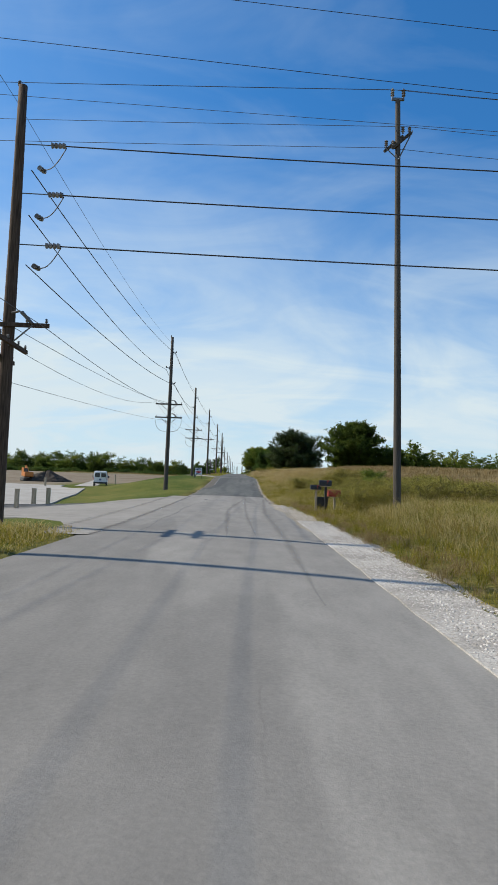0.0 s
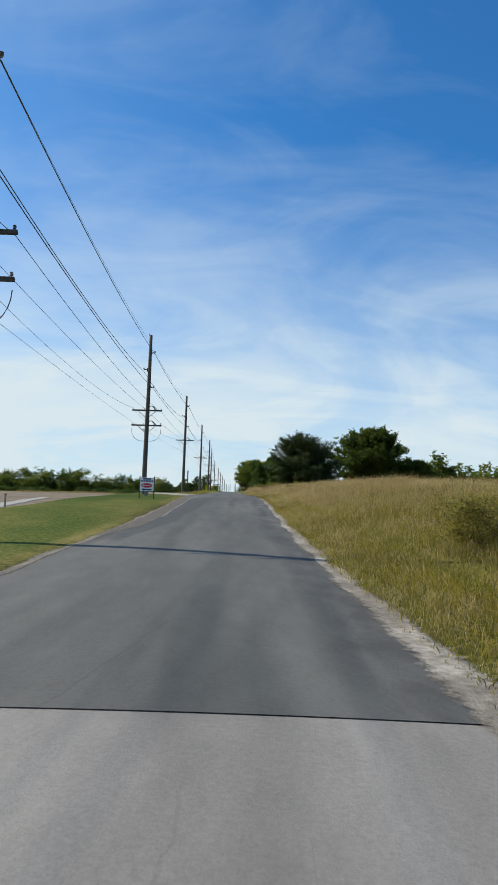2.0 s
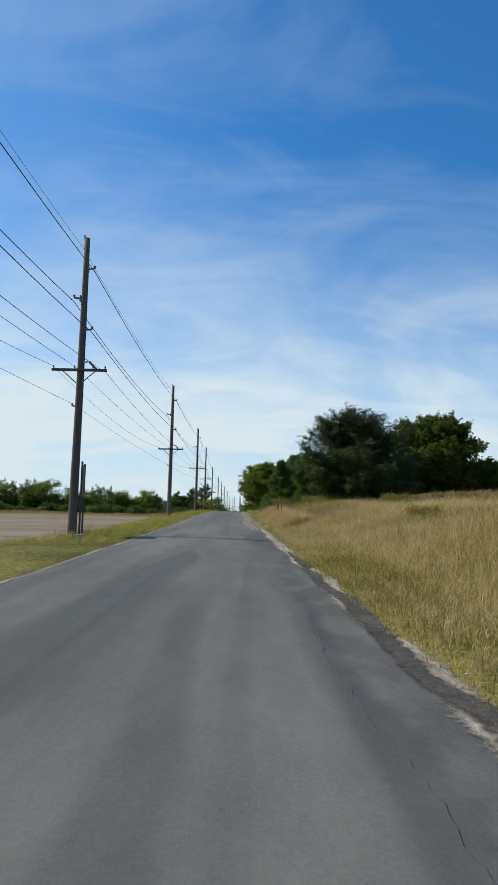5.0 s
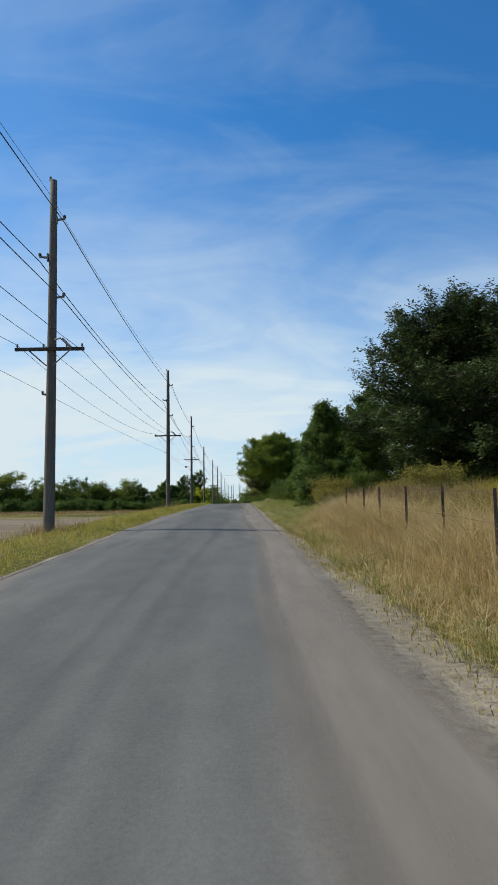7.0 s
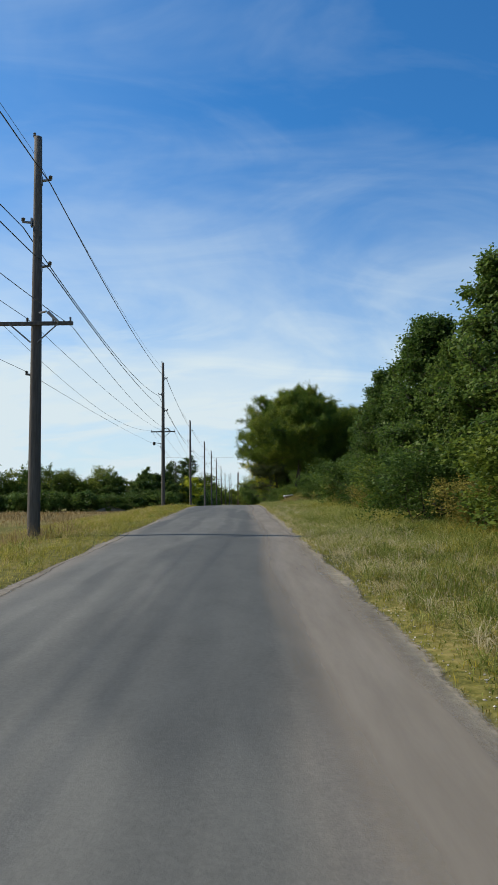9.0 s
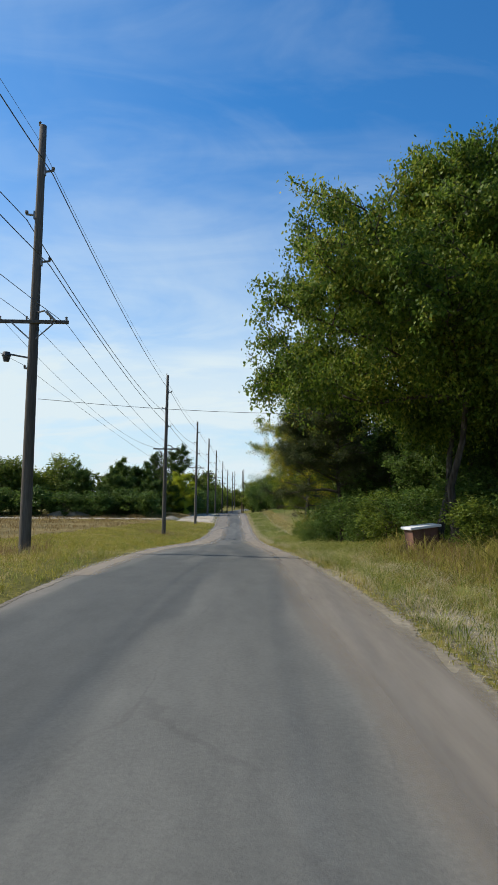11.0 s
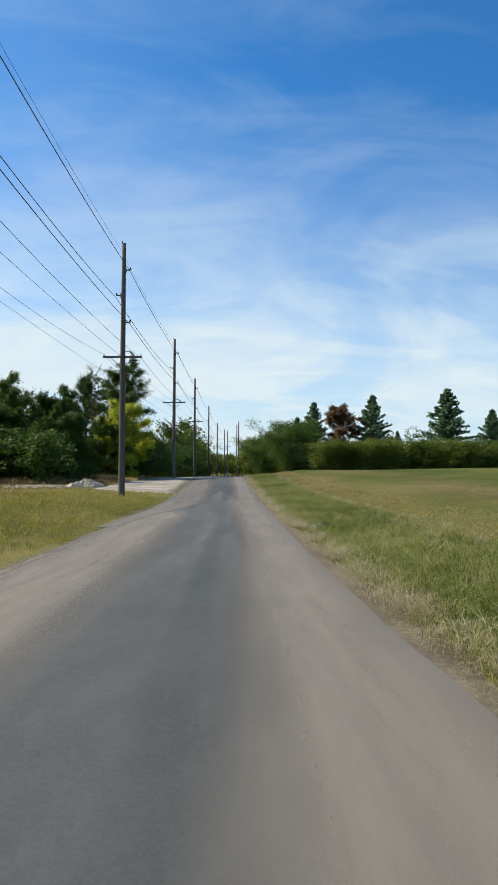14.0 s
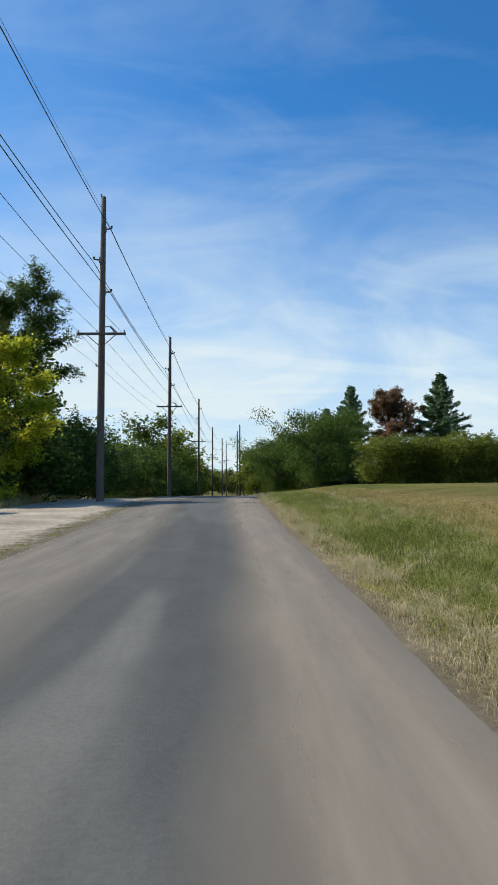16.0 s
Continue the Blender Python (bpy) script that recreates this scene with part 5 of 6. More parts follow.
for k in range(14):
    plant(random.choice((t_round, t_light, t_tall)), -16 - random.uniform(0, 14), 372 + k * 9, random.uniform(0.7, 0.95))
for k in range(12):
    plant(t_round if k % 2 else t_light, -12.5 - random.uniform(0, 4), 392 + k * 9, random.uniform(0.8, 1.05))
# clipped hedge with conifers behind, at the end of the lawn
for k in range(26):
    plant(t_hedge, 11.2 + k * 1.75, 372 + 0.5 * math.sin(k), 1.0 + 0.06 * math.sin(k * 2.1), tall=1.05)
plant(t_weep, 7.2, 384, 1.12)
plant(t_weep, 3.2, 391, 0.9)
plant(t_spruce, 21.0, 386, 1.4, tall=0.8)
plant(t_spruce, 33.8, 386.5, 1.75, tall=0.7)
plant(t_spruce, 11.6, 390, 1.25, tall=0.85)
plant(t_spruce, 8.8, 391, 1.05, tall=0.8)
plant(t_spruce, 43.5, 392, 1.3, tall=0.75)
plant(t_spruce, 29, 402, 0.7)
plant(t_red, 15.6, 387.5, 0.95)
for k in range(16):
    plant(random.choice((t_round, t_light, t_tall, t_round)), 2.5 + random.uniform(0, 9) + (k % 5) * 9, 415 + k * 5.5, random.uniform(0.7, 1.0))
for k in range(24):
    plant(t_far, 14 + k * 6 + random.uniform(-2, 2), 432 + random.uniform(0, 20), random.uniform(0.6, 0.95))
for x, y, k in ((1.6, 432, 1.05), (3.5, 446, 1.1), (1.8, 461, 1.0), (6.5, 437, 1.05), (4.5, 475, 1.1), (9, 452, 1.1), (11.5, 433, 1.0), (-12.5, 424, 1.05), (-14.5, 433, 1.15), (-12.0, 442, 0.95), (-12.5, 452, 0.95), (-13.5, 468, 1.0), (-11.5, 484, 0.9)):
    plant(t_round if y % 2 else t_light, x, y, k)
for k in range(12):
    plant(t_light if k % 2 else t_round, -13 + k * 1.5, 556 + 14 * (k % 3), 0.75 + 0.04 * (k % 4))
# undergrowth between the trunks beside the turnout
for k in range(26):
    plant(t_farbush if k % 3 else t_bush, -13.2 - (k % 9) * 2.0 + random.uniform(-0.6, 0.6), 350 + (k // 9) * 7 + random.uniform(-2, 2), random.uniform(0.6, 1.0))
# woods on the rise at the horizon
for k in range(30):
    plant(t_far, -70 + k * 5 + random.uniform(-2, 2), 640 + random.uniform(0, 60), random.uniform(0.8, 1.1))


# ---- grasses ----
def grass(name, label, x, y, height, width, mat, blades=5, tuft=0.1, lean=0.35, seed=3):
    """Tufts of bent blades, each of two faces, at the given places."""
    r = np.random.default_rng(seed)
    x, y = np.repeat(x, blades), np.repeat(y, blades)
    h, w = np.repeat(height, blades) * r.uniform(0.55, 1.15, len(x)), np.repeat(width + 0 * height, blades)
    x, y = x + r.normal(0, tuft, len(x)), y + r.normal(0, tuft, len(x))
    z = land(x, y) - 0.03
    ang, way = r.uniform(0, 2 * np.pi, (2, len(x)))
    side = np.stack([np.cos(ang), np.sin(ang), 0 * ang], 1) * w[:, None] / 2
    foot = np.stack([x, y, z], 1)
    push = np.stack([np.cos(way), np.sin(way), 0 * way], 1) * (h * lean * r.uniform(0.2, 1.3, len(x)))[:, None]
    up = np.array([0, 0, 1.0]) * h[:, None]
    bend = r.uniform(0.45, 1.0, (len(x), 1))
    mid = foot + push * 0.35 + up * 0.6
    tip = foot + push * (1.3 + 0.6 * (1 - bend)) + up * bend
    n = 4 * np.arange(len(x))[:, None]
    v = np.stack([foot, mid + side, mid - side, tip], 1).reshape(-1, 3)
    me = mesh_of(name, v, np.zeros((0, 4), int), M[mat], np.concatenate([n + [0, 1, 2], n + [2, 1, 3]]))
    return tagged(new(name, me), label, "grass", kind="stuff")


def scatter(n, y0, y1, o0, o1, side, seed, bias=1.0):
    """Random places beside the road: o0 to o1 metres out from its edge."""
    r = np.random.default_rng(seed)
    y = r.uniform(y0, y1, n)
    o = o0 + (o1 - o0) * r.random(n) ** bias
    return (glide(y, ROAD_R) + o if side > 0 else glide(y, ROAD_L) - o), y, o, r


def clumpy(x, y, s, seed):
    """A slow random field between 0 and 1, to make stands and gaps."""
    return 0.5 + 0.5 * np.sin(x / s + 2.1 * np.sin(y / s * 0.7 + seed)) * np.sin(y / s * 0.9 + 1.7 * np.cos(x / s * 0.6 + 2 * seed))


def stand(name, label, n, reach, side, heights, width, mat, blades=5, tuft=0.12, lean=0.45, seed=3, bias=1.2, gaps=0.0):
    """One kind of grass over a stretch of verge: reach is (from y, to y, from, to metres off the road's edge)."""
    x, y, o, r = scatter(int(n * 0.66), *reach, side, seed, bias)
    field = 0.55 * clumpy(x, y, 1.7, seed) + 0.45 * clumpy(x, y, 5.5, seed + 3)
    ok = field >= gaps * r.random(len(x)) * 1.6
    if side > 0:
        ok &= (y > 33) | (o > 0.95 - 0.25 * smooth((y - 18) / 4) - 0.2 * smooth((y - 26) / 6))
        ok &= (y < 36) | (y > 136) | (o > 0.13 + 0.05 * np.sin(y * 0.7))
        ok &= (y < 134) | (y > 234) | (o > (0.09 + 0.05 * np.sin(y * 0.45)) * smooth((y - 133) / 5) * smooth((234 - y) / 6))
    x, y, o, field = x[ok], y[ok], o[ok], field[ok]
    low, high, within = heights
    h = (low + (high - low) * smooth((o - reach[2]) / within)) * (0.35 + 1.05 * field)
    if side > 0:
        h = h * np.where(y < 33, 0.5 + 0.5 * smooth((o - 0.8) / 2.0), 1.0)
    return grass(name, label, x, y, h, width * 0.95 + 0.0012 * o, mat, int(blades * 1.5), tuft, lean * 0.8, seed + 100)


def tussocks(name, label, n, reach, heights, mat, blades, seed, lean=1.1, width=0.006, side=1):
    """Single tufts of long blades that fall outwards from one root."""
    x, y, o, r = scatter(n, *reach, side, seed)
    keep = clumpy(x, y, 0.9, seed) > 0.25 * r.random(len(x))
    x, y = x[keep], y[keep]
    return grass(name, label, x, y, r.uniform(*heights, len(x)), width, mat, blades, 0.045, lean, seed=seed + 200)


stand("tall_dry_grass", "tall dry straw-coloured grass on the verge", 34000, (-4, 161, 0.35, 12), 1, (0.16, 0.8, 3.6), 0.0075, "straw", lean=0.9, seed=31)
stand("green_verge_grass", "olive green grass among the dry stalks", 17000, (-4, 98, 0.1, 8), 1, (0.14, 0.5, 3.2), 0.008, "olive_grass", 6, lean=1.0, seed=32, bias=1.4)
stand("tall_dry_grass", "dry grass leaning over the road edge", 11000, (31, 159, 0.06, 1.5), 1, (0.14, 0.4, 1.2), 0.009, "straw", tuft=0.1, lean=0.9, seed=61)
stand("green_verge_grass", "green grass along the road edge", 12000, (31, 190, 0.06, 1.6), 1, (0.13, 0.36, 1.2), 0.009, "olive_grass", tuft=0.1, lean=0.9, seed=62, gaps=0.5)
stand("tall_dry_grass", "tan grass in soft waves on the bank", 26000, (72, 159, 0.5, 9), 1, (0.3, 0.85, 2.8), 0.009, "tan_grass", lean=0.7, seed=65, gaps=0.2)
stand("tall_dry_grass", "tan grass in front of the fence", 15000, (131, 158, 0.75, 2.3), 1, (0.3, 1.0, 1.1), 0.008, "tan_grass", lean=0.6, seed=66, bias=0.9)
stand("tall_dry_grass", "tall straw-coloured weeds behind the fence", 9000, (131, 162, 2.0, 5), 1, (0.75, 1.1, 1.0), 0.009, "rust_seed", lean=0.4, seed=68, bias=0.9, gaps=0.3)
stand("goldenrod_weeds", "green and yellow weeds behind the fence", 4500, (140, 164, 2.4, 6), 1, (0.75, 1.05, 1.0), 0.009, "olive_grass", tuft=0.2, lean=0.6, seed=69, bias=0.9, gaps=0.5)
stand("dry_field_grass", "golden grass between road and poles", 6000, (138, 235, 0.9, 7), -1, (0.12, 0.26, 2.5), 0.010, "tan_grass", lean=0.8, seed=67, gaps=0.3)
stand("goldenrod_weeds", "yellow-green goldenrod weeds", 15000, (6, 52, 2.0, 14), 1, (0.35, 0.7, 2.2), 0.008, "goldenrod", 7, tuft=0.2, lean=1.2, seed=33, bias=0.9, gaps=0.6)
stand("rusty_seed_grass", "russet seed heads over the dry grass", 18000, (36, 163, 1.6, 15), 1, (0.5, 0.85, 2), 0.010, "rust_seed", 3, 0.14, 0.7, seed=34, bias=0.9, gaps=0.5)
stand("grassland_stalks", "brownish seeded grassland", 18000, (-10, 215, 12, 70), 1, (0.7, 0.9, 3), 0.04, "rust_seed", 3, 0.4, 0.45, seed=35, bias=1.3)
stand("verge_grass", "green and dry grass under the trees", 18000, (157, 275, 0.1, 6.0), 1, (0.14, 0.42, 3), 0.010, "gold_grass", lean=0.9, seed=36)
stand("verge_grass", "olive grass under the trees", 21000, (157, 275, 0.3, 5.5), 1, (0.13, 0.4, 2), 0.010, "green_grass", lean=0.9, seed=37)
stand("dry_edge_grass", "bleached dry grass along the road edge", 14000, (158, 265, 0.12, 2.4), 1, (0.1, 0.24, 1.6), 0.006, "bleached", tuft=0.08, lean=0.75, seed=38, gaps=0.5)
stand("verge_grass", "tufted dry grass beside the lawn", 15000, (270, 372, 1.6, 5.5), 1, (0.12, 0.15, 1), 0.008, "straw", tuft=0.09, lean=0.9, seed=39)
stand("dry_edge_grass", "bleached dry tufts leaning over the road edge", 11000, (258, 352, 0.08, 0.75), 1, (0.12, 0.2, 0.8), 0.006, "bleached", tuft=0.09, lean=0.9, seed=63)
stand("verge_grass", "green tufts close to the road", 20000, (256, 352, 0.35, 2.9), 1, (0.16, 0.3, 0.8), 0.010, "green_grass", tuft=0.09, lean=0.9, seed=64, gaps=0.4)
stand("lawn_grass", "mown green and tan lawn", 12000, (270, 372, 2.4, 16), 1, (0.035, 0.045, 3), 0.010, "lawn_blade", tuft=0.14, lean=1.0, seed=40, bias=1.5)
stand("lawn_grass", "short mown green grass on the verge", 12000, (38, 128, 0.1, 12), -1, (0.03, 0.05, 3), 0.010, "lawn_blade", lean=0.9, seed=41, bias=1.5)
stand("field_edge_grass", "yellowing rough grass between road and poles", 36000, (120, 318, 0.05, 9), -1, (0.16, 0.26, 3.5), 0.009, "gold_grass", lean=0.8, seed=42)
stand("dry_field_grass", "dry straw grass round the pole feet", 5000, (128, 318, 0.6, 9), -1, (0.1, 0.3, 3), 0.012, "straw", 4, lean=0.7, seed=43, bias=1.0, gaps=0.3)
stand("field_weeds", "brown weeds of the fallow field", 8000, (215, 334, 7, 55), -1, (0.3, 0.5, 5), 0.04, "rust_seed", 4, 0.3, seed=44, bias=1.0, gaps=0.4)
stand("corner_grass", "rough olive grass at the corner", 2600, (2, 13.4, 0.2, 4.5), -1, (0.15, 0.36, 1), 0.011, "olive_grass", tuft=0.08, lean=0.6, seed=45)
stand("corner_grass", "dry straw grass at the corner", 1300, (2, 14.0, 0.15, 3.5), -1, (0.15, 0.36, 1), 0.011, "straw", tuft=0.08, lean=0.7, seed=46)

stand("verge_grass", "beige dry grass before the yellowing trees", 15000, (226, 275, 0.3, 5.0), 1, (0.14, 0.36, 2.0), 0.008, "straw", lean=0.9, seed=53, gaps=0.3)
stand("tall_weeds", "tall olive weeds sloping up to the trees", 5000, (248, 273, 1.7, 4.6), 1, (0.3, 0.65, 1.6), 0.009, "green_grass", 6, 0.16, 0.9, seed=49, bias=0.9, gaps=0.3)
stand("goldenrod_weeds", "tall yellow-green weeds under the overhanging tree", 1500, (223, 236, 1.6, 4.6), 1, (0.35, 1.1, 1.5), 0.013, "goldenrod", 6, 0.16, 0.6, seed=47, bias=0.8)
stand("rusty_seed_grass", "dry brown weed stalks beside the pull-off", 700, (220, 236, 1.4, 4.0), 1, (0.3, 0.8, 1.5), 0.01, "rust_seed", 5, 0.16, 0.6, seed=48, bias=0.8)

# weeds along the white gravel
tussocks("dry_tussocks", "brown dry tufts along the white gravel", 160, (3, 34, 0.85, 1.7), (0.2, 0.45), "rust_seed", 36, 89, 0.9, 0.007)
tussocks("green_tussocks", "olive tufts along the white gravel", 130, (3, 34, 0.95, 2.4), (0.25, 0.5), "olive_grass", 36, 90, 0.9, 0.008)
# brown weeds left standing round the pole feet
for k in (3, 4, 5, 6, 7):
    px, py = POLES[k][:2]
    r = np.random.default_rng(140 + k)
    wx, wy = px + r.normal(-0.3, 0.75, 170), py + r.normal(0, 1.0, 170)
    grass("pole_foot_weeds", "dry brown weeds round the foot of a pole", wx, wy, r.uniform(0.25, 0.8, 170), 0.012, "rust_seed", 5, 0.08, 0.5, seed=150 + k)



tussocks("dry_tussocks", "bleached tufts falling over the road edge", 620, (257, 352, 0.2, 0.75), (0.18, 0.34), "bleached", 44, 81, 1.0)
tussocks("green_tussocks", "long green tufts beside the lawn", 1500, (257, 352, 0.55, 3.2), (0.22, 0.42), "green_grass", 34, 82, 1.1, 0.008)
tussocks("dry_tussocks", "pale dry tufts among the green", 950, (257, 352, 0.6, 3.6), (0.2, 0.36), "bleached", 30, 83, 1.2)
tussocks("green_tussocks", "green tufts on the verge before the trees", 2600, (128, 262, 0.35, 3.4), (0.2, 0.45), "green_grass", 30, 84, 1.0, 0.008)
tussocks("dry_tussocks", "straw tufts on the verge before the trees", 1700, (128, 264, 0.3, 3.2), (0.18, 0.36), "bleached", 30, 85, 1.2)
tussocks("verge_tussocks", "golden tufts on the bank below the poles", 2200, (118, 316, 0.3, 7.5), (0.2, 0.42), "gold_grass", 26, 86, 1.0, 0.008, -1)
tussocks("verge_tussocks", "green tufts on the bank below the poles", 1300, (118, 316, 0.15, 6.0), (0.18, 0.38), "green_grass", 24, 87, 1.0, 0.008, -1)
tussocks("dry_tussocks", "straw tufts on the bank below the poles", 900, (118, 316, 1.0, 9), (0.2, 0.45), "straw", 24, 88, 0.9, 0.008, -1)
stand("dry_field_grass", "brown dry grass beside the gravel track", 3000, (327.5, 338, 5.5, 30), -1, (0.3, 0.6, 2.0), 0.014, "rust_seed", 5, 0.14, 0.6, seed=51, bias=1.0, gaps=0.3)
stand("dry_field_grass", "low straw grass beside the gravel track", 3000, (312, 320.5, 6.0, 30), -1, (0.12, 0.26, 2.0), 0.012, "straw", 5, 0.14, 0.8, seed=52, bias=1.0)
stand("dry_field_grass", "tall dry grass along the wood edge", 5000, (336, 352, 5.2, 13), -1, (0.45, 0.75, 2.0), 0.012, "tan_grass", 6, 0.12, 0.5, seed=50, bias=1.0)

# ---- shoulders, aprons and patches ----
M["pale_heap"] = material("pale_crushed_stone", [(0.38, 0.315, 0.22), (0.52, 0.44, 0.32), (0.64, 0.555, 0.42)], 14, 0.95, 0.6, 30)
M["turnout"] = feather(material("dusty_gravel", [(0.16, 0.135, 0.1), (0.33, 0.292, 0.23), (0.56, 0.51, 0.42)], 9, 0.95, 0.8, 34, patch=0.55, patch_scale=0.5), 0.1, 0.25, 3.0)
M["concrete_side"] = material("side_road_concrete", [(0.19, 0.18, 0.165), (0.25, 0.238, 0.215), (0.3, 0.285, 0.26)], 2.0, 0.9, 0.2, 60, patch=0.5, patch_scale=0.2)
M["rubber_mark"] = film_material("tyre_rubber", (0.07, 0.068, 0.064), 0.26)
M["soft_patch"] = film_material("mended_asphalt", (0.06, 0.066, 0.07), 1.0, 0.3)
M["soft_tar"] = film_material("tar_stain", (0.04, 0.04, 0.04), 0.8, 0.1)
RE, LE = right_edge, left_edge
strip("gravel_shoulder", -14, 21, lambda y: RE(y) - 0.015, lambda y: RE(y) + 0.86 + 0.05 * np.sin(y * 2.1) + 0.04 * np.sin(y * 4.7) - 0.5 * smooth((y - 17.5) / 3.5), 0.01, M["gravel"], "white crushed gravel along the road edge", "gravel", 0.3, 0.015, seed=2, rim=0.14)
M["edge_grit"] = feather(material("gritty_road_edge", [(0.12, 0.105, 0.085), (0.25, 0.225, 0.185), (0.5, 0.465, 0.4)], 11, 0.95, 0.6, 40, patch=0.55, patch_scale=0.9), 0.45, 0.4, 7.0)
M["dark_grit"] = feather(material("crumbled_asphalt", [(0.03, 0.028, 0.026), (0.06, 0.055, 0.05), (0.11, 0.1, 0.088)], 13, 0.95, 0.7, 40, patch=0.5, patch_scale=0.8), 0.4, 0.45, 7.0)
strip("crumbled_edge", 86, 118, lambda y: RE(y) - 0.16 * smooth((y - 86) / 4) * smooth((118 - y) / 9) - 0.02, lambda y: RE(y) + (0.24 + 0.06 * np.sin(y * 0.9) + 0.04 * np.sin(y * 2.3)) * smooth((y - 86) / 5) * smooth((118 - y) / 6), 0.024, M["dark_grit"], "crumbled dark asphalt along the road edge", "gravel", 0.3, 0.07, seed=18, rim=0.05)
strip("gravel_shoulder", 33, 135, lambda y: RE(y) - 0.24 + 0.05 * np.sin(y * 1.1), lambda y: RE(y) + 0.32 + 0.06 * np.sin(y * 0.7) + 0.05 * np.sin(y * 1.9), 0.018, M["edge_grit"], "pale gravel and dirt along the road edge", "gravel", 0.4, 0.06, seed=3, rim=0.05)
M["soft_dirt"] = feather(material("sandy_shoulder_dirt", [(0.125, 0.108, 0.08), (0.215, 0.19, 0.142), (0.33, 0.298, 0.232)], 11, 0.95, 0.6, 40, patch=0.5, patch_scale=0.7), 0.55, 0.3)
strip("dirt_shoulder", 135, 236, lambda y: RE(y) - 0.42 + 0.06 * np.sin(y * 0.8) + 0.15 * smooth((y - 222) / 12), lambda y: RE(y) + 0.24 + 0.35 * smooth((162 - y) / 14) + 0.04 * np.sin(y * 0.45) + 0.03 * np.sin(y * 1.3), 0.015, M["soft_dirt"], "sandy dirt shoulder along the road edge", "dirt", 0.4, 0.08, seed=4, rim=0.05)
strip("dirt_shoulder", 214, 232, lambda y: RE(y) + 0.04, lambda y: RE(y) + 0.05 + 1.2 * smooth((y - 215) / 7) * smooth((232 - y) / 6), 0.012, M["soft_dirt"], "bare dirt pull-off beside the road", "dirt", 0.5, 0.08, seed=5, rim=0.05)
M["tan_edge"] = feather(material("dusty_road_edge", [(0.09, 0.08, 0.064), (0.17, 0.152, 0.124), (0.27, 0.245, 0.2)], 11, 0.95, 0.6, 40, patch=0.55, patch_scale=0.9), 0.45, 0.45, 7.0)
strip("dirt_shoulder", 43, 318, lambda y: LE(y) - 0.12 - 0.06 * np.sin(y * 0.5) - 0.04 * np.sin(y * 1.7), lambda y: LE(y) + 0.2 + 0.05 * np.sin(y * 0.8), 0.011, M["tan_edge"], "thin dusty edge beside the road", "dirt", 0.4, 0.05, seed=6, rim=0.04)
strip("side_road", 12.8, 41.0, lambda y: np.interp(y, [12.8, 17, 19.5, 21, 22, 32, 33, 36, 41], [-3.6, -5, -7, -10, -60, -60, -9, -5.4, -3.6]), lambda y: LE(y) + 0.15, 0.008, M["concrete_side"],
      "pale concrete side road joining from the field side", "road", 0.25, 0.0, 61, seed=7, rim=0.12, flush=True)
M["seam"] = feather(material("seam_concrete", [(0.19, 0.18, 0.165), (0.25, 0.238, 0.215), (0.3, 0.285, 0.26)], 2.0, 0.9, 0.2, 60, patch=0.5, patch_scale=0.2), 0.4, 0.3)
strip("road_seam", 12.8, 41.0, lambda y: LE(y) - 1.3, lambda y: LE(y) + 0.5, 0.012, M["seam"], "pale concrete seam where the side road joins", "road", 0.3, 0.02, 5, seed=28, rim=0.004)
strip("parking_lot", 37, 80, lambda y: -62 + 0 * y, lambda y: -11.2 - (y - 37) * 0.15 - 4 * smooth((y - 62) / 15), 0.09, M["white_concrete"], "pale concrete lot and drive beyond the lawn", "parking lot", 1.0, 0.05, 21, seed=8, rim=0.05)
strip("drive", 79, 150, lambda y: -20.2 - (y - 79) * 0.16, lambda y: -17.6 - (y - 79) * 0.18, 0.05, M["white_concrete"], "narrow pale drive crossing the field", "drive", 1.0, 0.04, 7, seed=9, rim=0.05)
M["pale_apron"] = feather(material("pale_dusty_gravel", [(0.2, 0.185, 0.155), (0.31, 0.29, 0.25), (0.42, 0.395, 0.345)], 16, 0.95, 0.6, 30, patch=0.5, patch_scale=0.5), 0.12, 0.12, 3.0)
strip("gravel_apron", 91, 109, lambda y: LE(y) - 7.5 * smooth((y - 91.5) / 4) * smooth((108 - y) / 12), lambda y: LE(y) + 0.2 * smooth((y - 91) / 4) * smooth((109 - y) / 5), 0.016, M["pale_apron"], "pale gravel apron at a field entrance", "gravel", 0.4, 0.06, 15, seed=10, rim=0.03)
strip("gravel_drive", 315, 349, lambda y: LE(y) - 6.4 * smooth((y - 315) / 6) * smooth((349 - y) / 9), lambda y: LE(y) + 0.05 + 0.2 * smooth((y - 315) / 8) * smooth((349 - y) / 9), 0.014, M["turnout"], "pale gravel turnout beside the road", "gravel", 0.3, 0.12, 17, seed=11, rim=0.05)
strip("gravel_drive", 321, 326.5, lambda y: -48 + 0 * y, lambda y: LE(y) - 4.5, 0.06, M["turnout"], "pale gravel track into the field", "gravel", 0.5, 0.25, 15, seed=12, rim=0.03)
M["old_edge"] = material("old_brown_pavement", [(0.085, 0.077, 0.066), (0.115, 0.105, 0.09), (0.15, 0.138, 0.118)], 2.6, 0.9, 0.3, 80, patch=0.5, patch_scale=0.4, stretch=(1.4, 0.3, 1))
strip("old_pavement", 56, 97, lambda y: LE(y) - 0.04, lambda y: LE(y) + 0.7 * smooth((y - 55) / 6) * smooth((98 - y) / 5) + 0.02 * np.sin(y * 0.6), 0.011, M["old_edge"], "older brownish pavement showing along the road edge", "pavement", 0.4, 0.03, 6, seed=17, rim=0.03)
M["dust"] = film_material("road_dust", (0.2, 0.178, 0.145), 0.9, 0.22)
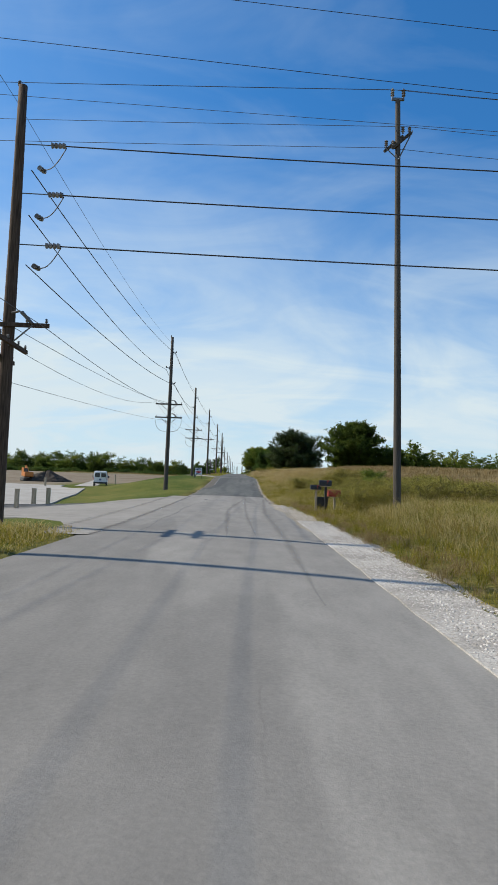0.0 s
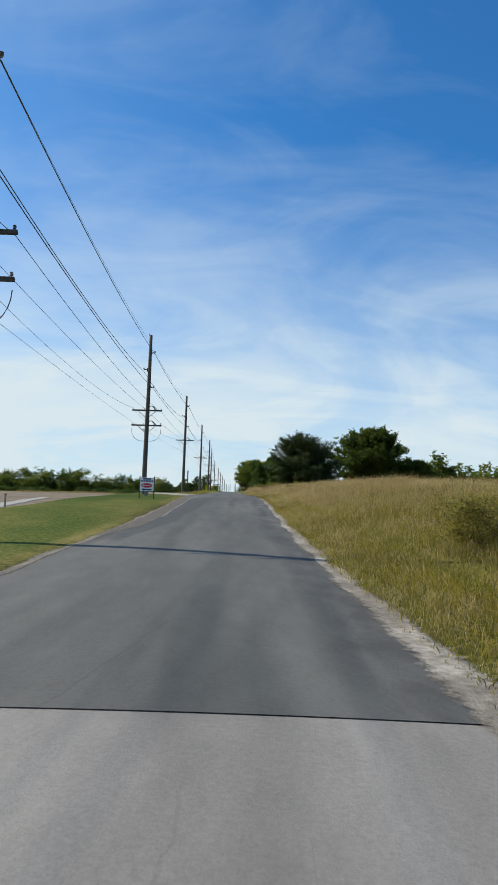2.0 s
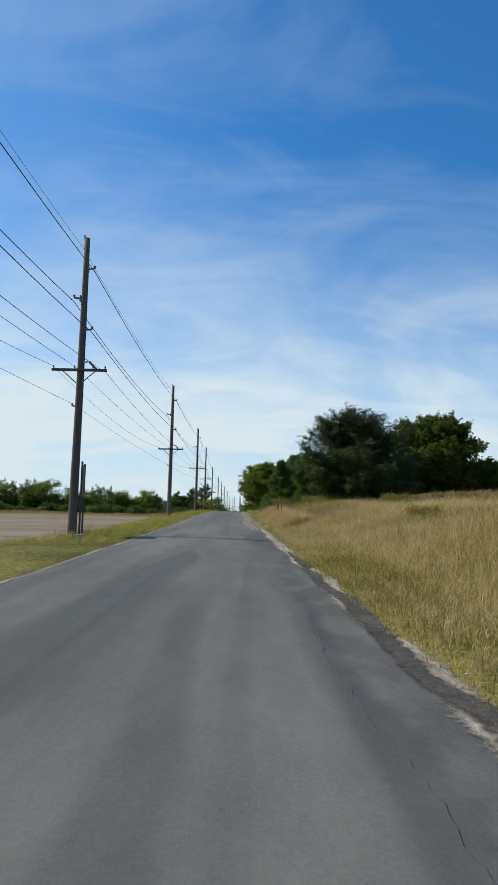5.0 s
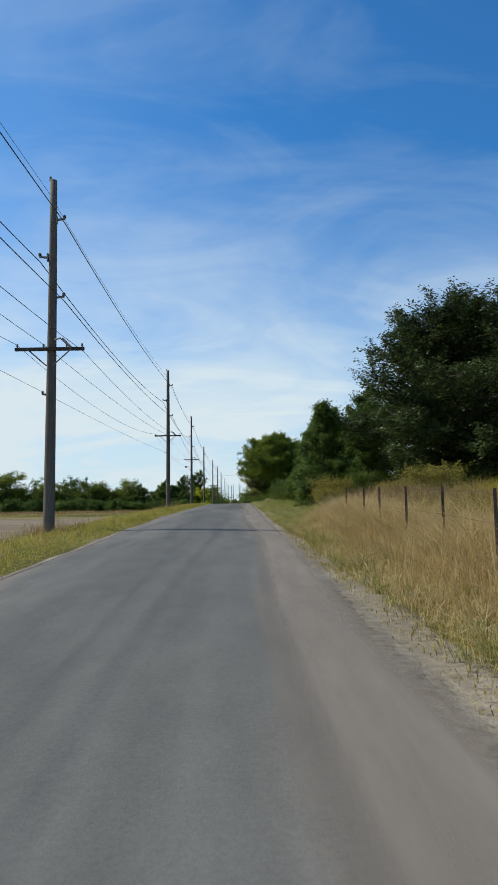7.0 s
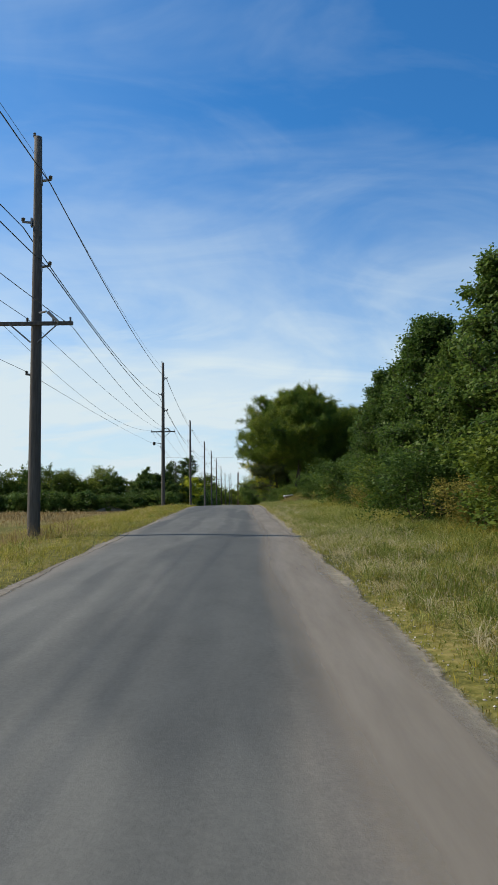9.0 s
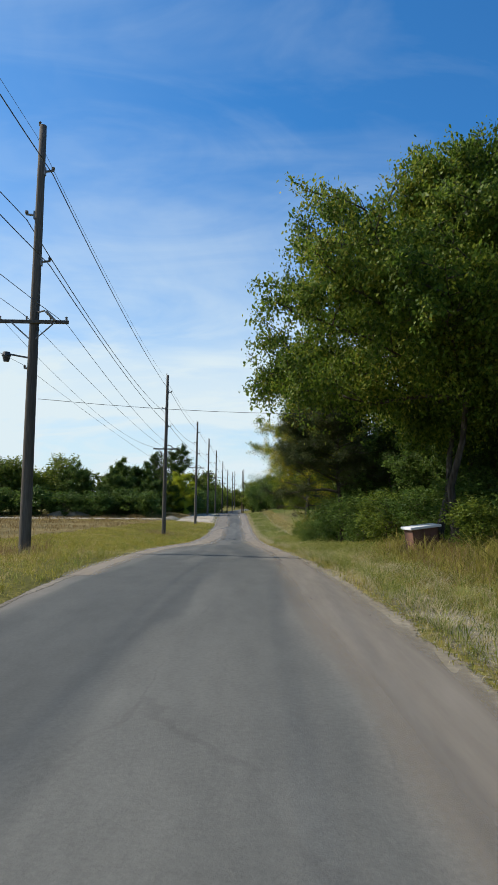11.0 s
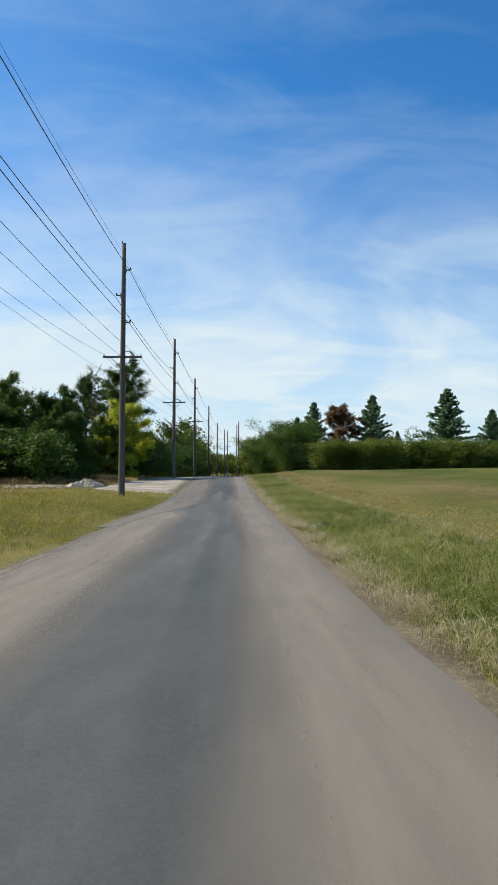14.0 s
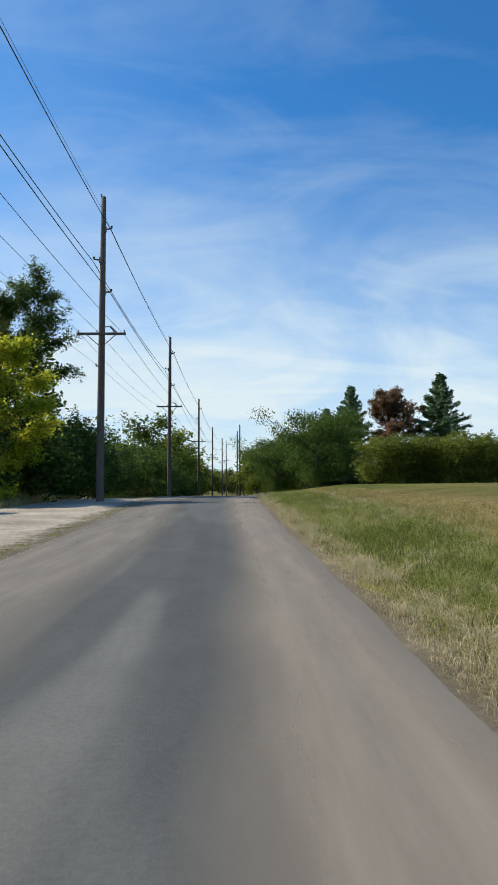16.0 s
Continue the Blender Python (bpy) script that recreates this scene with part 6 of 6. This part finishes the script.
M["tan_dust"] = film_material("tan_road_dust", (0.285, 0.243, 0.19), 0.78, 0.15)
strip("dust_film", 228, 300, lambda y: LE(y) - 0.3, lambda y: LE(y) + 0.5 + 1.7 * smooth((y - 228) / 32) * smooth((304 - y) / 8) + 0.1 * np.sin(y * 0.23), 0.016, M["tan_dust"], "tan dust along the worn road edge", "dust", 0.5, 0.05, 15, seed=26, rim=0.002)
strip("dust_film", 232, 350, lambda y: RE(y) - 0.6 - 1.0 * smooth((y - 232) / 28) - 0.12 * np.sin(y * 0.19), lambda y: RE(y) + 0.25, 0.017, M["tan_dust"], "tan dust along the worn road edge", "dust", 0.5, 0.05, 15, seed=27, rim=0.002)
strip("dust_film", 292, 352, lambda y: LE(y) - 0.4, lambda y: LE(y) + 0.2 + 2.1 * smooth((y - 292) / 14) * smooth((352 - y) / 10) + 0.12 * np.sin(y * 0.37), 0.02, M["dust"], "pale dust spread over the road from the turnout", "dust", 0.5, 0.05, 21, seed=24, rim=0.002)
strip("dust_film", 131, 236, lambda y: RE(y) - 0.95 + 0.15 * np.sin(y * 0.3), lambda y: RE(y) + 0.12, 0.018, M["dust"], "sandy dust along the worn road edge", "dust", 0.5, 0.04, 15, seed=25, rim=0.002)
strip("paint_line", 64, 94, lambda y: LE(y) + 0.68 + 0.02 * np.sin(y * 0.6), lambda y: LE(y) + 0.745 + 0.02 * np.sin(y * 0.6), 0.013, M["line"], "worn whitish seam along the overlay", "road marking", 0.5, 0.025, 5, seed=16, rim=0.002)


M["thatch"] = material("dry_thatch", [(0.06, 0.048, 0.026), (0.14, 0.112, 0.06), (0.3, 0.25, 0.15)], 16, 0.95, 0.9, 45, patch=0.5, patch_scale=0.9)
M["bare_dirt"] = material("tan_dirt", [(0.19, 0.165, 0.125), (0.29, 0.26, 0.21), (0.4, 0.365, 0.31)], 9, 0.95, 0.7, 30, patch=0.5, patch_scale=0.7)
strip("dry_thatch", 256, 352, lambda y: RE(y) - 0.22, lambda y: RE(y) + 0.42 + 0.12 * np.sin(y * 0.9) + 0.08 * np.sin(y * 2.3), 0.003, M["thatch"], "matted dry grass along the road edge", "thatch", 0.3, 0.1, 6, seed=21, rim=0.05)
strip("bare_dirt", -6, 33, lambda y: RE(y) + 0.84 - 0.95 * smooth((y - 13.5) / 3.5), lambda y: RE(y) + 1.08 - 0.25 * smooth((y - 18) / 4) - 0.2 * smooth((y - 26) / 6) + 0.04 * np.sin(y * 1.1) + 0.03 * np.sin(y * 3.1), 0.004, M["bare_dirt"], "tan bare dirt between gravel and grass", "dirt", 0.3, 0.1, 5, seed=22, rim=0.05)


def mended(y, x, length, width, seed, mat="soft_patch", label="darker mended patch in the road", lift=0.004):
    end = lambda v: np.sqrt(np.clip(1 - ((v - y) / (length / 2)) ** 4, 0.02, 1)) * width / 2
    return strip("road_patch", y - length / 2, y + length / 2, lambda v: x - end(v), lambda v: x + end(v), lift, M[mat], label, "road patch", length / 24, width * 0.07, 7, seed=seed, rim=0.002)


mended(271.8, -2.45, 4.2, 1.3, 61, lift=0.014)
for k, (y, x, n, w) in enumerate(((98.1, -1.75, 1.3, 0.5), (35.7, -1.95, 0.9, 0.35))):
    mended(y, x, n, w, 80 + k, "soft_tar", "small dark pothole stain in the road", 0.014 if y > 44 else 0.004)
for k, (y0, y1, x0, x1, w) in enumerate(((32, 42, -2.0, -0.9, 0.01), (14, 31, -2.4, -2.3, 0.008), (96, 106, 0.85, 0.7, 0.007))):
    mid = lambda v, y0=y0, y1=y1, x0=x0, x1=x1: x0 + (x1 - x0) * (v - y0) / (y1 - y0) + 0.06 * np.sin(v * 0.9) + 0.02 * np.sin(v * 3.7) + 0.012 * np.sin(v * 9.1) + 0.008 * np.sin(v * 23)
    strip("road_crack", y0, y1, lambda v, m=mid, w=w: m(v) - w / 2, lambda v, m=mid, w=w: m(v) + w / 2, 0.012 if y0 > 44 else 0.003, M["tar"], "thin dark crack running along the road", "crack", 0.08, 0.004, 5, seed=90 + k, rim=0.001, hem=0.001)


# dark tyre marks swinging through the junction, and one long joint crack
for k, (ys, xs, w) in enumerate((((13, 15.5, 26.6, 37, 42), (-0.2, -0.28, -0.5, 0.1, 0.3), 0.24), ((13, 16, 22, 34.7, 41), (0.5, 0.41, 0.27, 0.21, 0.3), 0.18), ((5, 14.3, 17.5, 25.3, 38, 42), (1.05, 1.14, 1.1, 1.0, 1.33, 1.4), 0.26))):
    mid = lambda v, ys=ys, xs=xs: np.convolve(np.pad(np.interp(v, ys, xs), 4, "edge"), np.ones(9) / 9, "valid")
    strip("tyre_mark", ys[0], ys[-1], lambda v, m=mid, w=w, a=ys[0], b=ys[-1]: m(v) - w / 2 * np.clip(np.minimum(v - a, b - v) / 6, 0.03, 1), lambda v, m=mid, w=w, a=ys[0], b=ys[-1]: m(v) + w / 2 * np.clip(np.minimum(v - a, b - v) / 6, 0.03, 1), 0.004, M["rubber_mark"], "faint dark tyre mark on the concrete", "tyre mark", 0.4, 0.018, 5, seed=95 + k, rim=0.001)

def stones(name, label, n, reach, side, size, seed):
    """Loose stones: squashed, chipped octahedra."""
    x, y, o, r = scatter(n, *reach, side, seed)
    base = np.array([[1, 0, 0], [-1, 0, 0], [0, 1, 0], [0, -1, 0], [0, 0, 1], [0, 0, -1]], float)
    tri = np.array([[0, 2, 4], [2, 1, 4], [1, 3, 4], [3, 0, 4], [2, 0, 5], [1, 2, 5], [3, 1, 5], [0, 3, 5]])
    s = size * r.uniform(0.4, 1.3, (n, 1, 1)) * r.uniform(0.5, 1.1, (n, 6, 1)) * [1, 1, 0.7]
    z = surface(x, y) + size * 0.25
    a = r.uniform(0, 6.28, n)
    turn = np.stack([np.stack([np.cos(a), -np.sin(a), 0 * a], 1), np.stack([np.sin(a), np.cos(a), 0 * a], 1), np.tile([0, 0, 1.0], (n, 1))], 1)
    v = np.einsum("nij,nkj->nki", turn, base * s) + np.stack([x, y, z], 1)[:, None]
    me = mesh_of(name, v.reshape(-1, 3), np.zeros((0, 4), int), M["stone"], (np.arange(n)[:, None, None] * 6 + tri).reshape(-1, 3))
    return tagged(new(name, me), label, "stones", kind="stuff")


stones("loose_gravel", "loose white stones on the gravel shoulder", 12000, (-3, 21, 0.02, 0.95), 1, 0.024, 71)
stones("loose_gravel", "scattered small stones on the bare dirt", 3500, (19, 33, 0.0, 0.85), 1, 0.013, 75)
stones("loose_gravel", "scattered pale stones along the road edge", 4000, (33, 140, 0.0, 0.35), 1, 0.014, 72)
stones("loose_gravel", "scattered stones along the dirt shoulder", 2500, (135, 240, 0.0, 0.4), 1, 0.014, 73)
stones("loose_gravel", "loose stones on the gravel turnout", 16000, (317, 347, -0.1, 5.4), -1, 0.02, 74)


def mound(name, x, y, radius, height, mat, label, category, seed):
    r = np.random.default_rng(seed)
    n, m = 40, 16
    ang, u = np.linspace(0, 2 * np.pi, n, endpoint=False), np.linspace(0, 1, m)
    rr = radius * (1 + 0.18 * np.sin(ang * 2 + 1) + 0.1 * np.sin(ang * 5) + 0.05 * r.normal(0, 1, n))
    px, py = rr[:, None] * u * np.cos(ang)[:, None] * 1.4, rr[:, None] * u * np.sin(ang)[:, None]
    pz = height * (1 - u**1.25)[None] * (1 + 0.12 * np.sin(px * 2.3) * np.cos(py * 2.9)) + 0.05 * r.normal(0, 1, px.shape) * (u < 0.95)
    pz[:, 0] = pz[0, 0]
    pz[:, -1] = -0.15
    i, j = np.meshgrid(np.arange(n), np.arange(m - 1), indexing="ij")
    q = np.stack([i * m + j, i * m + j + 1, (i + 1) % n * m + j + 1, (i + 1) % n * m + j], -1)
    ob = new(name, mesh_of(name, np.stack([px, py, pz], -1), q, M[mat]))
    ob.matrix_basis = pose(x, y, spot(x, y))
    return tagged(ob, label, category)


mound("crushed_stone_heap", -12.9, 324.2, 0.95, 0.55, "pale_heap", "low heap of pale crushed stone", "stone heap", 3)
mound("rubble_pile", -31, 330, 2.6, 1.3, "dirt", "grey-brown pile of earth and rubble", "earth pile", 4)
mound("brush_pile", -29.6, 99.5, 2.4, 1.6, "bark", "dark heap of cut brush beside the field", "brush pile", 5)


# ---- things ----
def mailbox(x, y, top, mat, post_mat, label, slant=0.0, length=0.52, tall=0.24, width=0.2):
    g = spot(x, y)
    ob = thing("mailbox", (x, y, g), label, "mailbox", "mailboxes by the road", slant)
    bm = bmesh.new()
    arc = [(math.cos(a), math.sin(a)) for a in np.linspace(0, math.pi, 9)]
    ring = [(width / 2 * c, tall * 0.55 + tall * 0.45 * s) for c, s in arc] + [(-width / 2, 0.0), (width / 2, 0.0)]
    ends = [[bm.verts.new((sx * length / 2, py, top - tall + pz)) for py, pz in ring] for sx in (-1, 1)]
    for i in range(len(ring)):
        bm.faces.new((ends[0][i], ends[0][(i + 1) % len(ring)], ends[1][(i + 1) % len(ring)], ends[1][i]))
    bm.faces.new(list(reversed(ends[0])))
    bm.faces.new(ends[1])
    body = part("body", bm, M[mat], ob)
    part("door", boxed((0.012, width * 1.04, tall * 0.92), (-length / 2 - 0.008, 0, top - tall * 0.52), 0.004), M[mat], body)
    part("door_pull", boxed((0.03, 0.03, 0.02), (-length / 2 - 0.025, 0, top - tall * 0.15), 0.004), M["iron"], body)
    flag = boxed((0.02, 0.012, 0.14), (length * 0.12, -width / 2 - 0.012, top - tall * 0.4), 0.003)
    box(flag, (0.08, 0.012, 0.05), (length * 0.12 + 0.03, -width / 2 - 0.012, top - tall * 0.12), 0.003)
    part("flag", flag, M["red_paint"], body)
    part("mount_board", boxed((length * 0.8, width * 0.8, 0.03), (0, 0, top - tall - 0.017), 0.004), M["timber"], ob)
    part("post", boxed((0.09, 0.09, top - tall + 0.27), (0.02, 0, (top - tall - 0.03) / 2 - 0.15), 0.008), M[post_mat], ob)
    return ob


mailbox(3.62, 26.7, 1.38, "black", "black", "black metal mailbox on a dark post")
mailbox(3.26, 27.1, 1.18, "black", "timber", "low black mailbox on a wooden post", length=0.46, tall=0.2)
mailbox(3.98, 26.5, 0.98, "red_paint", "timber", "faded red mailbox on a leaning wooden post", 6, 0.52, 0.3)

bin_thing = thing("dust_bin", (3.55, 27.35, spot(3.55, 27.35)), "dark grey plastic bin standing behind the mailboxes", "bin")
bm = bmesh.new()
r1 = bmesh.ops.create_cone(bm, cap_ends=True, segments=4, radius1=0.3, radius2=0.37, depth=0.62, matrix=Matrix.Translation((0, 0, 0.31)) @ Matrix.Rotation(radians(45), 4, "Z"))
bmesh.ops.bevel(bm, geom=list(bm.edges), offset=0.025, segments=2, affect="EDGES")
part("body", bm, M["plastic"], bin_thing)
part("rim", boxed((0.56, 0.56, 0.045), (0, 0, 0.63), 0.015), M["plastic"], bin_thing)
for s in (-1, 1):
    part("grip", boxed((0.03, 0.18, 0.035), (s * 0.295, 0, 0.58), 0.01), M["plastic"], bin_thing)

# roadside sign with an arrow
sx, sy = -5.46, 79.9
sign = thing("road_sign", (sx, sy, spot(sx, sy)), "white business sign with red oval and arrow on black posts", "sign", turn=0)
for s in (-0.43, 0.43):
    part("post", boxed((0.055, 0.06, 1.6), (s, 0.02, 0.52), 0.006), M["black"], sign)
board = part("board", boxed((0.82, 0.03, 0.8), (0, -0.02, 0.84), 0.004), M["board_white"], sign)
for w, z in ((0.5, 1.16), (0.76, 1.03)):
    n = 6 if w < 0.5 else 8
    for k in range(n):
        part("letter_bar", boxed((w / n * 0.8, 0.006, 0.095), (-w / 2 + w / n * (k + 0.5), -0.039, z), 0.0), M["blue"], board)
bm = bmesh.new()
bmesh.ops.create_cone(bm, cap_ends=True, segments=28, radius1=0.33, radius2=0.33, depth=0.006, matrix=Matrix.Translation((0, -0.039, 0.77)) @ Matrix.Diagonal((1, 1, 0.42, 1)) @ Matrix.Rotation(radians(90), 4, "X"))
part("oval_emblem", bm, M["red_ink"], board)
for k, w in enumerate((0.09, 0.05, 0.06, 0.05, 0.07)):
    part("script_bar", boxed((w, 0.006, 0.05 if k else 0.09), (-0.2 + 0.095 * k, -0.046, 0.76 + 0.006 * k), 0.0, Matrix.Rotation(radians(-18), 4, "Y")), M["board_white"], board)
bm = boxed((0.44, 0.006, 0.085), (0.08, -0.039, 0.52), 0.0)
tri = [bm.verts.new(p) for p in ((-0.31, -0.042, 0.52), (-0.13, -0.042, 0.43), (-0.13, -0.042, 0.61))]
bm.faces.new(tri)
part("arrow", bm, M["blue"], board)

# slim black sign seen on edge by a pole
es = thing("road_sign", (-6.25, 123.0, spot(-6.25, 123.0)), "slim black two-post sign beside a power pole", "sign", turn=98)
for s in (-0.55, 0.55):
    part("post", boxed((0.07, 0.07, 3.2), (s, 0, 1.3), 0.008), M["black"], es)
part("board", boxed((1.05, 0.03, 1.2), (0, 0, 2.2), 0.004), M["black"], es)
part("footing", boxed((1.4, 0.3, 0.2), (0, 0, 0.08), 0.03), M["concrete"], es)

cab = thing("utility_cabinet", (-6.3, 86.0, spot(-6.3, 86.0)), "small grey utility cabinet beside a pole", "cabinet")
part("body", boxed((0.26, 0.24, 0.58), (0, 0, 0.27), 0.015), M["grey_box"], cab)
part("hood", boxed((0.29, 0.27, 0.03), (0, 0, 0.575), 0.01), M["grey_box"], cab)
part("door", boxed((0.22, 0.01, 0.46), (0, -0.124, 0.29), 0.003), M["grey_box"], cab)
part("latch", boxed((0.02, 0.014, 0.06), (0.08, -0.133, 0.31), 0.003), M["iron"], cab)

for x, y in ((-11.35, 32.2), (-10.8, 33.2), (-10.4, 34.4), (-22.5, 75)):
    post = thing("bollard", (x, y, spot(x, y)), "weathered pale wooden post by the lot", "post", "posts by the lot")
    part("shaft", boxed((0.2, 0.2, 1.15), (0, 0, 0.4), 0.025), M["timber"], post)
    part("cap", boxed((0.22, 0.22, 0.05), (0, 0, 0.99), 0.018), M["timber"], post)
marker = thing("pipeline_marker", (-17.6, 91, spot(-17.6, 91)), "slim cream pipeline marker post by the drive", "post")
part("shaft", boxed((0.14, 0.1, 1.3), (0, 0, 0.6), 0.03), M["timber"], marker)
part("cap", boxed((0.17, 0.13, 0.1), (0, 0, 1.27), 0.03), M["line"], marker)

# the parked van, seen from behind
van = thing("van", (-17.5, 80.8, spot(-17.5, 80.8) + 0.02), "white passenger van parked on the pale drive", "van", turn=11)
bm = bmesh.new()
rings = []
for y, w, zl, zm, zh, inw in ((0.0, 0.93, 0.42, 1.2, 1.98, 0.16), (0.25, 0.97, 0.36, 1.2, 2.08, 0.16), (3.4, 0.97, 0.34, 1.2, 2.08, 0.16), (4.2, 0.95, 0.34, 1.15, 1.65, 0.2), (5.1, 0.88, 0.36, 0.95, 1.1, 0.12)):
    ring = [(-w, zl), (-w, zm), (-w + inw * 0.6, zh - 0.14), (-w + inw * 1.4, zh), (w - inw * 1.4, zh), (w - inw * 0.6, zh - 0.14), (w, zm), (w, zl)]
    rings.append([bm.verts.new((x, y, z)) for x, z in ring])
for a, b in zip(rings[:-1], rings[1:]):
    for i in range(8):
        bm.faces.new((a[i], b[i], b[(i + 1) % 8], a[(i + 1) % 8]))
bm.faces.new(rings[0])
bm.faces.new(list(reversed(rings[-1])))
bmesh.ops.bevel(bm, geom=list(bm.edges), offset=0.04, segments=2, affect="EDGES")
body = part("body", bm, M["white_paint"], van)
for s in (-1, 1):
    door = part("rear_door", boxed((0.83, 0.03, 1.2), (s * 0.43, -0.012, 1.12), 0.02), M["white_paint"], van)
    part("rear_window", boxed((0.66, 0.02, 0.56), (s * 0.42, -0.034, 1.5), 0.03), M["glass_dark"], door)
    part("handle", boxed((0.05, 0.03, 0.14), (s * 0.07, -0.04, 1.08), 0.01), M["black"], door)
    part("tail_lamp", boxed((0.09, 0.05, 0.42), (s * 0.9, -0.01, 1.05), 0.02), M["lamp_red"], van)
    part("side_window", boxed((0.02, 2.6, 0.5), (s * 0.925, 1.9, 1.5), 0.03, Matrix.Rotation(radians(-s * 7), 4, "Y")), M["glass_dark"], van)
    mirror = part("mirror", boxed((0.2, 0.1, 0.28), (s * 1.1, 3.7, 1.35), 0.03), M["black"], van)
    for y in (0.95, 4.25):
        m = Matrix.Translation((s * 0.84, y, 0.34)) @ Matrix.Rotation(radians(90), 4, "Y")
        wheel = part("wheel", cone(bmesh.new(), 0.34, 0.34, 0.22, m, 22), M["rubber"], van)
        part("hub", cone(bmesh.new(), 0.19, 0.19, 0.24, m, 16), M["chrome"], wheel)
part("bumper", boxed((1.86, 0.2, 0.2), (0, -0.07, 0.48), 0.04), M["plastic"], van)
part("number_plate", boxed((0.31, 0.015, 0.16), (0, -0.036, 0.86), 0.004), M["blue"], van)
van.scale = (0.88, 0.88, 0.9)
part("windscreen", boxed((1.5, 0.02, 0.75), (0, 3.86, 1.62), 0.03, Matrix.Rotation(radians(-28), 4, "X")), M["glass_dark"], van)

# orange digger at the far side of the lot
dig = thing("excavator", (-32.0, 98.0, spot(-32, 98)), "small orange tracked excavator parked by the field", "excavator", turn=35)
for s in (-0.6, 0.6):
    tr = part("track", boxed((0.34, 2.0, 0.5), (s, 0, 0.25), 0.16), M["rubber"], dig)
    for y in (-0.6, 0, 0.6):
        part("roller", cone(bmesh.new(), 0.14, 0.14, 0.36, Matrix.Translation((s, y, 0.22)) @ Matrix.Rotation(radians(90), 4, "Y"), 12), M["iron"], tr)
part("engine_cover", boxed((1.3, 1.0, 0.7), (0, -0.5, 0.98), 0.1), M["orange_paint"], dig)
part("turntable", cone(bmesh.new(), 0.45, 0.45, 0.2, Matrix.Translation((0, 0, 0.56)), 20), M["iron"], dig)
cabin = part("cabin", boxed((0.75, 0.95, 1.2), (-0.25, 0.3, 1.35), 0.06), M["orange_paint"], dig)
part("cabin_window", boxed((0.6, 0.98, 0.6), (-0.25, 0.3, 1.55), 0.03), M["glass_dark"], cabin)
part("boom", boxed((0.22, 1.5, 0.26), (0.3, 1.1, 1.75), 0.05, Matrix.Rotation(radians(42), 4, "X")), M["orange_paint"], dig)
part("arm", boxed((0.18, 1.2, 0.2), (0.3, 1.95, 1.7), 0.04, Matrix.Rotation(radians(-58), 4, "X")), M["orange_paint"], dig)
part("bucket", boxed((0.5, 0.4, 0.4), (0.3, 2.25, 1.05), 0.08), M["iron"], dig)

# wire fence in front of the oaks
fence = thing("fence", (0, 0, 0), "rusty steel post and wire fence in tall grass", "fence")
fy = np.arange(140.96, 154, 2.12)
fx = 2.35 + 0.05 * np.sin(fy * 1.3)
for x, y in zip(fx, fy):
    g = spot(x, y)
    bm = boxed((0.042, 0.012, 1.55), (x, y, g + 0.42), 0.003)
    box(bm, (0.012, 0.036, 1.55), (x, y + 0.02, g + 0.42), 0.003)
    part("post", bm, M["rust_iron"], fence)
for h in (0.45, 0.8, 1.15):
    part("strand", mesh_of("strand", *tubes([(np.stack([fx, fy - 0.01, land(fx, fy) + h], 1), [0.0025] * len(fx))], 4), M["rust_iron"]), None, fence)

# leaning bin under the overhanging tree
chest = thing("storage_bin", (3.4, 233.4, spot(3.4, 233.4) + 0.08), "leaning brown wooden bin with a white lid", "bin", turn=12)
tilt = Matrix.Rotation(radians(-7), 4, "Y")
part("body", boxed((0.72, 0.5, 0.75), (0, 0, 0.36), 0.02, tilt), M["brown_board"], chest)
part("lid", boxed((0.86, 0.62, 0.07), (-0.05, -0.02, 0.77), 0.02, tilt), M["board_white"], chest)
for s in (-0.22, 0.0, 0.22):
    part("slat", boxed((0.19, 0.02, 0.66), (s - 0.005, -0.262, 0.36), 0.004, tilt), M["brown_board"], chest)

stick = thing("fallen_branch", (2.7, 258.6, spot(2.7, 258.6) + 0.03), "dark fallen branch lying in the grass", "branch", turn=20)
part("limb", mesh_of("limb", *tubes([([(-0.5, 0, 0), (-0.1, 0.04, 0.06), (0.35, 0, 0.1)], [0.035, 0.03, 0.015])], 6), M["bark"]), None, stick)
part("twig", mesh_of("twig", *tubes([([(-0.1, 0.04, 0.06), (0.15, 0.2, 0.16)], [0.015, 0.006])], 5), M["bark"]), None, stick)


def litter_bag(x, y):
    """A crumpled white plastic bag lying in the grass."""
    r = np.random.default_rng(5)
    bm = bmesh.new()
    bmesh.ops.create_icosphere(bm, subdivisions=3, radius=0.125)
    for v in bm.verts:
        k = 0.75 + 0.35 * math.sin(v.co.x * 41 + v.co.y * 23) * math.sin(v.co.z * 37 + v.co.x * 19) + r.normal(0, 0.05)
        v.co = Vector((v.co.x * 1.4 * k, v.co.y * k, max(-0.04, v.co.z * 0.75 * k)))
    me = bpy.data.meshes.new("plastic_bag")
    bm.to_mesh(me)
    bm.free()
    me.materials.append(M["board_white"])
    ob = tagged(new("plastic_bag", me), "crumpled white plastic bag lying in the verge grass", "litter")
    ob.matrix_basis = pose(x, y, spot(x, y) + 0.05, 0, 0, 35)
    return ob


litter_bag(float(RE(np.array([291.8]))[0]) + 0.95, 291.8)
